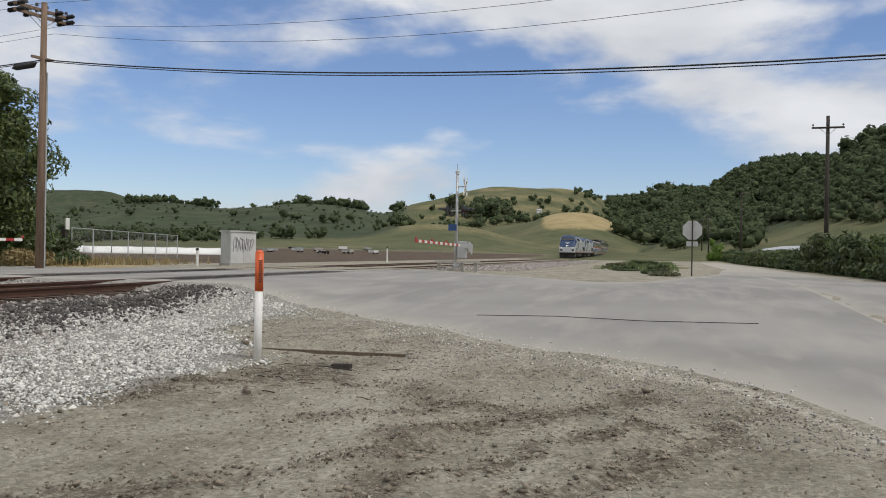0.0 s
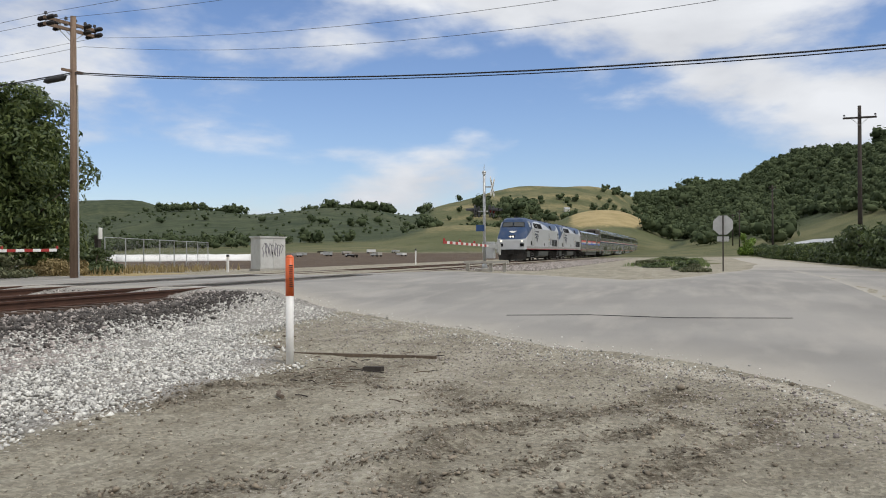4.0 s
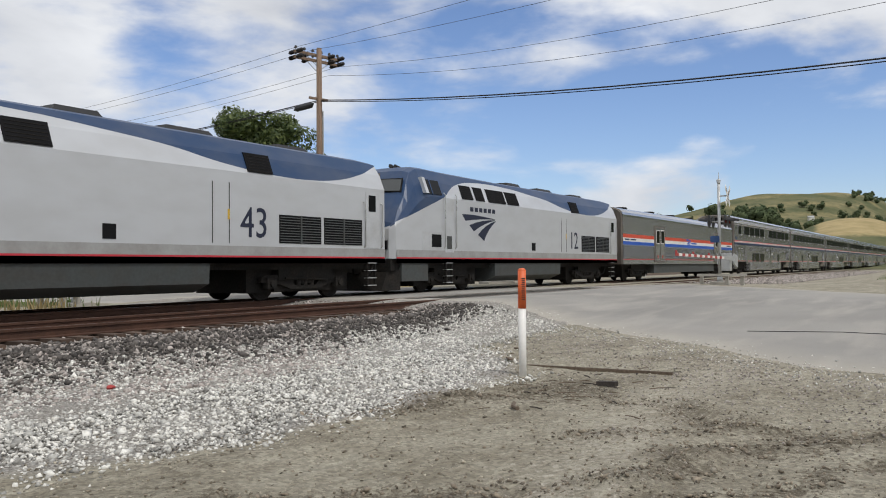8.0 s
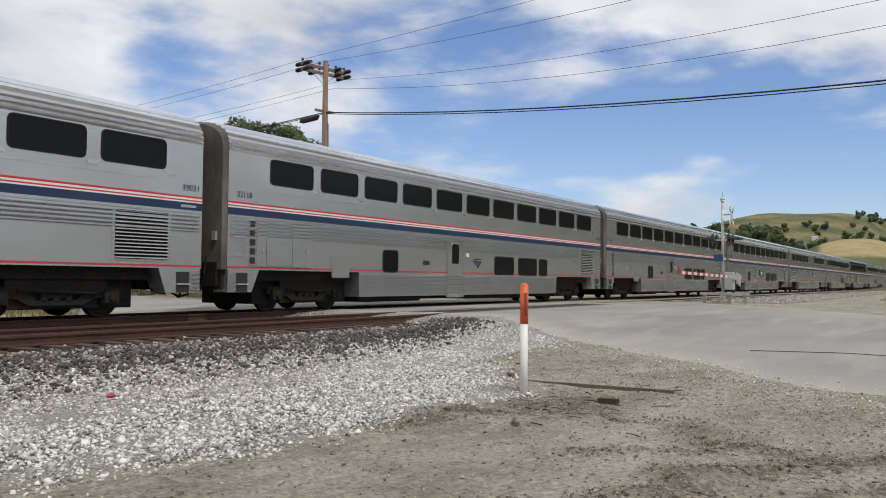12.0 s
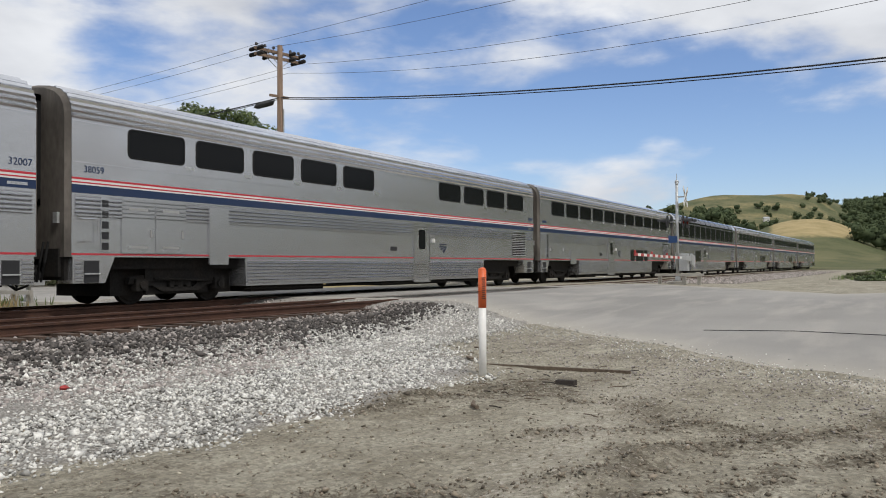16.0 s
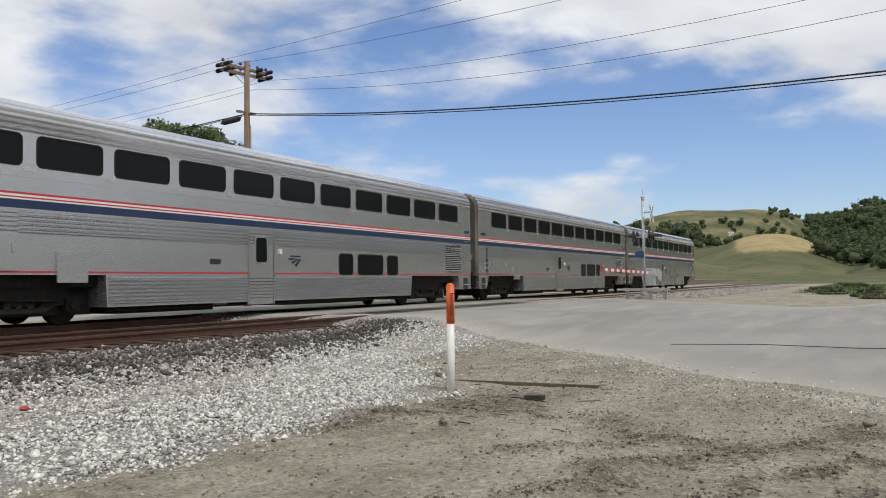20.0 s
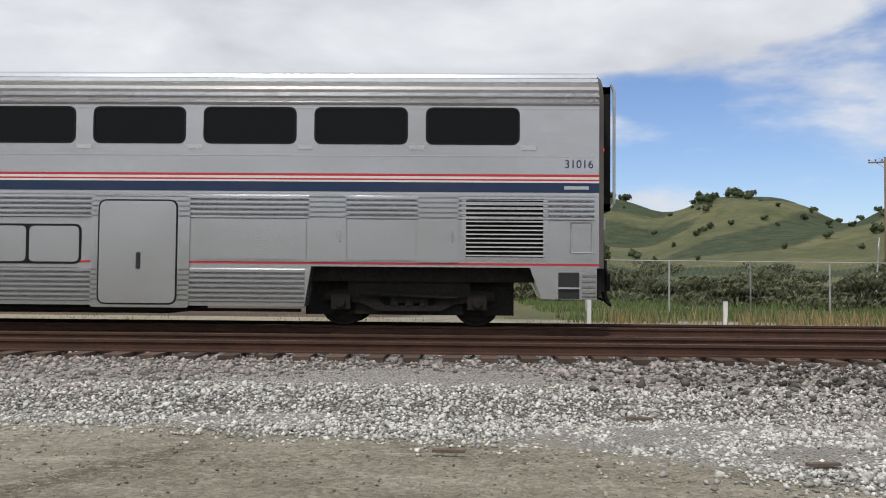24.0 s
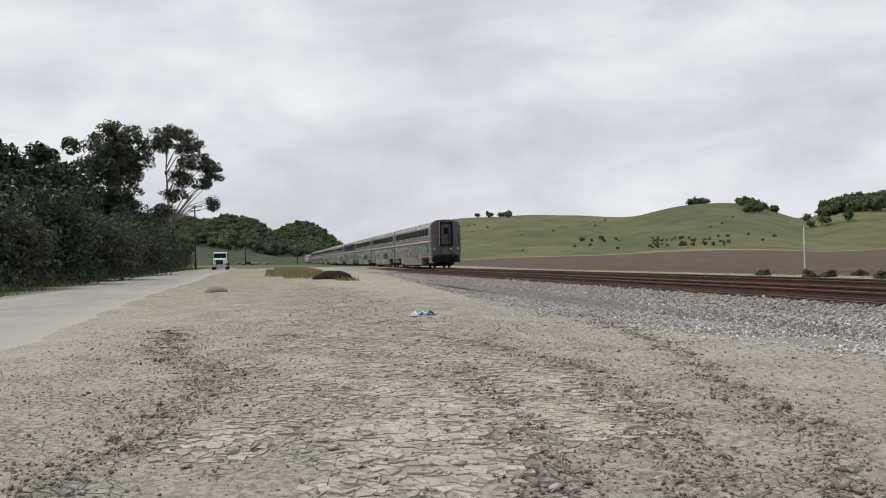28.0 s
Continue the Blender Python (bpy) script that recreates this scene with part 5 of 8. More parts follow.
    make("equipment_box", Geo().box(u(13.0), u(17.5), -1.2, 1.2, 0.22, 0.40), TRUCK_STEEL, car)
    make("brake_pipe", Geo().tube((u(6.0), -1.3, 0.30), (u(20), -1.3, 0.30), 0.03), TRUCK_STEEL, car)
    make("underframe", Geo().box(u(1.6), u(5.8), -1.25, 1.25, 0.85, 1.14), TRUCK_STEEL, car)
    make("underframe", Geo().box(u(20.1), u(24.4), -1.25, 1.25, 0.85, 1.14), TRUCK_STEEL, car)
    for a in (3.88, 22.0):
        wheelset_truck(car, u(a), 2.55)
    if number:
        xn = u(25.12) if kind == "last" else u(0.98)
        letters(number, 0.215, NAVY, car, Matrix.Translation((xn, -HALF - 0.004, 3.02)) @ Matrix.Rotation(radians(90), 4, "X"), "car_number", "dark car number")
        if kind != "last":
            letters(number, 0.215, NAVY, car, Matrix.Translation((u(25.14), -HALF - 0.004, 3.02)) @ Matrix.Rotation(radians(90), 4, "X"), "car_number", "dark car number")
    else:
        for xn in (0.95, 25.12):
            make("car_number", Geo().box(u(xn) - 0.24, u(xn) + 0.24, -HALF - 0.004, -HALF, 2.95, 3.06), NAVY, car, "illegible dark car number")
    both(car, "name_plate", Geo().box(u(24.85), u(25.3), -HALF - 0.007, -HALF - 0.004, 2.56, 2.62), STEEL)
    return car


def baggage_car():
    car = thing("baggage_car", "stainless baggage car with red, white and blue stripes", "train car", "cars of the train")
    u = lambda a: a - CAR / 2
    x0, x1 = u(0.42), u(25.49)
    roof = [(1.55, 3.62), (1.50, 3.78), (1.36, 3.92), (1.05, 4.04), (0.5, 4.11)]
    sec = [(-1.55, 0.95)] + [(-a, b) for a, b in roof] + [(a, b) for a, b in roof[::-1]] + [(1.55, 0.95)]
    make("body", Geo().loft([[(x, y, z) for y, z in sec] for x in (x0, x1)]), STEEL_FLAT, car, "brushed stainless steel body shell")
    make("skirt", Geo().box(u(6.0), u(20.0), -1.45, 1.45, 0.42, 0.95), TANK, car, "dark grey skirt")
    both(car, "red_stripe", Geo().box(x0, x1, -HALF - 0.005, -HALF, 2.40, 2.60), BRIGHT_RED, "broad red stripe")
    both(car, "white_stripe", Geo().box(x0, x1, -HALF - 0.004, -HALF, 2.20, 2.40), WHITE, "broad white stripe")
    both(car, "blue_stripe", Geo().box(x0, x1, -HALF - 0.005, -HALF, 2.02, 2.20), BRIGHT_BLUE, "broad blue stripe")
    both(car, "lower_red_line", Geo().box(x0, x1, -HALF - 0.004, -HALF, 1.20, 1.235), RED)
    both(car, "fluting", ribs(Geo(), x0, x1, 1.26, 2.0, 9), STEEL, "fluted stainless side panel")
    both(car, "roof_edge", Geo().box(x0, x1, -HALF - 0.02, -HALF + 0.02, 3.56, 3.64), ROOF_STEEL_LIT)
    both(car, "rivet_line", Geo().box(x0, x1, -HALF - 0.006, -HALF, 3.02, 3.04), STEEL)
    for a, b in ((5.75, 7.8), (19.7, 21.75)):
        both(car, "loading_door", plate(u(a), u(b), 1.06, 3.2, 0.03, 0.08), GRIME, "weathered grey loading door")
        for k in (0, 1):
            c = u(a) + 0.25 + k * (b - a - 0.35) * 0.52
            both(car, "door_leaf", plate(c, c + (b - a) * 0.38, 1.15, 3.1, 0.045, 0.05), STEEL_FLAT)
            both(car, "hazard_label", Geo().box(c + 0.26, c + 0.46, -HALF - 0.05, -HALF - 0.045, 1.30, 1.48), RED_PLASTIC, "small red hazard label")
            both(car, "window_frame", Geo().prism(round_rect(c + 0.06, c + (b - a) * 0.38 - 0.06, 2.16, 2.99, 0.12), -HALF - 0.050, -HALF - 0.045), WHITE)
            both(car, "door_window", Geo().prism(round_rect(c + 0.1, c + (b - a) * 0.38 - 0.1, 2.2, 2.95, 0.1), -HALF - 0.055, -HALF - 0.045), GLASS)
    for a in (4.4, 9.5, 14.0, 18.5):
        make("roof_vent", Geo().tube((u(a), 0, 4.08), (u(a), 0, 4.24), 0.36, 0.36, 14).tube((u(a), 0, 4.24), (u(a), 0, 4.30), 0.42, 0.30, 14), TRUCK_STEEL, car, "dark round roof vent")
    for sg, xe in ((-1, x0), (1, x1)):
        e = make("car_end", Geo().loft([[(xe, y * 0.985, z) for y, z in sec], [(xe + sg * 0.10, y * 0.95, 0.95 + (z - 0.95) * 0.985) for y, z in sec]]), GRIME, car, "grimy dark steel end wall")
        make("diaphragm", Geo().box(xe + sg * 0.1, xe + sg * 0.4, -0.6, -0.48, 1.2, 3.3).box(xe + sg * 0.1, xe + sg * 0.4, 0.48, 0.6, 1.2, 3.3).box(xe + sg * 0.1, xe + sg * 0.4, -0.6, 0.6, 3.2, 3.32), RUBBER, e)
        make("coupler", Geo().box(xe - sg * 0.3, xe + sg * 0.44, -0.15, 0.15, 0.74, 1.02), TRUCK_STEEL, e)
        make("hose", Geo().wire([(xe + sg * 0.05, -0.6, 0.95), (xe + sg * 0.25, -0.5, 0.45), (xe + sg * 0.42, -0.3, 0.4), (xe + sg * 0.42, 0, 0.6)], 0.03, 6), RUBBER, e)
    make("mark", swoosh(0.55, u(13.1), 2.42, HALF + 0.006), BRIGHT_BLUE, car, "bright blue three-bladed mark")
    make("wordmark", Geo().box(u(13.75), u(15.0), -HALF - 0.011, -HALF - 0.005, 2.27, 2.37), BRIGHT_BLUE, car, "blue lettering band")
    make("car_number", Geo().box(u(0.7), u(1.4), -HALF - 0.009, -HALF - 0.004, 2.27, 2.35).box(u(1.6), u(2.5), -HALF - 0.009, -HALF - 0.004, 2.27, 2.35).box(u(23.6), u(25.0), -HALF - 0.009, -HALF - 0.004, 2.27, 2.35), NAVY, car, "small dark lettering")
    for a in (1.4, 20.0):
        make("underfloor_gear", Geo().box(u(a), u(a + 4.6), -1.1, 1.1, 0.82, 0.97), TRUCK_STEEL, car)
    for a in (3.9, 22.0):
        wheelset_truck(car, u(a))
    return car


def locomotive(number, label):
    lo = thing("diesel_locomotive", label, "locomotive", "locomotives of the train")
    u = lambda a: a - LOCO_L / 2
    W = 1.50

    def sec(a, w, wt, top, shoulder, base=1.16):
        """Half section from the sill up to the roof's middle, mirrored."""
        h = [(w, base), (w, min(shoulder, top - 0.12)), ((w + wt) / 2 + 0.03, (min(shoulder, top - 0.12) + top) / 2), (wt, top - 0.10), (wt * 0.78, top - 0.02), (wt * 0.3, top)]
        return [(u(a), -y, z) for y, z in h] + [(u(a), y, z) for y, z in h[::-1]]
    rings = [sec(-0.03, 0.95, 0.90, 2.14, 2.02), sec(0.03, 1.28, 1.20, 2.22, 2.10), sec(0.15, W - 0.02, 1.32, 2.42, 2.24), sec(0.55, W, 1.30, 2.93, 2.45), sec(0.92, W, 1.26, 3.36, 2.66), sec(1.20, W, 1.18, 3.88, 2.88), sec(1.45, W, 1.12, 4.20, 3.04), sec(1.9, W, 1.08, 4.38, 3.28), sec(2.4, W, 1.06, 4.40, 3.34), sec(4.0, W, 1.08, 4.36, 3.34), sec(8.0, W, 1.08, 4.32, 3.34), sec(19.8, W, 1.08, 4.30, 3.34), sec(20.6, W, 1.08, 4.26, 3.34)]
    body = make("body", Geo().loft(rings), LOCO, lo, "silver-grey body with a blue nose and roof sweep")
    md = body.modifiers.new("rounded edge", "BEVEL")
    md.width, md.segments, md.limit_method, md.angle_limit = 0.05, 2, "ANGLE", radians(25)
    # windshield in two panes, and the cab's side windows
    for sg in (-1, 1):
        a, b = sec(0.46, W, 1.20, 3.42, 2.7), sec(0.90, W, 1.12, 4.0, 3.2)
        lo_x, hi_x = u(0.93), u(1.20)
        q = [(lo_x + 0.03, sg * 0.06, 3.46), (lo_x + 0.06, sg * 1.10, 3.42), (hi_x + 0.02, sg * 1.02, 3.84), (hi_x - 0.02, sg * 0.06, 3.86)]
        p = Geo().loft([[(x - 0.05, y, z + 0.035) for x, y, z in q], [(x + 0.06, y, z - 0.03) for x, y, z in q]])
        make("windshield", p, WINDSHIELD, lo, "dark windshield pane")
        fr = Geo().loft([[(x - 0.035, y + sg * (0.05 if abs(y) > 0.5 else -0.03), z + 0.025 + (0.04 if z > 3.7 else -0.04)) for x, y, z in q], [(x + 0.06, y, z - 0.03) for x, y, z in q]])
        make("windshield_frame", fr, RUBBER, lo)
    slope = lambda z: W - (z - 3.34) * 0.375
    def side_glass(name, a, b, z0, z1, material, label="", d=0.02):
        for sg in (-1, 1):
            g = Geo().loft([[(u(x), sg * (slope(z) + d), z + 0.0) for x, z in ((a, z0), (b, z0), (b, z1), (a, z1))], [(u(x), sg * (slope(z) - 0.05), z) for x, z in ((a, z0), (b, z0), (b, z1), (a, z1))]])
            make(name, g, material, lo, label)
    side_glass("cab_window", 2.0, 3.0, 3.42, 3.93, GLASS, "cab side window", 0.03)
    side_glass("window_post", 2.36, 2.42, 3.40, 3.95, LOCO_BLUE, "", 0.04)
    side_glass("mirror", 1.84, 2.02, 3.42, 3.98, LOCO_GREY, "", 0.12)
    for a, b in ((4.42, 5.24), (5.46, 6.14), (6.45, 7.90), (8.06, 9.08), (14.57, 15.5)):
        side_glass("intake_grille", a, b, 3.38, 3.90, LOUVRE_DARK, "black intake grille", 0.03)
    for sg in (-1, 1):
        s = SIDE[sg]
        for a, b in ((4.42, 5.24), (5.46, 6.14), (6.45, 7.14), (7.22, 7.90), (8.06, 9.08), (14.57, 15.5)):
            for k in range(6):
                z = 3.42 + k * 0.08
                if sg < 0:
                    make("grille_bar", Geo().tube((u(a) + 0.05, -slope(z) - 0.033, z), (u(b) - 0.05, -slope(z) - 0.033, z), 0.009, 0.009, 5), TRUCK_STEEL, lo)
    # doors, grabs, louvres, hatches
    def flat(name, x0, x1, z0, z1, d, material, label=""):
        for sg in (-1, 1):
            g = Geo().box(u(x0), u(x1), sg * W, sg * (W + d), z0, z1)
            make(name, g, material, lo, label)
    flat("cab_door", 3.18, 3.76, 1.40, 3.30, 0.012, LOCO_GREY, "flush grey cab door")
    flat("kick_plate", 3.28, 3.62, 1.52, 1.98, 0.016, TANK)
    flat("rear_door", 19.58, 20.30, 1.48, 3.20, 0.012, LOCO_GREY, "flush grey rear door")
    flat("rear_door_window", 19.74, 20.10, 2.62, 3.12, 0.02, GLASS)
    for a, b in ((15.73, 17.47), (17.60, 19.40)):
        flat("louvre_panel", a, b, 1.56, 2.33, 0.012, LOUVRE_DARK, "dark louvred panel")
        for sg in (-1,):
            g = Geo()
            for k in range(10):
                z = 1.60 + k * 0.073
                g.loft([[(u(x), sg * (W + 0.012), z), (u(x), sg * (W + 0.03), z - 0.004), (u(x), sg * (W + 0.012), z + 0.018)] for x in (a + 0.03, b - 0.03)])
            g.box(u((a + b) / 2) - 0.03, u((a + b) / 2) + 0.03, sg * (W + 0.012), sg * (W + 0.035), 1.56, 2.33)
            make("louvre_slats", g, TANK, lo)
    flat("nose_hatch", 1.68, 2.98, 1.48, 2.10, 0.008, LOCO_GREY)
    flat("hatch_louvre", 2.28, 2.90, 1.58, 2.02, 0.018, LOUVRE_DARK, "small dark louvre")
    flat("fuel_filler", 10.24, 10.58, 1.55, 1.88, 0.012, LOUVRE_DARK)
    flat("hatch_line", 13.90, 13.93, 1.52, 3.05, 0.006, TANK)
    flat("hatch_line", 13.34, 13.37, 1.52, 3.05, 0.006, TANK)
    flat("yellow_tag", 13.86, 13.92, 2.12, 2.38, 0.012, paint_yellow())
    flat("red_line", 0.16, 20.6, 1.17, 1.215, 0.010, RED, "thin red sill line")
    flat("sill_band", 0.16, 20.6, 1.21, 1.46, 0.006, SILL_GREY, "darker grey sill band")
    flat("sill", 0.15, 20.6, 1.02, 1.17, 0.0, LOCO_GREY)
    for a, z0, z1 in ((3.08, 1.55, 3.50), (3.86, 1.55, 3.50), (19.50, 1.5, 2.90), (20.38, 1.5, 2.90)):
        for sg in (-1, 1):
            make("grab_rail", Geo().wire([(u(a), sg * (W + 0.01), z0), (u(a), sg * (W + 0.08), z0 + 0.06), (u(a), sg * (W + 0.08), z1 - 0.06), (u(a), sg * (W + 0.01), z1)], 0.022, 6), CHROME, lo, "bright steel grab rail")
    for a in (3.45, 19.9):
        for sg in (-1, 1):
            for q in (-0.205, 0.205):
                make("step_rail", Geo().box(u(a) + q - 0.015, u(a) + q + 0.015, sg * 1.42, sg * 1.5, 0.30, 1.16), TRUCK_STEEL, lo)
            for k in range(4):
                make("step", Geo().box(u(a) - 0.22, u(a) + 0.22, sg * 1.36, sg * 1.52, 0.32 + k * 0.23, 0.345 + k * 0.23), GALV, lo)
    # the mark, the wordmark band and the road number
    make("mark", swoosh(1.34, u(5.72), 2.60, W + 0.002, 1, 0.56), MARK_NAVY, lo, "dark blue three-bladed mark")
    g = Geo()
    for k in range(6):
        g.box(u(4.98) + k * 0.345, u(4.98) + k * 0.345 + 0.24, -W - 0.006, -W, 2.95, 3.11)
    make("wordmark", g, MARK_NAVY, lo, "dark blue lettering drawn as bars")
    letters(number, 1.12, MARK_NAVY, lo, Matrix.Translation((u(14.80), -W - 0.004, 2.03)) @ Matrix.Rotation(radians(90), 4, "X") @ Matrix.Diagonal((0.92, 1, 1, 1)), "road_number", "dark blue road number")
    # nose: lamps, plough, coupler
    for sg in (-0.13, 0.13):
        make("headlamp", Geo().tube((u(0.25), sg, 2.46), (u(0.05), sg, 2.43), 0.085, 0.09, 14), HEADLIGHT, lo, "lit round headlamp")
    for sg in (-1.05, 1.05):
        make("ditch_lamp", Geo().tube((u(0.1), sg, 2.0), (u(-0.07), sg, 2.0), 0.08, 0.085, 12), HEADLIGHT, lo, "lit lower headlamp")
        make("nose_grille", Geo().box(u(-0.06), u(0.1), sg - 0.19, sg + 0.19, 1.46, 1.76), LOUVRE_DARK, lo)
    make("lamp_bezel", Geo().slab([(u(0.35), -0.3), (u(0.12), -0.3), (u(0.12), 0.3), (u(0.35), 0.3)], 2.34, 2.58), BLACK, lo)
    make("nose_mark", Geo().loft([[(u(0.42 + (z - 2.80) * 0.86), y, z + 0.03) for y, z in ((-0.42, 2.98), (0.38, 2.98), (0.10, 2.80), (-0.15, 2.80))], [(u(0.56 + (z - 2.80) * 0.86), y, z - 0.05) for y, z in ((-0.42, 2.98), (0.38, 2.98), (0.10, 2.80), (-0.15, 2.80))]]), WHITE, lo, "white mark on the nose")
    make("pilot", Geo().loft([[(u(-0.22), -1.15, 0.12), (u(-0.22), 1.15, 0.12), (u(0.05), 1.22, 0.80), (u(0.05), -1.22, 0.80)], [(u(0.5), -1.40, 0.14), (u(0.5), 1.40, 0.14), (u(0.5), 1.40, 0.80), (u(0.5), -1.40, 0.80)]]), TRUCK_STEEL, lo, "dark steel pilot plough")
    make("front_sill", Geo().box(u(0.02), u(0.6), -1.35, 1.35, 0.78, 1.17), TRUCK_STEEL, lo)
    make("coupler", Geo().box(u(-0.35), u(0.3), -0.17, 0.17, 0.72, 1.02).box(u(-0.48), u(-0.24), -0.26, 0.26, 0.68, 1.06), TRUCK_STEEL, lo)
    for sg in (-1, 1):
        make("hose", Geo().wire([(u(0.02), sg * 0.7, 1.0), (u(-0.2), sg * 0.62, 0.62), (u(-0.25), sg * 0.42, 0.55)], 0.03), RUBBER, lo)
        make("side_skirt", Geo().box(u(0.5), u(2.1), sg * 1.46, sg * 1.36, 0.42, 1.05), TANK, lo, "grey side skirt")
    make("fuel_tank", Geo().loft([[(u(7.0), -1.47, 1.165), (u(7.0), 1.47, 1.165), (u(7.0), 1.44, 0.52), (u(7.0), 0.9, 0.3), (u(7.0), -0.9, 0.3), (u(7.0), -1.44, 0.52)], [(u(13.3), -1.47, 1.165), (u(13.3), 1.47, 1.165), (u(13.3), 1.44, 0.52), (u(13.3), 0.9, 0.3), (u(13.3), -0.9, 0.3), (u(13.3), -1.44, 0.52)]]), TANK, lo, "grey fuel tank")
    make("underframe", Geo().box(u(0.6), u(20.2), -1.2, 1.2, 0.85, 1.17).box(u(19.8), u(20.6), -0.17, 0.17, 0.72, 1.0), TRUCK_STEEL, lo)
    make("rear_diaphragm", Geo().box(u(20.6), u(20.85), -0.55, 0.55, 1.2, 3.5), RUBBER, lo)
    make("rear_wall", Geo().box(u(20.6), u(20.65), -1.3, 1.3, 1.2, 3.9), GRIME, lo)
    for a, w, h in ((9.6, 1.3, 0.16), (12.6, 1.6, 0.14), (16.5, 1.4, 0.12)):
        make("roof_hatch", Geo().loft([[(u(a), -0.7, 4.28), (u(a), 0.7, 4.28), (u(a) + 0.12, 0.6, 4.30 + h), (u(a) + 0.12, -0.6, 4.30 + h)], [(u(a) + w, -0.7, 4.28), (u(a) + w, 0.7, 4.28), (u(a) + w - 0.12, 0.6, 4.30 + h), (u(a) + w - 0.12, -0.6, 4.30 + h)]]), BLACK, lo, "dark roof hatch")
    make("horn", Geo().tube((u(2.5), 0.1, 4.42), (u(2.1), 0.1, 4.48), 0.03, 0.08).tube((u(2.5), -0.1, 4.42), (u(2.1), -0.1, 4.46), 0.03, 0.07).box(u(2.4), u(2.6), -0.2, 0.2, 4.34, 4.44), BLACK, lo)
    for a in (4.1, 17.2):
        wheelset_truck(lo, u(a), 2.9)
    return lo


_yellow = []


def paint_yellow():
    if not _yellow:
        _yellow.append(paint("yellow_paint", (0.62, 0.40, 0.04), 0.5))
    return _yellow[0]


def build_train():
    a = locomotive("43", "silver-grey diesel locomotive with a blue nose, headlamps lit")
    b = locomotive("12", "second silver-grey diesel locomotive with blue nose, grimy")
    TRAIN.extend([(a, 0.0, LOCO_L), (b, LOCO_L + 0.1, LOCO_L)])
    start = 2 * LOCO_L + 0.1
    TRAIN.append((baggage_car(), start, CAR))
    start += CAR
    sleeper = superliner("sleeper", "stainless double-deck sleeping car with tinted windows and navy stripe", "32118")
    coach = superliner("coach", "stainless double-deck coach with tinted windows and navy stripe")
    order = [superliner("dorm", "stainless double-deck dormitory car with tinted windows and navy stripe", "39031"), sleeper, None, superliner("sleeper", "stainless double-deck sleeping car with tinted windows and navy stripe", "32007"),
             superliner("diner", "stainless double-deck dining car with tinted windows and navy stripe", "38059"), coach,
             superliner("lounge", "stainless double-deck lounge car with tall windows and roof glazing", "33046"), "coach", "coach",
             superliner("last", "stainless double-deck coach with a wide baggage door, last of the train", "31016")]
    for c in order:
        if c is None:
            c = copy_thing(sleeper, Matrix.Identity(4))
        elif c == "coach":
            c = copy_thing(coach, Matrix.Identity(4))
        TRAIN.append((c, start, CAR))
        start += CAR


build_train()

# ---------------------------------------------------------------- plants
def leaf_cloud(clumps, size, rnd, flat=0.0, broad=1.0, loose=0.45, grow=None):
    """Leaf sprays as small random quads over ellipsoids (x, y, z, rx, ry, rz, count)."""
    cs, us, ss = [], [], []
    for cx, cy, cz, rx, ry, rz, n in clumps:
        d = rnd.normal(size=(n, 3))
        d /= np.linalg.norm(d, axis=1)[:, None]
        rad = rnd.uniform(0.55, 1.06, (n, 1)) ** 0.7
        cs.append(np.array([cx, cy, cz]) + d * rad * np.array([rx, ry, rz]))
        us.append(d)
    C, D = np.concatenate(cs), np.concatenate(us)
    n = len(C)
    N = D + rnd.normal(size=(n, 3)) * loose
    N[:, 2] += flat
    N /= np.linalg.norm(N, axis=1)[:, None]
    T = np.cross(N, rnd.normal(size=(n, 3)))
    T /= np.linalg.norm(T, axis=1)[:, None] + 1e-9
    B = np.cross(N, T)
    s = size * rnd.uniform(0.55, 1.3, (n, 1))
    if grow is not None:
        s *= np.repeat(np.array(grow), [c[6] for c in clumps])[:, None]
    q = broad * rnd.uniform(0.6, 1.0, (n, 1))
    V = np.stack([C - T * s, C - B * s * 0.45 * q + N * s * 0.12, C + T * s, C + B * s * 0.45 * q + N * s * 0.12], 1).reshape(-1, 3)
    return V, np.arange(4 * n).reshape(-1, 4)


def crown_clumps(rnd, c, r, n, count, spread=0.8, part=0.42):
    """Clumps through an uneven crown of half-axes r about c."""
    out = []
    for k in range(n):
        d = rnd.normal(size=3)
        d /= np.linalg.norm(d)
        d[2] = d[2] * 0.9 + 0.08
        f = rnd.uniform(0.25, spread)
        w = part * rnd.uniform(0.7, 1.35)
        out.append((c[0] + d[0] * r[0] * f, c[1] + d[1] * r[1] * f, c[2] + d[2] * r[2] * f, r[0] * w, r[1] * w, r[2] * w * 0.85, count))
    return out


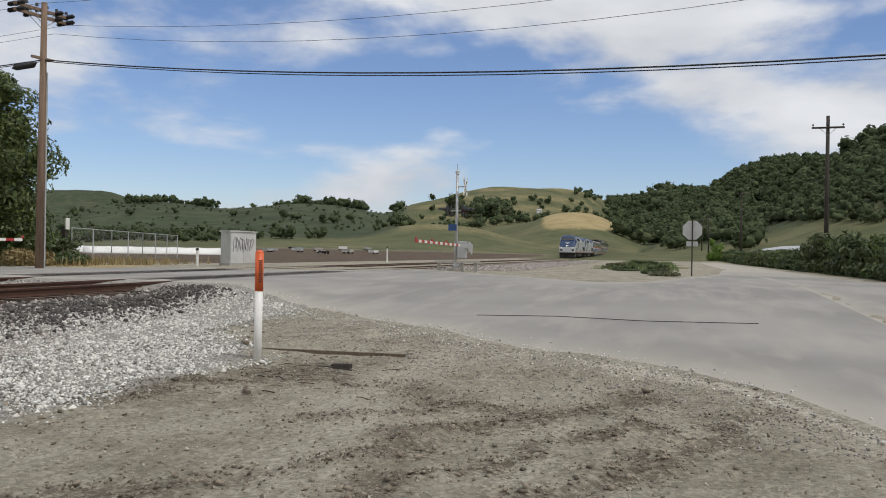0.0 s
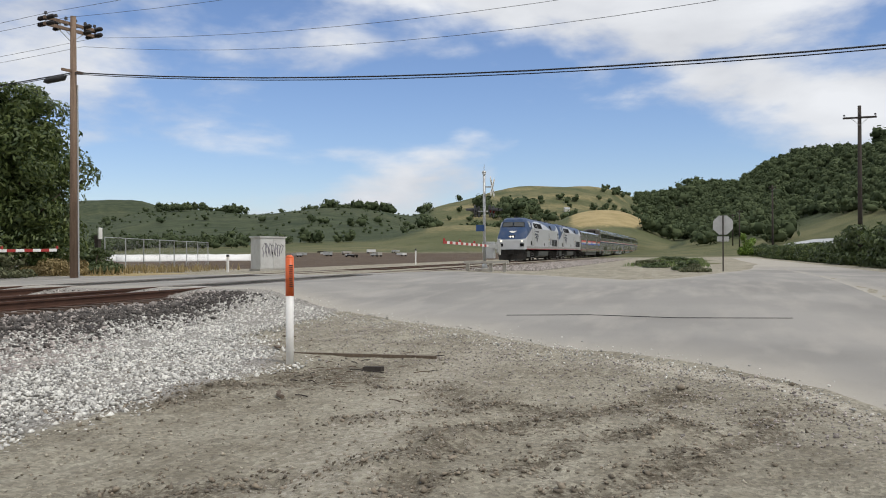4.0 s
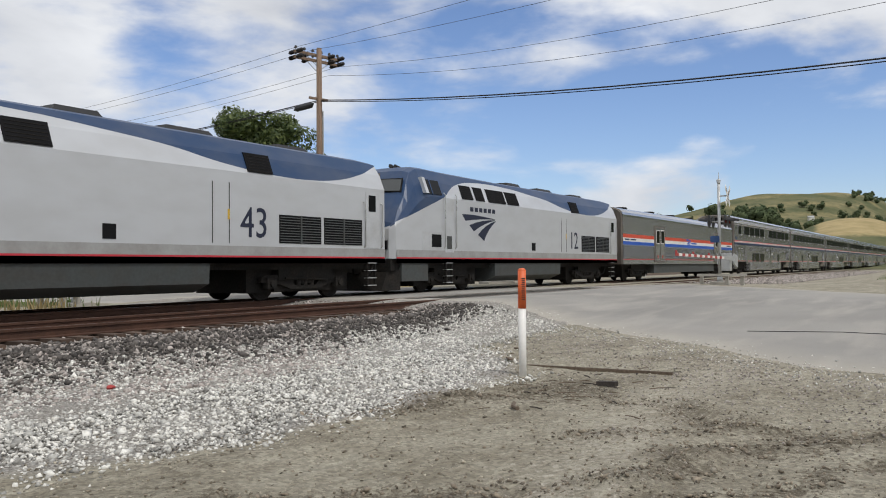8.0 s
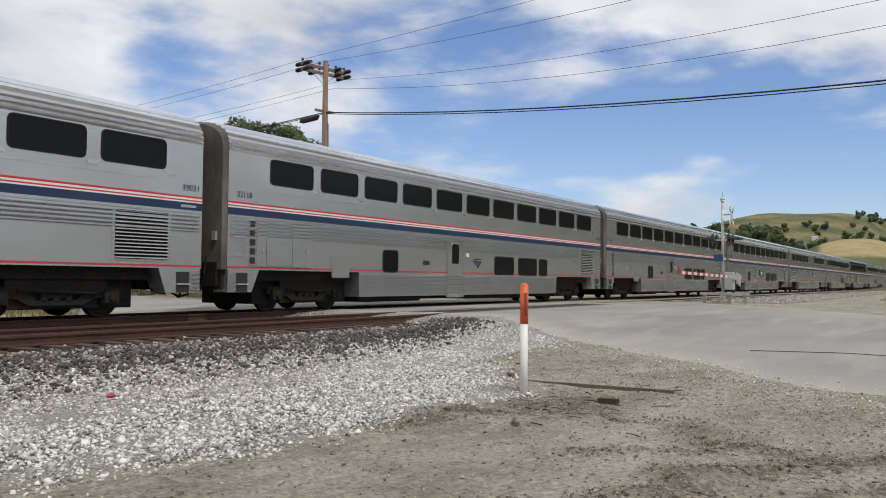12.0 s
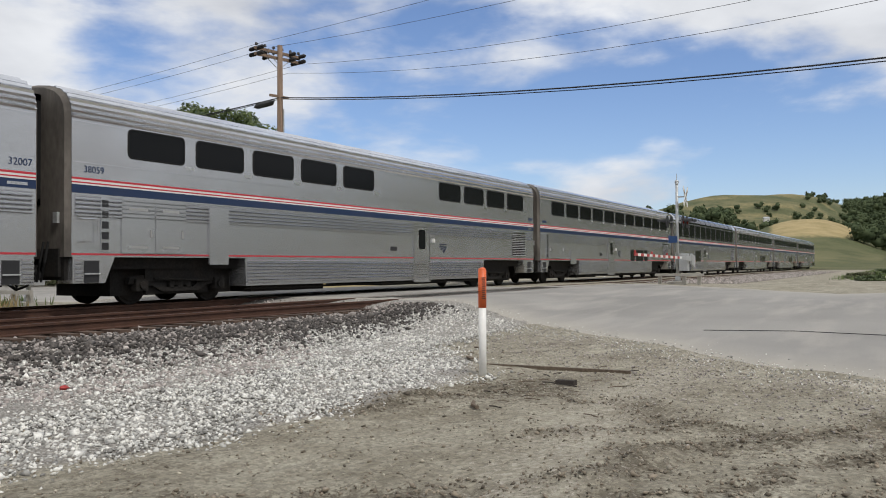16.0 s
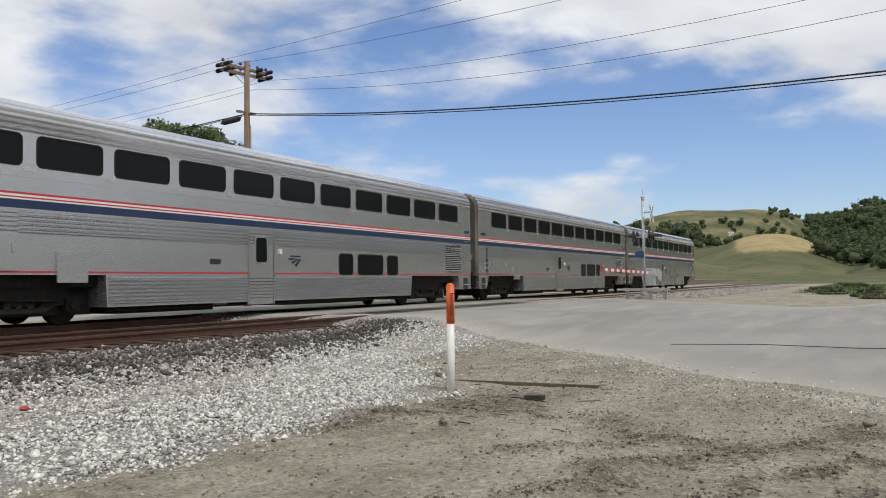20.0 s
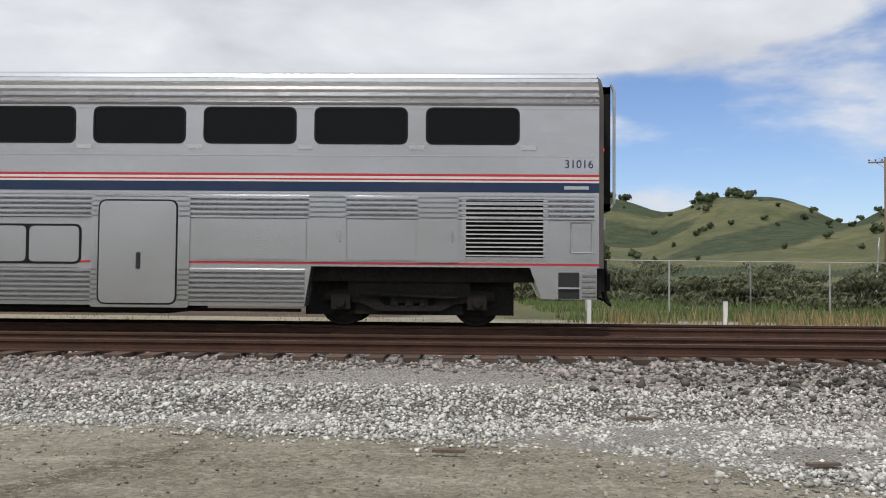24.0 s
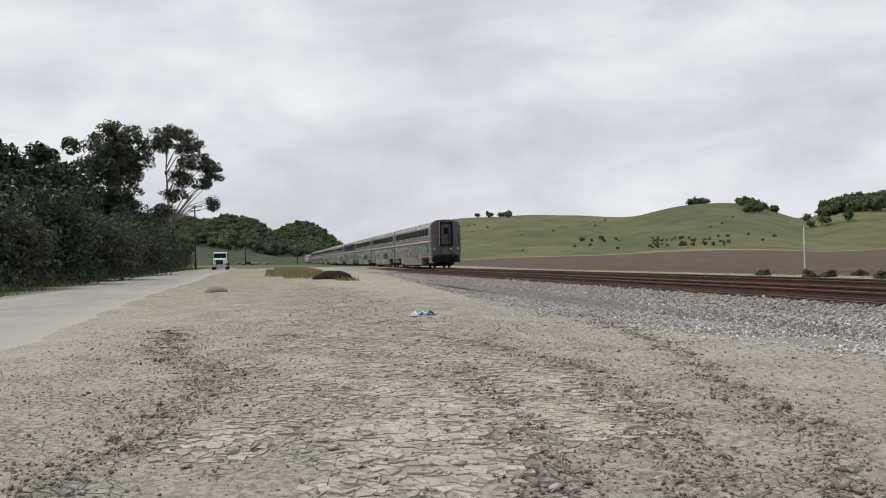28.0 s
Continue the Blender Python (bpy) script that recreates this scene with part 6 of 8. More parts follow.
def tree(name, label, x, y, clumps, size, trunk, bark, leafmat, seed, height=None, group=""):
    """A tapered trunk with limbs that reach into the clumps, and a crown of leaf sprays. trunk: radius, fork height."""
    rnd = np.random.RandomState(seed)
    z = ground_z(x, y)
    t = thing(name, label, "tree", group, pose(x, y, z))
    g = Geo()
    top = max(c[2] for c in clumps) * 0.8 if height is None else height
    pts = [Vector((0, 0, -0.1))]
    for k in range(1, 6):
        pts.append(Vector((rnd.uniform(-0.12, 0.12) * k * trunk[0] * 2, rnd.uniform(-0.12, 0.12) * k * trunk[0] * 2, top * k / 5)))
    for k in range(5):
        g.tube(pts[k], pts[k + 1], trunk[0] * (1 - 0.17 * k), trunk[0] * (1 - 0.17 * (k + 1)), 8)
    for c in (clumps if len(clumps) < 40 else [clumps[k] for k in rnd.permutation(len(clumps))[:26]]):
        f = min(0.9, max(trunk[1] / top, (c[2] - c[5] - 1.1 * math.hypot(c[0], c[1])) / top)) * 5
        i = min(int(f), 4)
        a = pts[i].lerp(pts[i + 1], f - i)
        mid = a.lerp(Vector(c[:3]), 0.5) + Vector((0, 0, 0.08 * top * rnd.uniform(-0.3, 1)))
        g.tube(a, mid, trunk[0] * 0.36, trunk[0] * 0.22, 6)
        g.tube(mid, c[:3], trunk[0] * 0.22, trunk[0] * 0.06, 6)
    make("trunk", g, bark, t, "", True)
    V, F = leaf_cloud(clumps, size, rnd)
    cr = new("crown", mesh_np("crown", V, F, leafmat))
    cr.parent = t
    return t


def bush(name, label, x, y, rx, ry, h, n, size, leafmat, seed, group="", lift=0.0):
    rnd = np.random.RandomState(seed)
    t = thing(name, label, "bush", group, pose(x, y, ground_z(x, y) + lift))
    g = Geo()
    cl = crown_clumps(rnd, (0, 0, h * 0.46), (rx, ry, h * 0.48), max(6, n // 110), 110, 0.92, 0.30)
    cl += [(rx * 0.72 * math.cos(a), ry * 0.72 * math.sin(a), h * 0.16, rx * 0.34, ry * 0.34, h * 0.17, 90) for a in np.arange(0, 6.2, 0.52)]
    for c in cl[:6]:
        g.tube((c[0] * 0.2, c[1] * 0.2, -0.05), c[:3], 0.05, 0.015, 5)
    make("stem", g, BARK, t)
    V, F = leaf_cloud(cl, size, rnd)
    V[:, 2] = np.maximum(V[:, 2], 0.02)
    o = new("foliage", mesh_np("foliage", V, F, leafmat))
    o.parent = t
    return t


def place(az, d):
    a = radians(az)
    return -d * math.sin(a), d * math.cos(a)


def build_woods():
    """Far woods as one object: every tree a cluster of leaf masses on the hillside."""
    rnd = np.random.RandomState(11)
    spots = []

    def area(a0, a1, r0, r1, n, h0, h1, lo=-9, hi=99):
        k = 0
        while k < n:
            az, r = rnd.uniform(a0, a1), math.sqrt(rnd.uniform(r0 * r0, r1 * r1))
            x, y = place(az, r)
            z = ground_z(x, y)
            el = math.degrees(math.atan2(z - 1.5, r))
            k += 1
            if lo <= el <= hi and not (abs(y + 7) < 9 and -500 < x < 235):
                spots.append((x, y, z, rnd.uniform(h0, h1)))
    area(-107, -91.5, 260, 640, 1500, 3, 6.0)
    area(-106, -95.0, 165, 300, 420, 2, 4.5, 2.2)
    area(-96, -90.3, 190, 420, 210, 2.5, 6, 0.2, 2.6)
    area(-118, -100, 480, 560, 60, 9, 15, 5.8)
    area(-92.5, -86.5, 430, 900, 700, 4, 7)
    area(-90.5, -87.5, 560, 760, 40, 8, 12, 3.0)
    area(-91, -84, 330, 480, 130, 4, 8, -1, 1.5)
    area(-93.5, -88.3, 250, 480, 280, 3, 6, 0.9, 4.2)
    area(-88, -84.3, 480, 820, 70, 3, 5, 2.3)
    area(-84, -72, 430, 560, 130, 3, 6, 0.9, 2.2)
    area(-84.5, -74.5, 420, 640, 70, 2.5, 5, 1.0, 3.6)
    area(-80, -76, 480, 620, 60, 6, 10, 1.6, 3.0)
    area(-73, -50, 300, 620, 420, 0.6, 1.7)
    area(-73, -50, 300, 560, 40, 3, 5, 0.3, 2.2)
    area(-72, -50, 255, 330, 230, 2, 4.2, -1, 0.75)
    area(-72.5, -65.5, 520, 620, 120, 4, 7.5, 2.6)
    area(-65, -52, 520, 660, 170, 3, 6, 2.55)
    area(-50, -26, 380, 800, 260, 4, 8)
    area(-26, -2, 300, 900, 60, 3, 6)
    area(-20, -5, 820, 960, 70, 7, 12, 5.0)
    area(-3, 20, 700, 1150, 22, 6, 10)
    area(26, 34, 260, 420, 180, 5, 9)
    area(36, 46, 250, 520, 16, 2, 4)
    area(42.4, 45.4, 238, 262, 14, 3.5, 6)
    area(36.4, 40, 238, 262, 26, 4, 8)
    area(32.3, 36.2, 238, 262, 24, 3, 5.5)
    area(50.9, 54.4, 380, 480, 120, 4, 6, 2.0, 3.0)
    area(52.8, 55.4, 320, 480, 30, 3, 5, 1.3, 2.0)
    area(55.1, 59.2, 380, 520, 70, 3, 5, 2.5, 3.2)
    area(46.6, 48.8, 420, 520, 34, 3, 5, 2.3, 3.1)
    area(59.8, 65.0, 250, 460, 330, 0.5, 1.1, 0.4, 1.1)
    area(67.5, 69.6, 250, 460, 24, 1.2, 2.2, 0.9, 1.3)
    area(60.6, 62.2, 440, 520, 8, 3, 4.5, 2.9)
    area(73.8, 77.0, 440, 560, 12, 3, 4.5, 2.4)
    area(57, 78, 260, 520, 50, 0.5, 1.2, 0.2, 2.4)
    area(82, 99, 620, 1000, 1150, 6, 10)
    area(106, 240, 260, 700, 220, 6, 12)
    # every tree: an uneven solid heart, and sprays of leaves that break its outline
    t5 = (1 + 5 ** 0.5) / 2
    ico = np.array([(-1, t5, 0), (1, t5, 0), (-1, -t5, 0), (1, -t5, 0), (0, -1, t5), (0, 1, t5), (0, -1, -t5), (0, 1, -t5), (t5, 0, -1), (t5, 0, 1), (-t5, 0, -1), (-t5, 0, 1)]) / math.hypot(1, t5)
    tri = [(0, 11, 5), (0, 5, 1), (0, 1, 7), (0, 7, 10), (0, 10, 11), (1, 5, 9), (5, 11, 4), (11, 10, 2), (10, 7, 6), (7, 1, 8), (3, 9, 4), (3, 4, 2), (3, 2, 6), (3, 6, 8), (3, 8, 9), (4, 9, 5), (2, 4, 11), (6, 2, 10), (8, 6, 7), (9, 8, 1)]
    ball, fine = ico, np.array(tri)
    cl, grow, hv, hf = [], [], [], []
    for x, y, z, h in spots:
        w = h * rnd.uniform(0.46, 0.66)
        lobes = [(x, y, z + h * 0.40, w, w, h * 0.46, 26)]
        if h > 2:
            for _ in range(2):
                a = rnd.uniform(0, 6.28)
                q = rnd.uniform(0.45, 0.65)
                lobes.append((x + math.cos(a) * w * 0.62, y + math.sin(a) * w * 0.62, z + h * rnd.uniform(0.42, 0.74), w * q, w * q, h * 0.32, 14))
        for lb in lobes:
            jag = rnd.uniform(0.55, 0.95, (len(ball), 1))
            hf.append(fine + len(hv) * len(ball))
            hv.append(np.array(lb[:3]) + ball * jag * np.array(lb[3:6]))
            grow.append(0.10 * h + 0.16)
        cl += lobes
    V, F = leaf_cloud(cl, 0.95, rnd, 0.25, 2.0, 0.5, grow)
    tagged(new("wood_masses", mesh_np("wood_masses", np.concatenate(hv), np.concatenate(hf), LEAF_FAR, True)), "dark rounded tree masses of the distant oak woods", "woods", kind="stuff")
    tagged(new("far_woods", mesh_np("far_woods", V, F, LEAF_FAR)), "dark green oak woods on the distant hillsides", "woods", kind="stuff")


def build_trees():
    rnd = np.random.RandomState(3)
    x, y = place(-46.2, 45)
    tree("broadleaf_tree", "dense round green tree beyond the tracks beside the utility pole", x, y, crown_clumps(rnd, (0, 0, 3.9), (4.3, 4.3, 3.7), 150, 290, 0.94, 0.22) + crown_clumps(rnd, (0, 0, 7.3), (2.5, 2.5, 2.0), 50, 290, 0.94, 0.30) + [(2.5 * math.cos(a), 2.5 * math.sin(a), 1.3, 1.5, 1.5, 1.0, 330) for a in np.arange(0, 6.2, 0.45)], 0.14, (0.30, 1.2), BARK, LEAF_OAK, 21)
    # eucalyptus by the western road
    x, y = place(96.36, 136)
    layers = ((0.9, 21.0, 3.1, 1.5), (2.7, 19.3, 2.6, 1.4), (-1.0, 19.4, 1.9, 1.3), (3.7, 16.6, 3.0, 1.5), (6.6, 15.2, 1.9, 1.7), (1.9, 14.2, 2.3, 1.3), (6.4, 10.4, 0.9, 1.2), (1.0, 11.4, 2.0, 1.0), (-0.8, 9.3, 1.7, 1.1), (5.0, 13.2, 1.7, 0.9))
    cl = []
    for dy, z, w, h in layers:
        for k in range(int(9 * w * h) + 6):
            q = rnd.uniform(0.45, 1.0)
            d = rnd.normal(size=3)
            d *= rnd.uniform(0.45, 1.0) / np.linalg.norm(d)
            cl.append((d[0] * w, dy + d[1] * w, z + d[2] * h, q, q, q * 0.6, 62))
    tree("eucalyptus", "tall eucalyptus with open layered crown and bare pale trunk", x, y, cl, 0.20, (0.34, 7.0), PALE_BARK, LEAF_EUC, 31, 20.0, "eucalyptus trees")
    x, y = place(99.43, 138)
    cl = crown_clumps(rnd, (0, 0, 17.4), (5.5, 5.5, 5.8), 190, 105, 0.98, 0.155) + crown_clumps(rnd, (0, 0.4, 10.5), (4.2, 4.2, 3.4), 46, 110, 0.98, 0.24)
    tree("eucalyptus", "tall eucalyptus with a broad domed crown", x, y, cl, 0.25, (0.5, 7.0), PALE_BARK, LEAF_EUC, 32, 19.0, "eucalyptus trees")
    for az, d, top, seed, wid in ((102.5, 124, 14.0, 33, 5.0),):
        x, y = place(az, d)
        cl = []
        for k in range(20):
            f = rnd.uniform(0.42, 1.0)
            a = rnd.uniform(0, 6.28)
            q = wid * (0.35 + 0.65 * math.sin(math.pi * min(1, (f - 0.3) / 0.75))) * rnd.uniform(0.3, 0.95)
            w = rnd.uniform(1.5, 2.7)
            cl.append((q * math.cos(a), q * math.sin(a), top * f - w * 0.5, w * 1.25, w * 1.25, w * 0.8, 330))
        tree("eucalyptus", "tall grey-green eucalyptus with an open crown beside the road", x, y, cl, 0.42, (0.42, top * 0.35), PALE_BARK, LEAF_EUC, seed, top * 0.9, "eucalyptus trees")
    for az, d, top, wid, seed in ((103.0, 92, 13.2, 4.4, 41), (105.6, 88, 12.2, 4.2, 42), (107.6, 86, 12.8, 4.5, 43), (101.0, 104, 13.0, 4.6, 44), (109.8, 80, 12, 4.4, 45), (112.5, 74, 12, 4.5, 46)):
        x, y = place(az, d)
        cl = crown_clumps(rnd, (0, 0, top * 0.48), (wid, wid, top * 0.46), 70, 190, 0.95, 0.24)
        cl += [(rnd.uniform(-2.2, 2.2), rnd.uniform(-2.2, 2.2), top * rnd.uniform(0.86, 1.0), 0.9, 0.9, 0.9, 160) for _ in range(5)]
        tree("cypress_tree", "dark dense cypress beside the western road", x, y, cl, 0.34, (0.3, 1.5), BARK, LEAF_CONIFER, seed, top * 0.95, "cypress trees")
    for az, d, w, h, seed in ((98.6, 96, 4.4, 6.4, 51), (101.0, 78, 4.2, 6.8, 52), (103.6, 68, 4.2, 6.8, 53), (106.5, 60, 4.0, 6.4, 54), (97.2, 118, 4.0, 6.0, 55), (109.5, 54, 4.0, 6.4, 56), (97.0, 150, 3.8, 5.6, 57), (96.0, 172, 3.6, 6.0, 58), (100.0, 112, 4.5, 9, 59), (102.4, 88, 4.4, 8.5, 60), (113, 50, 4, 6.5, 61), (98.0, 134, 4.5, 9.5, 62)):
        x, y = place(az, d)
        bush("roadside_bush", "grey-green willow bush beside the western road", x, y, w, w, h * (0.95 + 0.1 * (seed * 7 % 4)), 12000, 0.20, (LEAF_EUC, LEAF_EUC, LEAF_CONIFER)[seed % 3], seed, "roadside bushes")
    # groves north of the tilled field
    for az, d, top, wid, seed, m in ((26.5, 150, 20.5, 5.0, 61, 0), (24.6, 152, 17.5, 6.0, 62, 0), (22.6, 150, 15.5, 6.0, 69, 0), (28.0, 155, 11.0, 5, 63, 0), (19.4, 158, 12.6, 5.0, 64, 0), (17.6, 160, 10, 5.0, 65, 0), (21.5, 150, 10.5, 5.5, 66, 0)):
        x, y = place(az, d)
        cl = crown_clumps(rnd, (0, 0, top * 0.50), (wid, wid, top * 0.48), 64, 130, 0.95, 0.24)
        cl += [(wid * 0.7 * math.cos(a), wid * 0.7 * math.sin(a), 1.6, 2.2, 2.2, 1.7, 130) for a in np.arange(0, 6.2, 0.6)]
        tree("grove_tree", "dark broad eucalyptus of a grove behind the field", x, y, cl, 0.48, (0.4, top * 0.2), BARK, LEAF_EUC, seed, None, "grove trees")
    for az, d, top, wid, seed in ((4.7, 130, 12.2, 2.6, 71), (8.6, 128, 9.6, 4.0, 72), (-1.0, 125, 10.0, 3.4, 73), (12, 130, 8.0, 4.5, 74), (1.6, 120, 7.0, 4.0, 75), (15.5, 140, 7.5, 4.5, 76), (-4.0, 110, 6.0, 4.0, 77)):
        x, y = place(az, d)
        cl = crown_clumps(rnd, (0, 0, top * 0.52), (wid, wid, top * 0.48), 14, 230, 0.8, 0.42)
        tree("field_tree", "dark green tree at the back of the field", x, y, cl, 0.40, (0.28, top * 0.2), BARK, LEAF_CONIFER, seed, None, "field trees")
    # scrub across the tracks by the crossing
    for az, d, w, h, seed in ((-6, 52, 2.6, 2.2, 81), (-10, 56, 3.0, 2.4, 82), (-14, 48, 2.8, 2.0, 83), (-17.5, 44, 2.4, 1.9, 84), (-21, 46, 3.0, 2.3, 85), (-25, 42, 2.8, 2.2, 86), (-29, 50, 3.2, 3.0, 87), (-33, 55, 3.2, 3.4, 88), (-37, 52, 3.0, 3.8, 89), (-12, 75, 4, 4, 90), (-3, 80, 4, 4.4, 91), (-20, 80, 4, 4.2, 92), (-28, 78, 4, 4.6, 93), (-40, 60, 3, 4.0, 94)):
        x, y = place(az, d)
        bush("scrub_bush", "rough green scrub with pale flowers behind the tracks", x, y, w, w, h * 0.85, 1500, 0.20, LEAF_SCRUB, seed, "scrub bushes")
    for k, (x, y, w, h) in enumerate(((36.5, 29.0, 1.2, 1.5), (35.0, 31, 1.2, 1.3), (33.0, 29.5, 1.5, 1.1), (34.2, 27.6, 1.3, 1.5), (31.6, 27.4, 1.4, 1.3), (29.0, 28.2, 1.6, 1.1), (37.6, 31.2, 1.0, 1.4))):
        bush("weed_clump", "tall rough weeds at the foot of the utility pole", x, y, w, w, h, 900, 0.12, (LEAF_BUSH, GRASS_DRY, LEAF_SCRUB)[k % 3], 100 + k, "weeds by the pole")
    # hedge by the eastern road
    for k in range(27):
        x = 41 + 4.1 * k + rnd.uniform(-0.8, 0.8)
        bush("hedge_bush", "leafy green hedge bush beside the eastern road", x, -10.6 - rnd.uniform(0.0, 0.7), 2.7, 1.7, (rnd.uniform(2.2, 3.0) if k < 8 else rnd.uniform(1.5, 2.2)), 3000, 0.17, (LEAF_BUSH, LEAF_OAK, LEAF_BUSH)[k % 3], 120 + k, "hedge bushes")
    x, y = place(-93.3, 150)
    bush("bright_bush", "bright yellow-green young tree by the eastern road", x, y, 1.6, 1.6, 4.6, 900, 0.30, LEAF_BRIGHT, 150)
    for k, (x, y, w, h) in enumerate(((41.0, 0.0, 0.9, 0.5), (44.5, 0.4, 0.9, 0.6), (52, 2.2, 1.0, 0.4), (60, 3.0, 1.3, 0.5), (72, 1.5, 1.6, 0.7))):
        bush("verge_bush", "low weedy bush on the dirt island by the stop sign", x, y, w, w * 0.8, h, 700, 0.10, LEAF_BUSH if k % 3 else LEAF_SCRUB, 160 + k, "verge bushes")
    for k in range(12):
        x, y = place(rnd.uniform(47, 62), rnd.uniform(38, 46))
        bush("field_weed", "small dark weed at the edge of the field", x, y + 2, 0.35, 0.35, 0.4, 200, 0.09, LEAF_BUSH, 180 + k, "field weeds")


def grass(name, label, boxes, n, h, material, seed):
    """Blades scattered through rectangles, one object."""
    rnd = np.random.RandomState(seed)
    areas = np.array([(b[1] - b[0]) * (b[3] - b[2]) for b in boxes])
    pick = rnd.choice(len(boxes), n, p=areas / areas.sum())
    B = np.array(boxes)[pick]
    x, y = rnd.uniform(B[:, 0], B[:, 1]), rnd.uniform(B[:, 2], B[:, 3])
    keep = ~in_road(x, y, 0.2) & (np.sin(x * 0.9 + 2 * np.sin(y * 0.7)) + rnd.uniform(-0.8, 0.8, n) > -0.2)
    x, y = x[keep], y[keep]
    z, n = plain_z(x, y), len(x)
    a, hh = rnd.uniform(0, 6.28, n), h * rnd.uniform(0.4, 1.2, n)
    dx, dy, w = np.cos(a), np.sin(a), 0.018 + 0.03 * h
    lean = rnd.uniform(-0.35, 0.35, (2, n)) * hh
    V = np.stack([np.stack([x - dx * w, y - dy * w, z - 0.02], 1), np.stack([x + dx * w, y + dy * w, z - 0.02], 1), np.stack([x + lean[0], y + lean[1], z + hh], 1)], 1).reshape(-1, 3)
    tagged(new(name, mesh_np(name, V, np.arange(3 * n).reshape(-1, 3), material)), label, "grass", kind="stuff")


# ---------------------------------------------------------------- signals, signs and posts
def lamp_pair(par, y, face, z):
    for dx in (-0.38, 0.38):
        d = make("flasher", Geo().tube((dx, y, z), (dx, y + face * 0.03, z), 0.30, 0.30, 18), BLACK, par, "black flasher disc")
        make("lens", Geo().tube((dx, y + face * 0.03, z), (dx, y + face * 0.07, z), 0.11, 0.10, 14), LAMP_GLASS, d, "red lens")
        arc = [radians(10 + 20 * k) for k in range(9)]
        hood = Geo().loft([[(dx + 0.14 * math.cos(a), y + face * d1, z + 0.14 * math.sin(a)) for a in arc] + [(dx + 0.125 * math.cos(a), y + face * d1, z + 0.125 * math.sin(a)) for a in arc[::-1]] for d1 in (0.03, 0.46)])
        make("hood", hood, BLACK, d)


def crossing_signal(x, y, z, face, arm, tilt, label):
    """Mast with crossbuck, flashers and a lowered gate. face: +1 or -1 along y, toward its traffic; arm: signed length along x."""
    t = thing("crossing_signal", label, "crossing signal", "crossing signals", pose(x, y, z))
    sg = 1 if arm > 0 else -1
    make("foundation", Geo().slab([(-0.4, -0.4), (0.4, -0.4), (0.4, 0.4), (-0.4, 0.4)], -0.3, 0.12), CONCRETE, t, "concrete foundation", False, 0.02)
    make("mast", Geo().tube((0, 0, 0.1), (0, 0, 4.75), 0.075, 0.065, 14).tube((0, 0, 0.1), (0, 0, 0.35), 0.16, 0.12, 14), GALV, t, "silver steel mast", True)
    make("finial", Geo().tube((0, 0, 5.0), (0, 0, 5.32), 0.018, 0.012, 6), GALV, t)
    make("bell", Geo().tube((0, 0, 4.75), (0, 0, 4.88), 0.05, 0.10, 12).ball((0, 0, 4.93), (0.105, 0.105, 0.09), 12, 6), GALV, t, "bell on the mast top", True)
    cb = make("crossbuck_bracket", Geo().box(-0.05, 0.05, face * 0.05, face * 0.40, 4.16, 4.22), GALV, t)
    for k, (ang, text) in enumerate(((45, "RAIL ROAD"), (-45, "CROSSING"))):
        m = Matrix.Translation((0, face * (0.41 + 0.015 * k), 4.19)) @ Matrix.Rotation(radians(ang * (1 if face < 0 else -1)), 4, "Y")
        b = make("crossbuck", Geo().prism(round_rect(-0.61, 0.61, -0.115, 0.115, 0.02, 2), -0.006, 0.006), WHITE, t, "white crossbuck board", m=m)
        flip = Matrix.Rotation(math.pi, 4, "Z") if face > 0 else Matrix.Identity(4)
        letters(text, 0.17, BLACK, b, flip @ Matrix.Translation((0, -0.009, 0)) @ Matrix.Rotation(radians(90), 4, "X"), "crossbuck_lettering", "black letters", 0.002)
    for q in (-0.34, 0.34):
        make("lamp_arm", Geo().tube((-0.40, q, 2.98), (0.40, q, 2.98), 0.035, 0.035, 8), BLACK, t)
    lamp_pair(t, face * 0.36, face, 2.98)
    lamp_pair(t, -face * 0.36, -face, 2.98)
    make("lamp_bracket", Geo().box(-0.03, 0.03, -0.36, 0.36, 2.95, 3.01), GALV, t)
    make("notice", Geo().box(-0.10, -0.085, -0.02, 0.40, 1.98, 2.30), BLUE_SIGN, t, "blue notice plate")
    mech = make("gate_mechanism", Geo().box(-0.20, 0.20, -0.52, -0.10, 0.62, 1.45), GALV, t, "grey gate machine housing", False, 0.02)
    for q in (-0.62, 0.10):
        make("counterweight", Geo().prism([(-sg * 0.25, 0.95), (-sg * 0.95, 0.78), (-sg * 1.05, 1.30), (-sg * 0.3, 1.45)], q, q + 0.08), GALV, t, "pale steel counterweight plate")
    arm_m = Matrix.Translation((sg * 0.25, -0.58, 1.22)) @ Matrix.Rotation(radians(-tilt * sg), 4, "Y")
    ga = make("gate_arm", Geo().loft([[(sg * -0.5, -0.02, -0.14), (sg * -0.5, 0.02, -0.14), (sg * -0.5, 0.02, 0.14), (sg * -0.5, -0.02, 0.14)], [(sg * 1.4, -0.02, -0.06), (sg * 1.4, 0.02, -0.06), (sg * 1.4, 0.02, 0.06), (sg * 1.4, -0.02, 0.06)]]), GALV, t, "gate arm with red and white stripes", m=arm_m)
    n = int((abs(arm) - 1.4) / 0.42)
    a = b = None
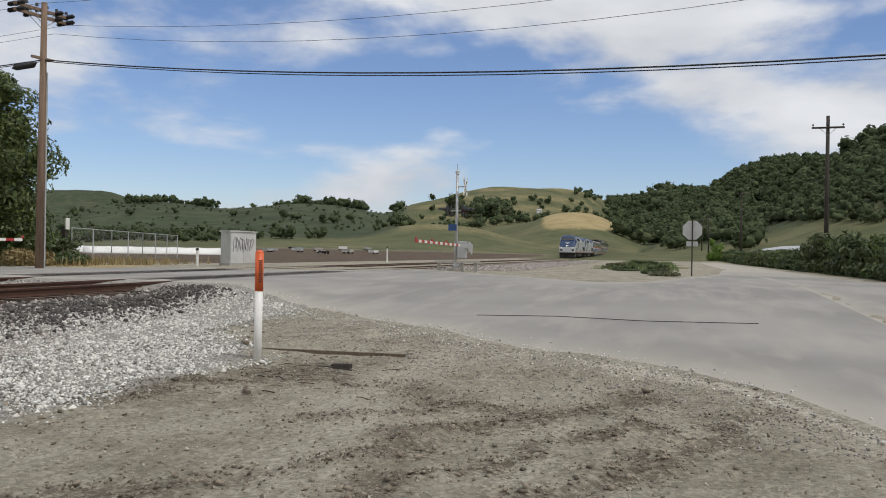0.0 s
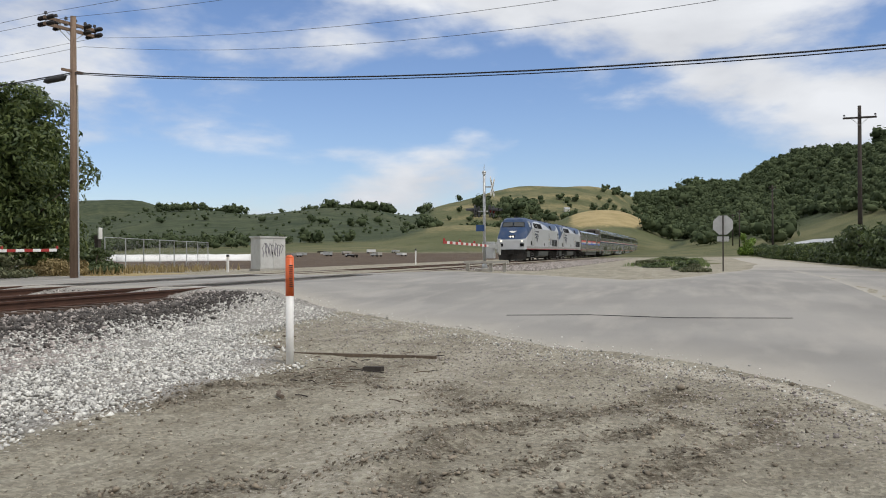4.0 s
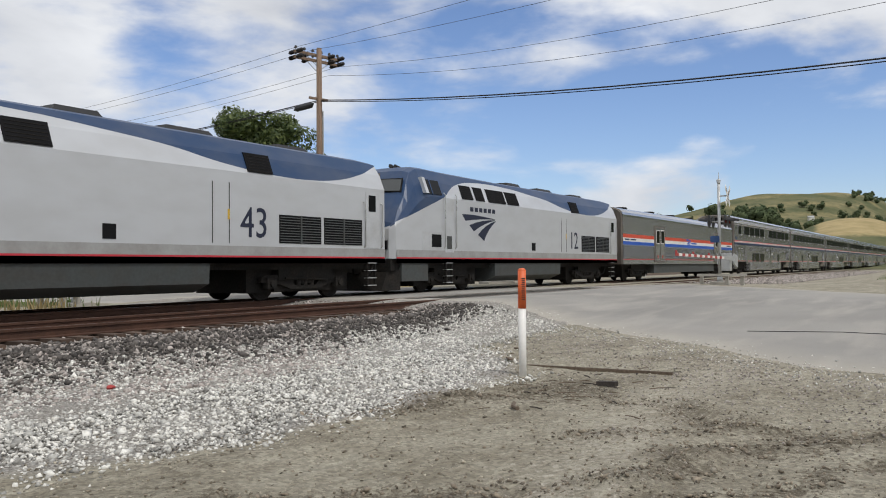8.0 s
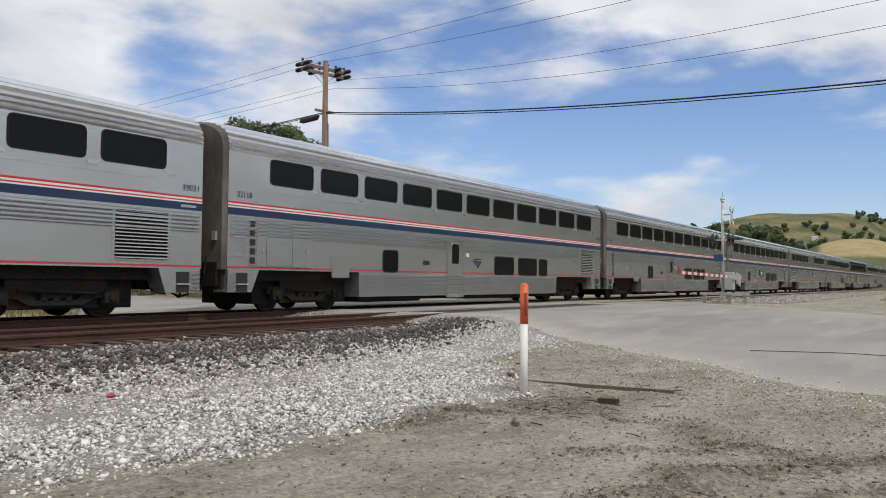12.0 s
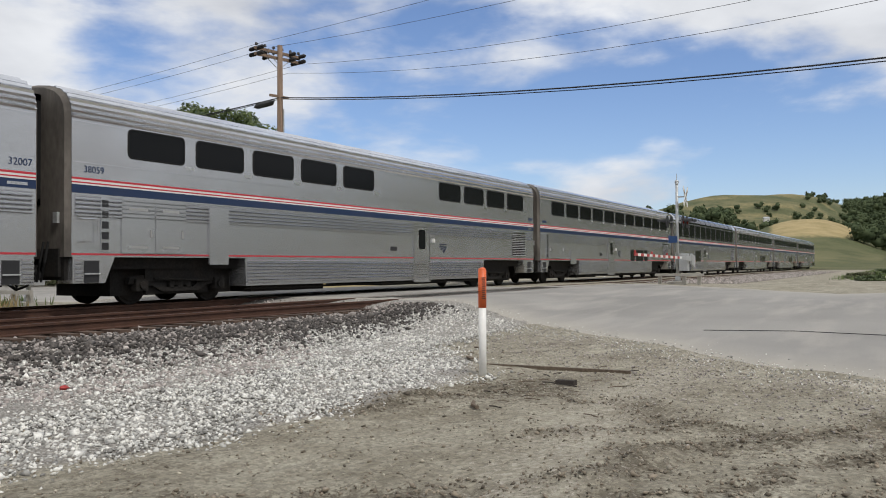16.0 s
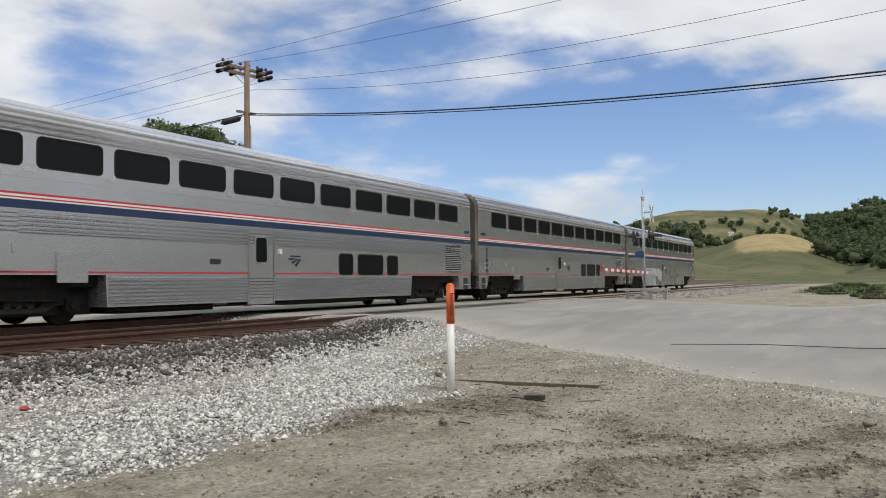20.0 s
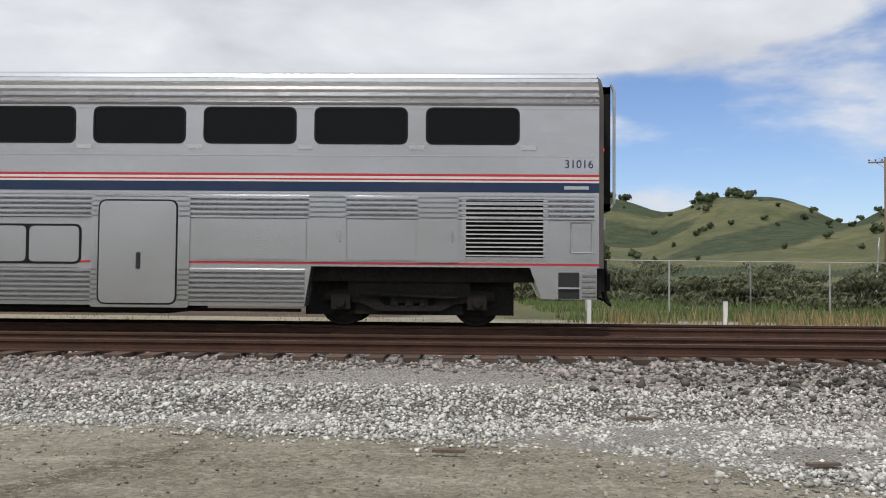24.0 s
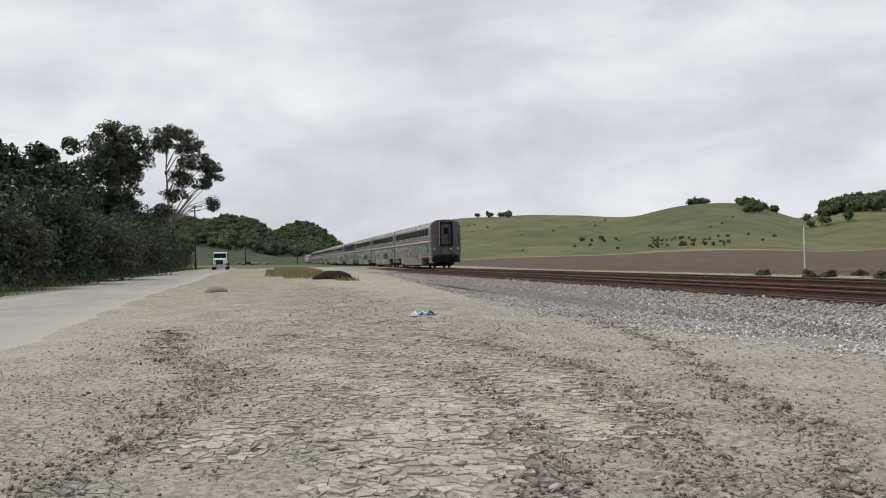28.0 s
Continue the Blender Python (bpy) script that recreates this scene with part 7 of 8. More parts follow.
    for k in range(n):
        m = Matrix.Translation((sg * (1.4 + 0.42 * (k + 0.5)), 0, 0))
        src = a if k % 2 else b
        if src is None:
            src = make("stripe", Geo().prism([(-0.21, -0.055), (0.21, -0.055), (0.21, 0.055), (-0.21, 0.055)], -0.02, 0.02), RED_PLASTIC if k % 2 else POST_WHITE, ga, "", m=m)
            if k % 2:
                a = src
            else:
                b = src
        else:
            again(src, m, ga)
    for f in (0.45, 0.72, 0.985):
        make("arm_lamp", Geo().tube((sg * abs(arm) * f, 0, 0.05), (sg * abs(arm) * f, 0, 0.16), 0.05, 0.04, 8), RED_PLASTIC, ga, "red arm lamp")
    guard = make("guard_rail", Geo().box(-1.0, -0.88, -1.43, 0.82, 0.38, 0.50), CONCRETE, t, "pale guard rail round the base")
    for dy in (-1.2, -0.5, 0.65):
        make("guard_post", Geo().box(-0.88, -0.74, dy - 0.08, dy + 0.08, -0.2, 0.50), CONCRETE, guard)
    make("relay_box", Geo().box(0.32, 0.72, -0.12, 0.18, 0.75, 1.35), GALV, t, "grey relay box", False, 0.02)
    return t


def utility_pole(x, y, top, arms, label, material=POLE_WOOD, lean=0.0, heading=0.0, r=0.15, pins=6, strain=()):
    """arms: (height, half length) of each crossarm, at right angles to the heading."""
    t = thing("utility_pole", label, "utility pole", "utility poles", pose(x, y, ground_z(x, y), 0, lean, heading))
    z0 = ground_z(x, y)
    make("shaft", Geo().tube((0, 0, -0.4), (0, 0, top - z0), r, r * 0.68, 12), material, t, "", True)
    for z, half in arms:
        z -= z0
        a = make("crossarm", Geo().box(-half, half, 0.10, 0.20, z - 0.06, z + 0.06), material, t, "timber crossarm")
        make("brace", Geo().wire([(-half * 0.5, 0.15, z - 0.05), (0, 0.12, z - 0.5), (half * 0.5, 0.15, z - 0.05)], 0.018), GALV, a)
        for k in range(pins):
            px = -half + 0.08 + (2 * half - 0.16) * k / (pins - 1)
            make("insulator", Geo().tube((px, 0.15, z + 0.06), (px, 0.15, z + 0.14), 0.012, 0.012, 6).tube((px, 0.15, z + 0.14), (px, 0.15, z + 0.24), 0.075, 0.05, 8), INSULATOR, a)
        for px, sg in strain:
            g = Geo()
            for k in range(3):
                yy = 0.15 + sg * (0.14 + 0.13 * k)
                g.tube((px, yy, z), (px, yy + sg * 0.10, z - 0.01), 0.10, 0.05, 10)
            make("strain_insulator", g, INSULATOR, a, "dark strain insulator bells")
    return t


def hang(a, b, sag, n=18):
    a, b = Vector(a), Vector(b)
    return [a.lerp(b, k / n) - Vector((0, 0, sag * 4 * (k / n) * (1 - k / n))) for k in range(n + 1)]


def span(label, a, b, sag, r, material=WIRE):
    tagged(make("overhead_wire", Geo().wire(hang(a, b, sag), r, 5), material), label, "wire", "overhead wires")


def build_poles():
    P, R, Q = (29.55, 24.65), (20.0, -20.0), (33.7, 68.1)
    head = math.degrees(math.atan2(-(P[0] - R[0]), P[1] - R[1]))
    utility_pole(*P, 11.35, [(11.05, 1.25), (10.80, 1.25)], "tall brown timber utility pole with crossarms beyond the tracks", POLE_WOOD, 0.0, head, 0.17, 6, ((-1.15, 1), (-1.15, -1), (-0.45, 1), (0.6, -1), (1.15, 1), (1.15, -1)))
    utility_pole(*R, 11.6, [(11.2, 1.25)], "brown timber utility pole south of the road", POLE_WOOD, 0, head, 0.17)
    utility_pole(*Q, 11.6, [(11.2, 1.25)], "brown timber utility pole in the fields", POLE_WOOD, 0, head, 0.17)
    h = Vector((math.cos(radians(head)), math.sin(radians(head)), 0))
    for off, z, sag in ((-1.1, 11.25, 0.35), (-0.4, 11.2, 0.9), (1.1, 10.7, 1.5), (0.5, 10.2, 1.9)):
        for end, s in ((R, sag), (Q, 0.7)):
            span("thin bare power line strung between the poles", Vector((*P, z)) + h * off, Vector((*end, z + 0.1)) + h * off, s, 0.008)
    utility = bpy.data.objects["utility_pole"]
    make("side_arm", Geo().box(-0.55, 0.45, -0.05, 0.05, 8.50, 8.60), POLE_WOOD, utility, "short timber arm")
    make("splice_case", Geo().tube((-0.1, 0.5, 8.33), (-0.1, 1.5, 8.30), 0.13, 0.13, 12).tube((-0.1, 0.5, 8.33), (-0.1, 0.3, 8.38), 0.13, 0.03, 12).tube((-0.1, 1.5, 8.30), (-0.1, 1.75, 8.28), 0.13, 0.03, 12), BLACK, utility, "black splice case")
    make("riser", Geo().tube((0.12, -0.15, -0.1), (0.10, -0.12, 8.0), 0.035, 0.035, 8), GALV, utility)
    for z, s, r in ((9.02, 1.10, 0.026), (8.96, 1.13, 0.017)):
        span("thick black communications cable strung between the poles", (*P, z), (*R, z - 2.25), s, r, CABLE)
        span("thick black communications cable strung between the poles", (*P, z), (*Q, z), 0.6, r, CABLE)
    utility_pole(61.2, -10.4, 11.0, [(10.2, 1.0)], "dark timber pole in the hedge by the eastern road", DARK_POLE, 0, 84, 0.16, 3)
    utility_pole(131, -10.9, 11.0, [(10.6, 0.5)], "dark timber pole by the eastern road", DARK_POLE, 0, 84, 0.16, 2)
    utility_pole(176, -8.6, 9.6, [(9.2, 0.7)], "dark timber pole by the eastern road", DARK_POLE, 0, 84, 0.15, 2)
    utility_pole(215, -9.0, 10.5, [(10.1, 0.7)], "dark timber pole by the eastern road", DARK_POLE, 0, 84, 0.15, 2)
    utility_pole(-158, -13.2, 12.2, [(11.9, 1.3), (11.2, 0.9)], "dark timber pole beside the western road", DARK_POLE, 0, 90, 0.17, 3)
    utility_pole(-262, -7.5, 10.5, [(10.1, 0.9)], "dark timber pole beside the western road", DARK_POLE, 0, 90, 0.16, 3)
    utility_pole(-330, 10.0, 15.0, [(14.6, 0.9)], "far timber pole beyond the road", DARK_POLE, 0, 90, 0.16, 3)


def build_small_posts():
    t = thing("marker_post", "white plastic marker post with an orange sleeve in the dirt", "marker post", "", pose(10.6, 5.28, 0, 0, 0.5, 20))
    make("post", Geo().tube((0, 0, -0.2), (0, 0, 1.0), 0.052, 0.052, 16), POST_WHITE, t, "white plastic tube", True)
    make("sleeve", Geo().tube((0, 0, 0.93), (0, 0, 1.44), 0.056, 0.056, 16).ball((0, 0, 1.44), (0.056, 0.056, 0.04), 16, 6), ORANGE, t, "orange sleeve with a worn notice", True)
    for k in range(11):
        make("notice_line", Geo().box(-0.030 + 0.004 * (k % 3), 0.024 - 0.004 * (k % 2), -0.0600, -0.0565, 1.33 - 0.028 * k, 1.342 - 0.028 * k), BLACK, t, m=Matrix.Rotation(radians(-62), 4, "Z"))
    s = thing("stop_sign", "octagonal stop sign seen from its bare metal back, on a post", "road sign", "", pose(42.6, -1.27, ground_z(42.6, -1.27), 0, -0.6, 0))
    make("post", Geo().box(-0.035, 0.035, -0.03, 0.03, -0.3, 2.66), DARK_POLE, s, "square steel post")
    octo = [(0.49 * math.cos(radians(22.5 + 45 * k)), 0.49 * math.sin(radians(22.5 + 45 * k))) for k in range(8)]
    turn = Matrix.Rotation(radians(82), 4, "Z")
    make("plate", Geo().prism(octo, -0.004, 0.004), SIGN_BACK, s, "octagonal aluminium plate", m=Matrix.Translation((0.05, 0, 2.20)) @ turn)
    make("face", Geo().prism([(a * 0.99, b * 0.99) for a, b in octo], -0.0065, -0.004), RED_PLASTIC, s, "red face", m=Matrix.Translation((0.05, 0, 2.20)) @ turn)
    make("lower_plate", Geo().prism(round_rect(-0.27, 0.27, 1.42, 1.66, 0.03), -0.004, 0.004), SIGN_BACK, s, "small aluminium plate", m=Matrix.Translation((0.05, 0, 0)) @ turn)
    # signal cabinet
    c = thing("signal_cabinet", "silver equipment cabinet with dark graffiti beyond the tracks", "cabinet", "", pose(40.9, 21.8, ground_z(40.9, 21.8), 0, 0, -35))
    make("plinth", Geo().box(-0.78, 0.78, -0.62, 0.62, -0.2, 0.10), CONCRETE, c)
    make("body", Geo().box(-0.73, 0.73, -0.57, 0.57, 0.1, 1.74), CABINET, c, "sheet aluminium body", False, 0.015)
    make("roof", Geo().loft([[(-0.79, -0.63, 1.74), (0.79, -0.63, 1.74), (0.79, -0.63, 1.79), (-0.79, -0.63, 1.82)], [(-0.79, 0.63, 1.74), (0.79, 0.63, 1.74), (0.79, 0.63, 1.79), (-0.79, 0.63, 1.82)]]), CABINET, c, "overhanging lid")
    for k in (0, 1):
        d = make("door", Geo().box(-0.70 + 0.71 * k, -0.02 + 0.71 * k, -0.585, -0.57, 0.14, 1.70), CABINET, c)
        make("handle", Geo().box(-0.06 + 0.14 * k, -0.03 + 0.14 * k, -0.62, -0.585, 0.85, 1.0), BLACK, d)
    rnd = random.Random(4)
    for k in range(7):
        x0 = -0.55 + 0.16 * k
        pts = [(x0 + rnd.uniform(-0.07, 0.07), -0.592, z + rnd.uniform(-0.05, 0.05)) for z in (0.75, 1.0, 1.2, 1.42)]
        make("graffiti", Geo().wire(pts + [(pts[-1][0] + 0.12, -0.592, 1.3), (pts[0][0] + 0.1, -0.592, 0.9)], 0.022, 4), GRAFFITI, c, "dark sprayed scrawl")
    for name, x, y, h, lab in (("short_post", 37.0, 21.9, 0.85, "short white marker post by the cabinet"), ("tall_post", 65.6, 21.7, 1.25, "white marker post beside the rails"), ("field_post", 3.25, 21.9, 1.1, "white marker post with a black collar across the tracks"), ("fence_post", 6.9, 22.6, 0.75, "white marker post across the tracks")):
        p = thing("white_post", lab, "marker post", "white posts", pose(x, y, ground_z(x, y)))
        make("post", Geo().box(-0.05, 0.05, -0.05, 0.05, -0.2, h), POST_WHITE, p, "", False, 0.008)
        make("collar", Geo().box(-0.055, 0.055, -0.055, 0.055, h * 0.90, h * 1.02), BLACK, p)
    p = thing("boundary_pole", "thin pale pole standing at the field's edge", "pole", "", pose(-52, 35.7, ground_z(-52, 35.7)))
    make("pole", Geo().tube((0, 0, -0.3), (0, 0, 2.9), 0.045, 0.04, 8), POST_WHITE, p)
    p = thing("meter_post", "dark timber post carrying a white box by the fence", "post", "", pose(38.2, 30.4, ground_z(38.2, 30.4)))
    make("post", Geo().box(-0.12, 0.12, -0.12, 0.12, -0.3, 1.95), DARK_POLE, p, "dark timber post")
    make("box", Geo().box(-0.14, 0.14, -0.20, -0.12, 1.75, 2.35), POST_WHITE, p, "white box", False, 0.01)
    p = thing("field_sign", "small white notice on a post at the back of the field", "sign", "", pose(-1.1, 58, ground_z(-1.1, 58)))
    make("post", Geo().tube((0, 0, -0.2), (0, 0, 2.6), 0.03, 0.03, 8), GALV, p)
    make("board", Geo().box(-0.42, 0.42, -0.04, -0.02, 2.0, 2.6), POST_WHITE, p, "white board")
    p = thing("parking_block", "white concrete wheel block lying in the grass", "block", "", pose(-3.7, 34.3, ground_z(-3.7, 34.3), 0, 0, 5))
    make("block", Geo().loft([[(-0.5, -0.1, 0), (-0.5, 0.1, 0), (-0.5, 0.06, 0.14), (-0.5, -0.06, 0.14)], [(0.5, -0.1, 0), (0.5, 0.1, 0), (0.5, 0.06, 0.14), (0.5, -0.06, 0.14)]]), POST_WHITE, p)
    s = thing("slanted_sign", "narrow white sign seen nearly edge-on behind the tracks", "sign", "", pose(21.6, 45, ground_z(21.6, 45), 0, 4, 0))
    make("post", Geo().tube((0, 0, -0.2), (0, 0, 3.6), 0.035, 0.035, 8), GALV, s)
    make("board", Geo().prism([(0, 2.4), (0.45, 3.0), (0, 3.6), (-0.45, 3.0)], -0.01, 0.01), POST_WHITE, s, m=Matrix.Rotation(radians(60), 4, "Z"))


def pipe_fence(label, pts, h, step, top=True):
    """A chain-link fence: posts, top rail and a wire mesh."""
    f = thing("chain_link_fence", label, "fence", "fences")
    n = len(pts)
    for (xa, ya), (xb, yb) in zip(pts, pts[1:]):
        length = math.hypot(xb - xa, yb - ya)
        k = max(1, round(length / step))
        za, zb = ground_z(xa, ya), ground_z(xb, yb)
        for i in range(k + 1):
            t = i / k
            x, y, z = xa + (xb - xa) * t, ya + (yb - ya) * t, za + (zb - za) * t
            make("post", Geo().tube((x, y, z - 0.2), (x, y, z + h), 0.032, 0.032, 8), GALV, f)
        if top:
            make("top_rail", Geo().tube((xa, ya, za + h - 0.03), (xb, yb, zb + h - 0.03), 0.022, 0.022, 6), GALV, f)
        g = Geo()
        m = int(length / 0.22)
        for i in range(m):
            for d in (1, -1):
                t0 = i / m
                t1 = min(1.0, max(0.0, t0 + d * 0.9 / length))
                g.tube((xa + (xb - xa) * t0, ya + (yb - ya) * t0, za + 0.05), (xa + (xb - xa) * t1, ya + (yb - ya) * t1, za + h - 0.05), 0.0022, 0.0022, 3)
        make("mesh", g, GALV, f, "wire mesh")


def build_site():
    crossing_signal(41.5, 10.1, 0.58, -1, -9.0, 0.7, "silver railway crossing signal with a lowered gate east of the road")
    crossing_signal(17.25, 24.5, ground_z(17.25, 24.5), 1, 10.4, 0.6, "silver railway crossing signal with a lowered gate beyond the tracks")
    build_poles()
    build_small_posts()
    pipe_fence("galvanized chain-link fence by the packing yard", [(39.4, 30.9), (46, 33.2), (52.5, 35.4), (62.0, 38.6)], 1.9, 3.2)
    pipe_fence("galvanized chain-link fence behind the scrub", [(4.4, 30.2), (10.4, 31.0), (16.4, 31.8)], 1.95, 3.0)
    gh = thing("greenhouse", "long pale greenhouse behind the hedge by the eastern road", "greenhouse", "", pose(140, -24, 0.6, 0, 0, 8))
    make("wall", Geo().box(-24, 24, -5, 5, -0.5, 2.1), CONCRETE, gh, "pale film wall")
    make("roof", Geo().prism([(-5.4, 2.1), (5.4, 2.1), (0, 3.0)], -24.3, 24.3), GALV, gh, "grey ridge roof", m=Matrix.Rotation(radians(90), 4, "Z"))
    # row covers and sheds of the farm
    for k, (a0, a1, d) in enumerate(((-52.5, -60.8, 112), (-52, -59.5, 124), (35.6, 31.2, 229), (31.0, 24.0, 231))):
        xa, ya = place(a0, d)
        xb, yb = place(a1, d * 1.02)
        n = 16
        w, h = (1.2, 0.95) if d < 200 else (1.4, 1.1)
        dx, dy = xb - xa, yb - ya
        q = math.hypot(dx, dy)
        nx, ny = -dy / q, dx / q
        rings = [[(xa + dx * i / n + nx * w * math.cos(radians(15 * j)), ya + dy * i / n + ny * w * math.cos(radians(15 * j)), ground_z(xa + dx * i / n, ya + dy * i / n) - 0.1 + h * math.sin(radians(15 * j)) * (1 + 0.04 * math.sin(i * 2.1))) for j in range(13)] for i in range(n + 1)]
        tagged(make("row_cover", Geo().loft(rings), HOOPS, None, "", True), "long white plastic row cover over a crop bed", "row cover", "row covers")


def packing_shed(az, d, half, label):
    """A low white building with a shallow roof and a row of dark openings."""
    x, y = place(az, d)
    b = thing("packing_shed", label, "shed", "sheds behind the field", pose(x, y, ground_z(x, y), 0, 0, az))
    make("wall", Geo().box(-half, half, -2.5, 2.5, -0.4, 2.0), WHITE, b, "white painted wall")
    make("roof", Geo().prism([(-2.9, 2.0), (2.9, 2.0), (0, 2.7)], -half - 0.3, half + 0.3), GALV, b, "grey shallow roof", m=Matrix.Rotation(radians(90), 4, "Z"))
    for k in range(int(half)):
        make("opening", Geo().box(-half + 0.6 + 2 * k, -half + 1.6 + 2 * k, -2.53, -2.5, 0.7, 1.6), BLACK, b, "dark opening")


build_woods()
build_trees()
packing_shed(42.3, 230, 4.5, "low white packing shed behind the tilled field")
packing_shed(40.6, 232, 2.5, "small white shed behind the tilled field")
build_site()
grass("verge_grass", "rough green grass on the island between the roads", [(52, 118, -1.0, 4.6)], 5000, 0.28, GRASS_GREEN, 5)
grass("dry_weeds", "dry straw-coloured grass across the tracks", [(31.5, 44, 25, 34), (4, 16, 22.0, 27), (20, 36, 30, 40)], 9000, 0.42, GRASS_DRY, 6)
grass("scrub_grass", "green grass and weeds across the tracks", [(3, 18, 24, 46), (-70, -58, 4.5, 6.0)], 9000, 0.34, GRASS_GREEN, 7)
grass("dry_island", "tall tan grass between the road and the tracks", [(-80, -68, 1.0, 4.8), (-110, -75, -0.5, 5.6), (-150, -100, 0.5, 5.6), (-69, -64, 2.4, 4.2)], 8000, 0.30, GRASS_DRY, 12)
grass("green_island", "green weeds among the tan grass by the road", [(-80, -68, 1.0, 4.8), (-110, -75, -0.5, 5.6)], 4000, 0.26, GRASS_GREEN, 13)
grass("west_verge", "rough grass along the western road", [(-190, -30, -17.0, -13.3)], 12000, 0.32, GRASS_GREEN, 8)
grass("field_stubble", "sparse dry stubble at the field's edge", [(-95, 6, 21.8, 27.5)], 5000, 0.09, GRASS_DRY, 9)


# ---------------------------------------------------------------- loose stones and clutter
def bed_z(x, y):
    lo = np.where((x > -30) & (x < 19), 0.0, 0.25)
    return np.maximum(np.interp(np.abs(y - 15.25), (0, 3.4, 3.8, 5.2, 6.3), (0.39, 0.385, 0.33, 0.15, -0.12)), plain_z(x, y))


def stones(name, label, x, y, z, size, material, seed, flat=0.65):
    """Angular stones, one object."""
    rnd = np.random.RandomState(seed)
    n = len(x)
    base = np.array([(1, 0, 0), (-1, 0, 0), (0, 1, 0), (0, -1, 0), (0, 0, 1), (0, 0, -1)], float)
    tri = np.array([(0, 2, 4), (2, 1, 4), (1, 3, 4), (3, 0, 4), (2, 0, 5), (1, 2, 5), (3, 1, 5), (0, 3, 5)])
    s = size * np.exp(rnd.normal(0, 0.32, n))[:, None, None]
    P = base[None] * rnd.uniform(0.75, 1.15, (n, 6, 1)) + rnd.normal(0, 0.20, (n, 6, 3))
    a, b = rnd.uniform(0, 6.28, n), rnd.normal(0, 0.7, n)
    ca, sa, cb, sb = np.cos(a), np.sin(a), np.cos(b), np.sin(b)
    X = P[:, :, 0] * ca[:, None] - P[:, :, 1] * sa[:, None]
    Y = P[:, :, 0] * sa[:, None] + P[:, :, 1] * ca[:, None]
    Z = P[:, :, 2] * flat
    Y, Z = Y * cb[:, None] - Z * sb[:, None], Y * sb[:, None] + Z * cb[:, None]
    V = np.stack([X, Y, Z], -1) * s + np.stack([x, y, z + s[:, 0, 0] * 0.25], -1)[:, None]
    F = (tri[None] + 6 * np.arange(n)[:, None, None]).reshape(-1, 3)
    return tagged(new(name, mesh_np(name, V.reshape(-1, 3), F, material)), label, "stones", kind="stuff")


def scatter(rnd, n, x0, x1, y0, y1, keep):
    x, y = rnd.uniform(x0, x1, n), rnd.uniform(y0, y1, n)
    k = keep(x, y)
    return x[k], y[k]


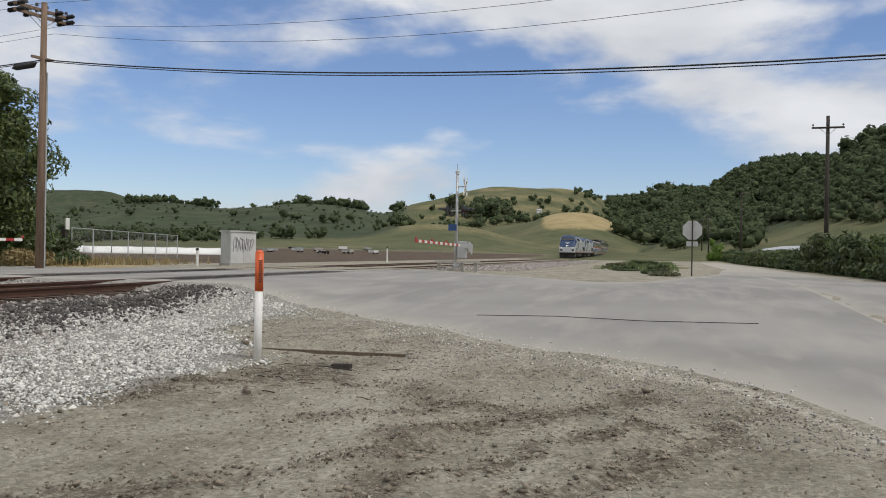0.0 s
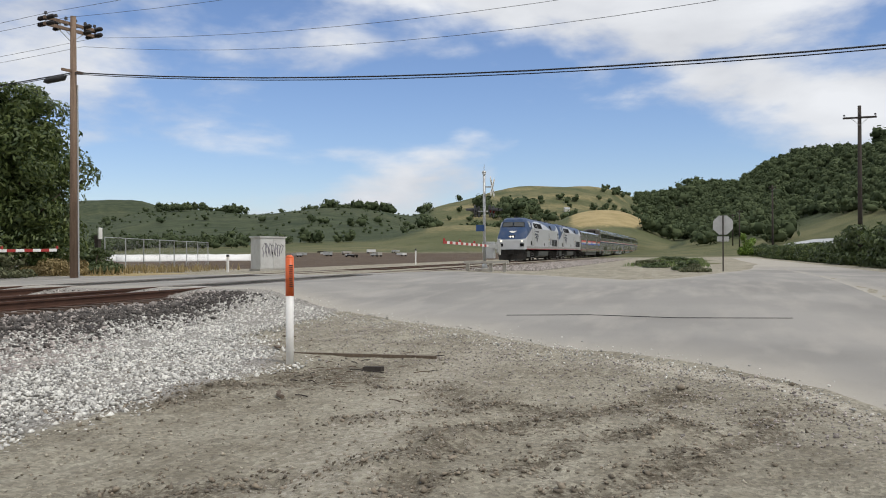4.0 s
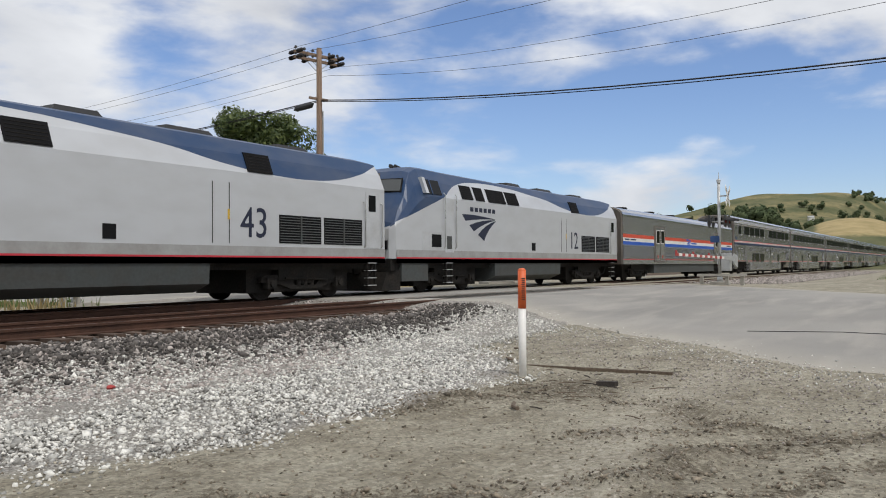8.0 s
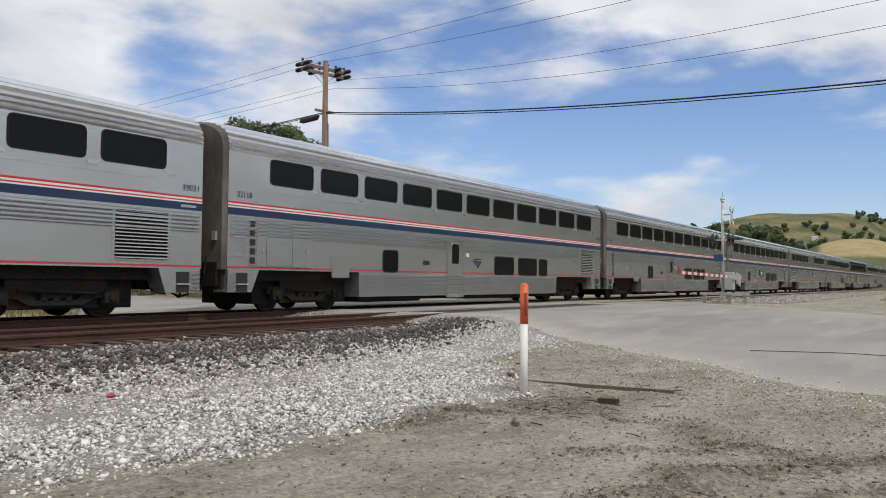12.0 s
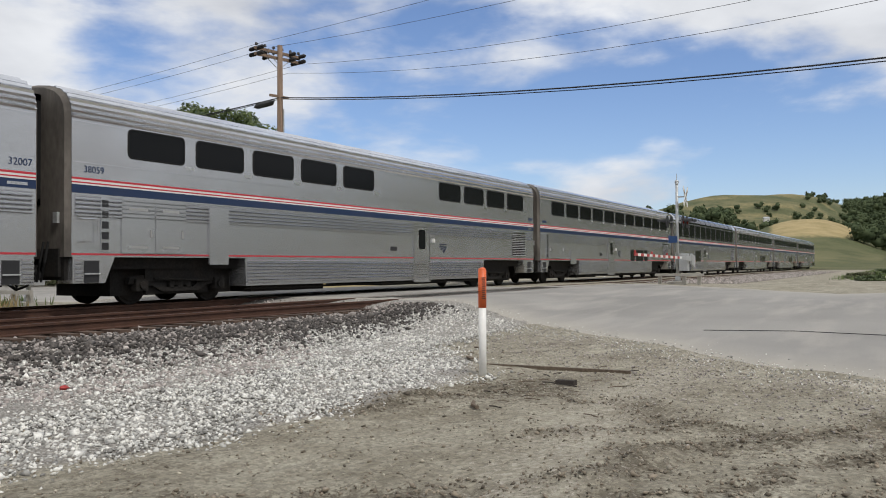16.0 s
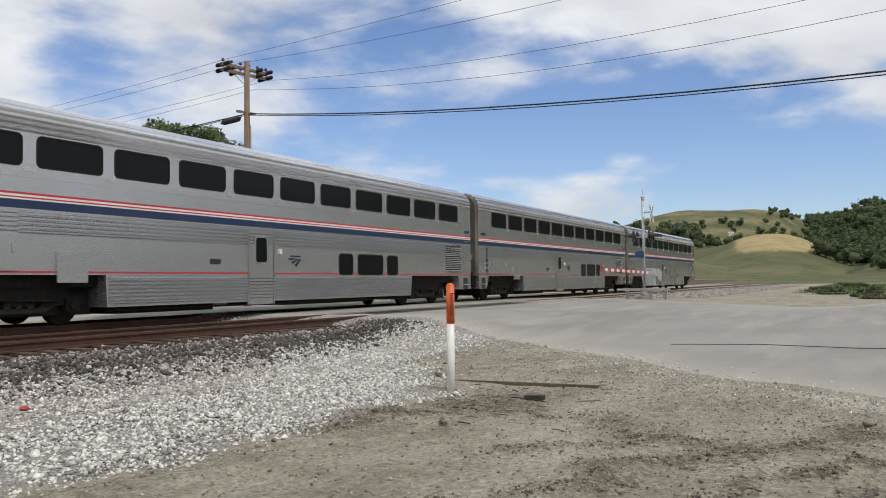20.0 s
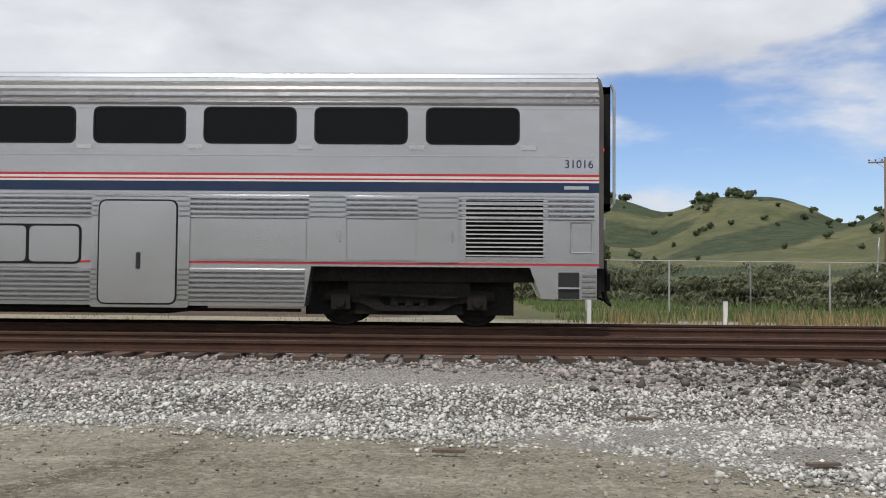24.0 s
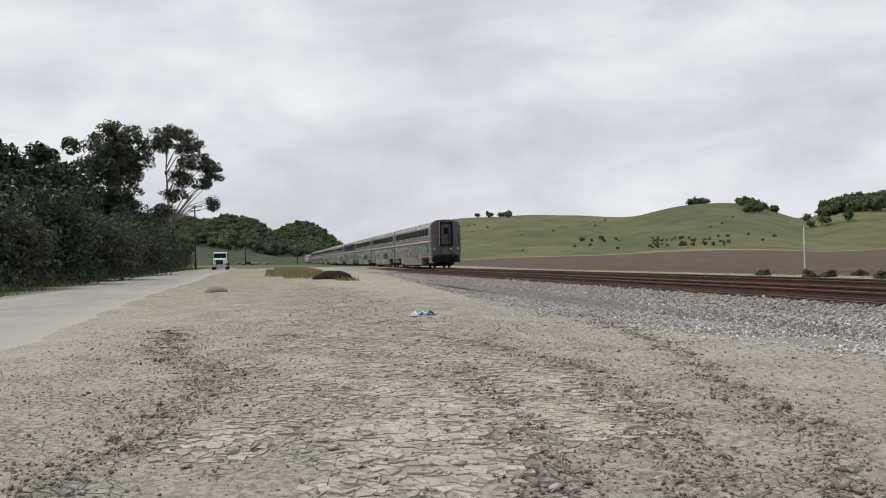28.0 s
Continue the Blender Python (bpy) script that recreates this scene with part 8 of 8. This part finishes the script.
def build_stones():
    rnd = np.random.RandomState(17)
    free = lambda x, y: ~in_road(x, y, 0.1)
    x, y = scatter(rnd, 175000, -32, 20, 5.0, 10.6, lambda x, y: free(x, y) & (y > gravel_edge(x) + rnd.normal(0, 0.35, len(x))) & (rnd.uniform(0, 1, len(x)) < S(-22, -1, x) * 0.88 + 0.12))
    stones("pale_gravel", "pale grey crushed gravel spread beside the tracks", x, y, bed_z(x, y), 0.0215, STONE_W, 1)
    x, y = scatter(rnd, 90000, -85, 19, 7.0, 12.0, lambda x, y: free(x, y) & (y > gravel_edge(x) + 0.3 + np.abs(rnd.normal(0, 0.5, len(x))) + 2.4 * S(-6, 0, x)) & (rnd.uniform(0, 1, len(x)) < S(-75, -15, x) * 0.8 + 0.2))
    stones("ballast", "brown-grey ballast stones along the track shoulder", x, y, bed_z(x, y), 0.031, STONE_B, 2)
    x, y = scatter(rnd, 26000, -60, 19, 11.4, 19.4, lambda x, y: free(x, y) & (rnd.uniform(0, 1, len(x)) < S(-60, -8, x) * 0.8 + 0.2))
    stones("track_ballast", "rusty ballast stones between the ties", x, y, bed_z(x, y), 0.036, STONE_B, 3)
    x, y = scatter(rnd, 9000, 1, 18.9, 9.6, 11.9, lambda x, y: free(x, y) & (rnd.uniform(0, 1, len(x)) < np.exp(-((y - 10.9) / 0.75) ** 2) * S(0, 9, x)))
    stones("oily_ballast", "oil-blackened ballast stones near the crossing", x, y, bed_z(x, y) + 0.012, 0.036, STONE_D, 4)
    x, y = scatter(rnd, 16000, 43, 130, 7.5, 12.5, lambda x, y: free(x, y) & (rnd.uniform(0, 1, len(x)) < S(130, 50, x)))
    stones("east_ballast", "grey ballast stones east of the road", x, y, bed_z(x, y), 0.045, STONE_B, 5)
    x, y = scatter(rnd, 42000, -30, 19, -6, 9.8, lambda x, y: free(x, y) & (np.hypot(x, y) > 2.2) & (y < gravel_edge(x) + 0.3) & (rnd.uniform(0, 1, len(x)) < 0.35 + 0.65 * S(2.5, 0, np.abs(y - gravel_edge(x)))))
    stones("pebbles", "pebbles and crumbs of dirt strewn over the lot", x, y, plain_z(x, y) + rumple(x, y), 0.012, CLOD, 6)
    x, y = scatter(rnd, 140000, -22, 14, -4, 8, lambda x, y: free(x, y) & (np.hypot(x, y) > 2.2) & (rnd.uniform(0, 1, len(x)) < 0.10 + churn(x, y)))
    stones("clods", "broken clods of dry dirt along the wheel ruts", x, y, plain_z(x, y) + rumple(x, y), 0.0125, CLOD_DARK, 7, 0.6)
    x, y = scatter(rnd, 30000, -22, 14, -4, 8, lambda x, y: free(x, y) & (np.hypot(x, y) > 2.4) & (rnd.uniform(0, 1, len(x)) < 0.01 + 0.5 * churn(x, y) ** 2))
    stones("large_clods", "larger broken lumps of dark dirt in the wheel ruts", x, y, plain_z(x, y) + rumple(x, y), 0.026, CLOD_DARK, 12, 0.6)
    ys = rnd.uniform(-4, 11, 2400)
    x, y = np.interp(ys, ROW_Y, ROW_L) + rnd.normal(-0.3, 0.6, len(ys)), ys
    stones("edge_gravel", "loose gravel along the broken edge of the asphalt", x, y, plain_z(x, y) + 0.012, 0.014, STONE_W, 9)
    x, y = scatter(rnd, 18000, 7, 19, -2, 7.5, lambda x, y: ~in_road(x, y, 0.0) & (rnd.uniform(0, 1, len(x)) < np.exp(-((np.interp(y, ROW_Y, ROW_L) - x - 1.5) / 2.2) ** 2)))
    stones("thin_gravel", "thin scatter of grey gravel beside the asphalt", x, y, plain_z(x, y) + rumple(x, y), 0.013, STONE_B, 10)
    x, y = scatter(rnd, 16000, -48, -3, -3.5, 5.0, lambda x, y: free(x, y) & (np.hypot(x, y) > 2.6) & (rnd.uniform(0, 1, len(x)) < 0.5 * S(-0.1, 0.5, mud(x, y))))
    stones("mud_flakes", "curled flakes of cracked mud", x, y, plain_z(x, y) + rumple(x, y), 0.032, CLOD, 8, 0.35)


def build_mud():
    """Plates of dried mud with open cracks between them, their rims a little curled; one object."""
    rnd = np.random.RandomState(23)
    step = 0.10
    nx, ny = int(20.0 / step), int(8.0 / step)
    gx, gy = np.meshgrid(np.arange(nx + 1), np.arange(ny + 1), indexing="ij")
    px = -22.5 + step * (gx + 0.5 * (gy % 2)) + rnd.uniform(-0.47, 0.47, gx.shape) * step
    py = -2.2 + step * gy + rnd.uniform(-0.47, 0.47, gx.shape) * step
    V, F = [], []
    for i in range(nx):
        for j in range(ny):
            q = [(px[a, b], py[a, b]) for a, b in ((i, j), (i + 1, j), (i + 1, j + 1), (i, j + 1))]
            for tri in ((q,) if rnd.uniform() < 0.6 else (q[:3], [q[0], q[2], q[3]])):
                cx, cy = sum(p[0] for p in tri) / len(tri), sum(p[1] for p in tri) / len(tri)
                if float(mud(cx, cy)) + rnd.uniform(-0.25, 0.25) < 0.46 or math.hypot(cx, cy) < 2.6:
                    continue
                n, gap, curl = len(tri), rnd.uniform(0.915, 0.985), abs(rnd.normal(0, 0.005))
                k = len(V)
                gz = float((plain_z(np.array([cx]), np.array([cy])) + rumple(np.array([cx]), np.array([cy])))[0])
                for s, z in ((0.55, 0.004), (1.0, 0.004), (0.97, -0.04)):
                    for x, y in tri:
                        V.append((cx + (x - cx) * gap * s, cy + (y - cy) * gap * s, gz + z + (curl * rnd.uniform(0.3, 1.6) if s == 1.0 else 0)))
                F.append(tuple(range(k, k + n)))
                for r in (0, n):
                    for a in range(n):
                        b = (a + 1) % n
                        F.append((k + r + a, k + r + n + a, k + r + n + b, k + r + b))
    me = bpy.data.meshes.new("mud_plates")
    me.from_pydata(V, [], F)
    tagged(new("mud_plates", finish(me, MUD)), "pale plates of cracked dry mud", "mud", kind="stuff")


def build_ties():
    """Ties of the near track one by one; those of the far track, behind it, joined."""
    g = Geo().box(-0.115, 0.115, -1.30, 1.30, -0.18, 0.0)
    rnd, first, n = random.Random(9), None, 0
    xs = [18.6 - 0.52 * k for k in range(190)] + [44.5 + 0.55 * k for k in range(100)]
    for x in xs:
        m = pose(x + rnd.uniform(-0.03, 0.03), NEAR_Y + rnd.uniform(-0.06, 0.06), RAIL_Z - 0.168 - rnd.uniform(0, 0.008), 0, 0, rnd.uniform(-1.5, 1.5))
        if first is None:
            first = make("tie", g, TIE, near_track, "", False, 0.0, m)
        else:
            again(first, m)
    g = Geo()
    for k in range(480):
        x = 19 - 0.55 * k if k < 240 else 44.5 + 0.55 * (k - 240)
        g.box(x - 0.115, x + 0.115, FAR_Y - 1.3, FAR_Y + 1.3, RAIL_Z - 0.35, RAIL_Z - 0.17)
    tagged(make("far_ties", g, TIE, far_track), "row of weathered timber ties", kind="stuff")


def build_clutter():
    def piece(name, label, geo, material, x, y, z=0.0, rz=0.0, cat="debris", group="", smooth=False):
        ob = make(name, geo, material, None, "", smooth)
        ob.matrix_basis = pose(x, y, ground_z(x, y) + z, 0, 0, rz)
        return tagged(ob, label, cat, group)
    piece("timber_strip", "long thin weathered timber strip lying in the dirt", Geo().box(-1.1, 1.1, -0.026, 0.026, -0.01, 0.04), WOOD, 11.7, 4.67, 0, 92)
    piece("timber_stub", "short dark piece of broken timber on the dirt", Geo().loft([[(-0.14, -0.04, 0), (-0.14, 0.04, 0), (-0.14, 0.03, 0.06), (-0.14, -0.04, 0.06)], [(0.14, -0.03, 0), (0.14, 0.04, 0), (0.14, 0.03, 0.04), (0.14, -0.03, 0.05)]]), DARK_POLE, 10.38, 4.0, 0, 75)
    piece("broken_stick", "broken grey stick lying on the dirt", Geo().wire([(-0.13, 0, 0.03), (0.02, 0.03, 0.03), (0.14, 0.0, 0.045)], 0.022, 6), WOOD, 8.25, 4.2, 0, 35)
    piece("red_scrap", "small red plastic scrap on the gravel", Geo().ball((0, 0, 0.03), (0.06, 0.05, 0.03), 7, 4, 0.3, random.Random(2)), RED_PLASTIC, 6.9, 9.0, 0.05)
    for k, (x, y, rz) in enumerate(((2.93, 7.25, 10), (-0.1, 7.6, -5), (4.1, 7.0, 20), (1.9, 9.4, -8), (12.2, 6.3, 40), (13.6, 6.8, 70))):
        piece("wood_chip", "small splintered wood chip on the gravel", Geo().box(-0.14, 0.14, -0.03, 0.03, 0, 0.025), WOOD, x, y, 0.03, rz, "debris", "wood chips")
    rnd = random.Random(6)
    for k in range(60):
        x, y = 9.9 + rnd.gauss(0, 1.1), 4.3 + rnd.gauss(0, 0.6)
        a = rnd.uniform(0.03, 0.12)
        piece("twig", "dark splinter of rotten wood near the marker post", Geo().wire([(-a, 0, 0.012), (0, rnd.uniform(-0.02, 0.02), 0.018), (a, 0, 0.012)], rnd.uniform(0.004, 0.008), 5), WOOD if k % 3 else DARK_POLE, x, y, 0.0, rnd.uniform(0, 180), "debris", "twigs")
    piece("dirt_pile", "low dark heap of soil by the tracks", Geo().ball((0, 0, 0), (1.0, 1.5, 0.62), 18, 9, 0.10, rnd), DARK_SOIL, -64.5, 4.6, 0, 0, "dirt pile", "", True)
    piece("dirt_pile", "small brown heap of dirt at the road's edge", Geo().ball((0, 0, 0), (0.5, 0.6, 0.28), 14, 8, 0.12, rnd), CLOD_DARK, -45.2, -2.75, 0, 0, "dirt pile", "", True)
    for k in range(4):
        piece("litter", "scrap of pale blue litter on the dirt", Geo().box(-0.14, 0.14, -0.1, 0.1, 0, 0.02).wire([(-0.1, 0, 0.02), (0, 0.05, 0.09), (0.1, 0, 0.03)], 0.03, 5), BLUE_SIGN if k % 2 else POST_WHITE, -23.1 + 0.25 * rnd.uniform(-1, 1), 4.1 + 0.3 * rnd.uniform(-1, 1), 0.0, rnd.uniform(0, 180), "litter", "litter")
    for k in range(3):
        x, y = -8.5 + rnd.uniform(-2.5, 2.5), 0.9 + rnd.uniform(-1.5, 1.5)
        r = rnd.uniform(0.05, 0.09)
        piece("mud_lump", "loose pale lump of dried mud", Geo().ball((0, 0, r * 0.3), (r, r * 0.8, r * 0.55), 9, 6, 0.25, rnd), CLOD, x, y, 0, rnd.uniform(0, 180), "clod", "mud lumps")
    # seams and cracks in the paving
    for pts in (((17.95, 3.9), (18.3, 2.2), (18.0, 0.4), (18.3, -1.8)),):
        line = [(x, y, ground_z(x, y) + 0.034) for x, y in pts]
        tagged(make("road_crack", Geo().wire(line, 0.007, 4), RUBBER), "dark sealed crack across the asphalt", "road crack", "road cracks")
    # the house on the hill, sheds and trailers in the valley
    x, y = 0, 0
    for r in range(300, 760, 10):
        x, y = place(-81.85, r)
        if math.degrees(math.atan2(ground_z(x, y) - 1.5, r)) > 2.6:
            break
    h = thing("farmhouse", "small white farmhouse on the far green hill", "house", "", pose(x, y, ground_z(x, y), 0, 0, 20))
    make("wall", Geo().box(-1.9, 1.9, -1.4, 1.4, -1, 1.7), WHITE, h)
    make("roof", Geo().prism([(-2.1, 1.7), (2.1, 1.7), (0, 2.6)], -1.6, 1.6), GALV, h)
    for k in range(22):
        az = (-62.5 - 0.55 * k - 0.35 * (k * 5 % 3)) if k < 16 else (90.4 + 0.35 * (k - 16))
        d = 150 + 55 * rnd.random() if k < 16 else 270 + 20 * rnd.random()
        x, y = place(az, d)
        w = rnd.uniform(0.5, 1.0)
        s = thing("farm_trailer", "small pale trailer parked far off by the fields", "trailer", "farm trailers", pose(x, y, ground_z(x, y), 0, 0, rnd.uniform(0, 180)))
        make("box", Geo().box(-w, w, -0.6, 0.6, 0.3, rnd.uniform(0.55, 1.0)), (CAB_WHITE, GALV, CONCRETE, GALV, TRUCK_STEEL)[k % 5], s)
        make("wheel", Geo().tube((-w * 0.6, -0.64, 0.25), (-w * 0.6, -0.5, 0.25), 0.25, 0.25, 10), RUBBER, s)
        make("wheel", Geo().tube((w * 0.6, -0.64, 0.25), (w * 0.6, -0.5, 0.25), 0.25, 0.25, 10), RUBBER, s)
    for az, d in ((41.1, 560), (29.4, 800), (27.4, 820)):
        x, y = place(az, d)
        t = thing("lattice_tower", "grey lattice power tower far off on the ridge", "tower", "lattice towers", pose(x, y, ground_z(x, y)))
        g = Geo()
        for sx, sy in ((-1, -1), (1, -1), (1, 1), (-1, 1)):
            g.tube((sx * 2, sy * 2, -1), (sx * 0.4, sy * 0.4, 20), 0.14, 0.1, 4)
        for z in range(0, 20, 4):
            f, f2 = 2 - 0.08 * z, 2 - 0.08 * (z + 4)
            for sx in (-1, 1):
                g.tube((sx * f, -f, z), (sx * f2, f2, z + 4), 0.07, 0.07, 4).tube((-f, sx * f, z), (f2, sx * f2, z + 4), 0.07, 0.07, 4)
        make("legs", g, GALV, t)
        for z in (14, 18):
            make("arm", Geo().tube((-3.5, 0, z), (3.5, 0, z), 0.1, 0.1, 4), GALV, t)


def dump_truck():
    """A white truck that comes up the western road; local +x is its front."""
    t = thing("dump_truck", "white cab-forward truck with a dark grille coming along the road", "truck")
    make("chassis", Geo().box(-6.0, 1.6, -0.45, 0.45, 0.65, 0.95), BLACK, t)
    make("hood", Geo().loft([[(0.4, -1.0, 0.9), (0.4, 1.0, 0.9), (0.4, 0.95, 1.85), (0.4, -0.95, 1.85)], [(1.9, -0.95, 0.8), (1.9, 0.95, 0.8), (1.9, 0.85, 1.6), (1.9, -0.85, 1.6)]]), CAB_WHITE, t, "white hood", False, 0.05)
    make("cab", Geo().loft([[(-1.2, -1.1, 0.9), (-1.2, 1.1, 0.9), (-1.2, 1.05, 2.8), (-1.2, -1.05, 2.8)], [(0.5, -1.1, 0.9), (0.5, 1.1, 0.9), (0.2, 1.0, 2.7), (0.2, -1.0, 2.7)]]), CAB_WHITE, t, "white cab", False, 0.05)
    make("windshield", Geo().loft([[(0.44, -0.95, 1.9), (0.44, 0.95, 1.9), (0.25, 0.9, 2.55), (0.25, -0.9, 2.55)], [(0.47, -0.95, 1.9), (0.47, 0.95, 1.9), (0.28, 0.9, 2.55), (0.28, -0.9, 2.55)]]), GLASS, t, "dark windshield")
    make("grille", Geo().box(1.90, 1.94, -0.55, 0.55, 0.85, 1.55), BLACK, t, "dark grille")
    make("bumper", Geo().box(1.85, 2.15, -1.2, 1.2, 0.45, 0.78), CHROME, t, "bright bumper")
    for y in (-0.8, 0.8):
        make("headlight", Geo().box(1.88, 1.95, y - 0.14, y + 0.14, 1.0, 1.25), POST_WHITE, t)
    make("bed", Geo().box(-6.2, -1.4, -1.22, 1.22, 1.05, 2.6), TANK, t, "grey dump bed")
    for x in (1.1, -3.6, -5.0):
        for y in (-1.05, 1.05):
            w = make("wheel", Geo().tube((x, y - 0.16, 0.5), (x, y + 0.16, 0.5), 0.5, 0.5, 18), RUBBER, t)
            make("hub", Geo().tube((x, y - 0.18, 0.5), (x, y + 0.18, 0.5), 0.2, 0.2, 10), GALV, w)
    return t


build_clutter()
TRUCK = dump_truck()
build_stones()
build_mud()
build_ties()


# ---------------------------------------------------------------- what moves
def motions():
    for car, start, length in TRAIN:
        walk(car, train_rows(start, length))
    spots = [(t, -139.6 - 12.5 * (28 - t)) for t in (0, 7, 14, 21, 24, 26, 28)]
    walk(TRUCK, [(t, pose(x, -7.9, ground_z(x, -7.9) + 0.03, 0, 0, 0)) for t, x in spots])


motions()
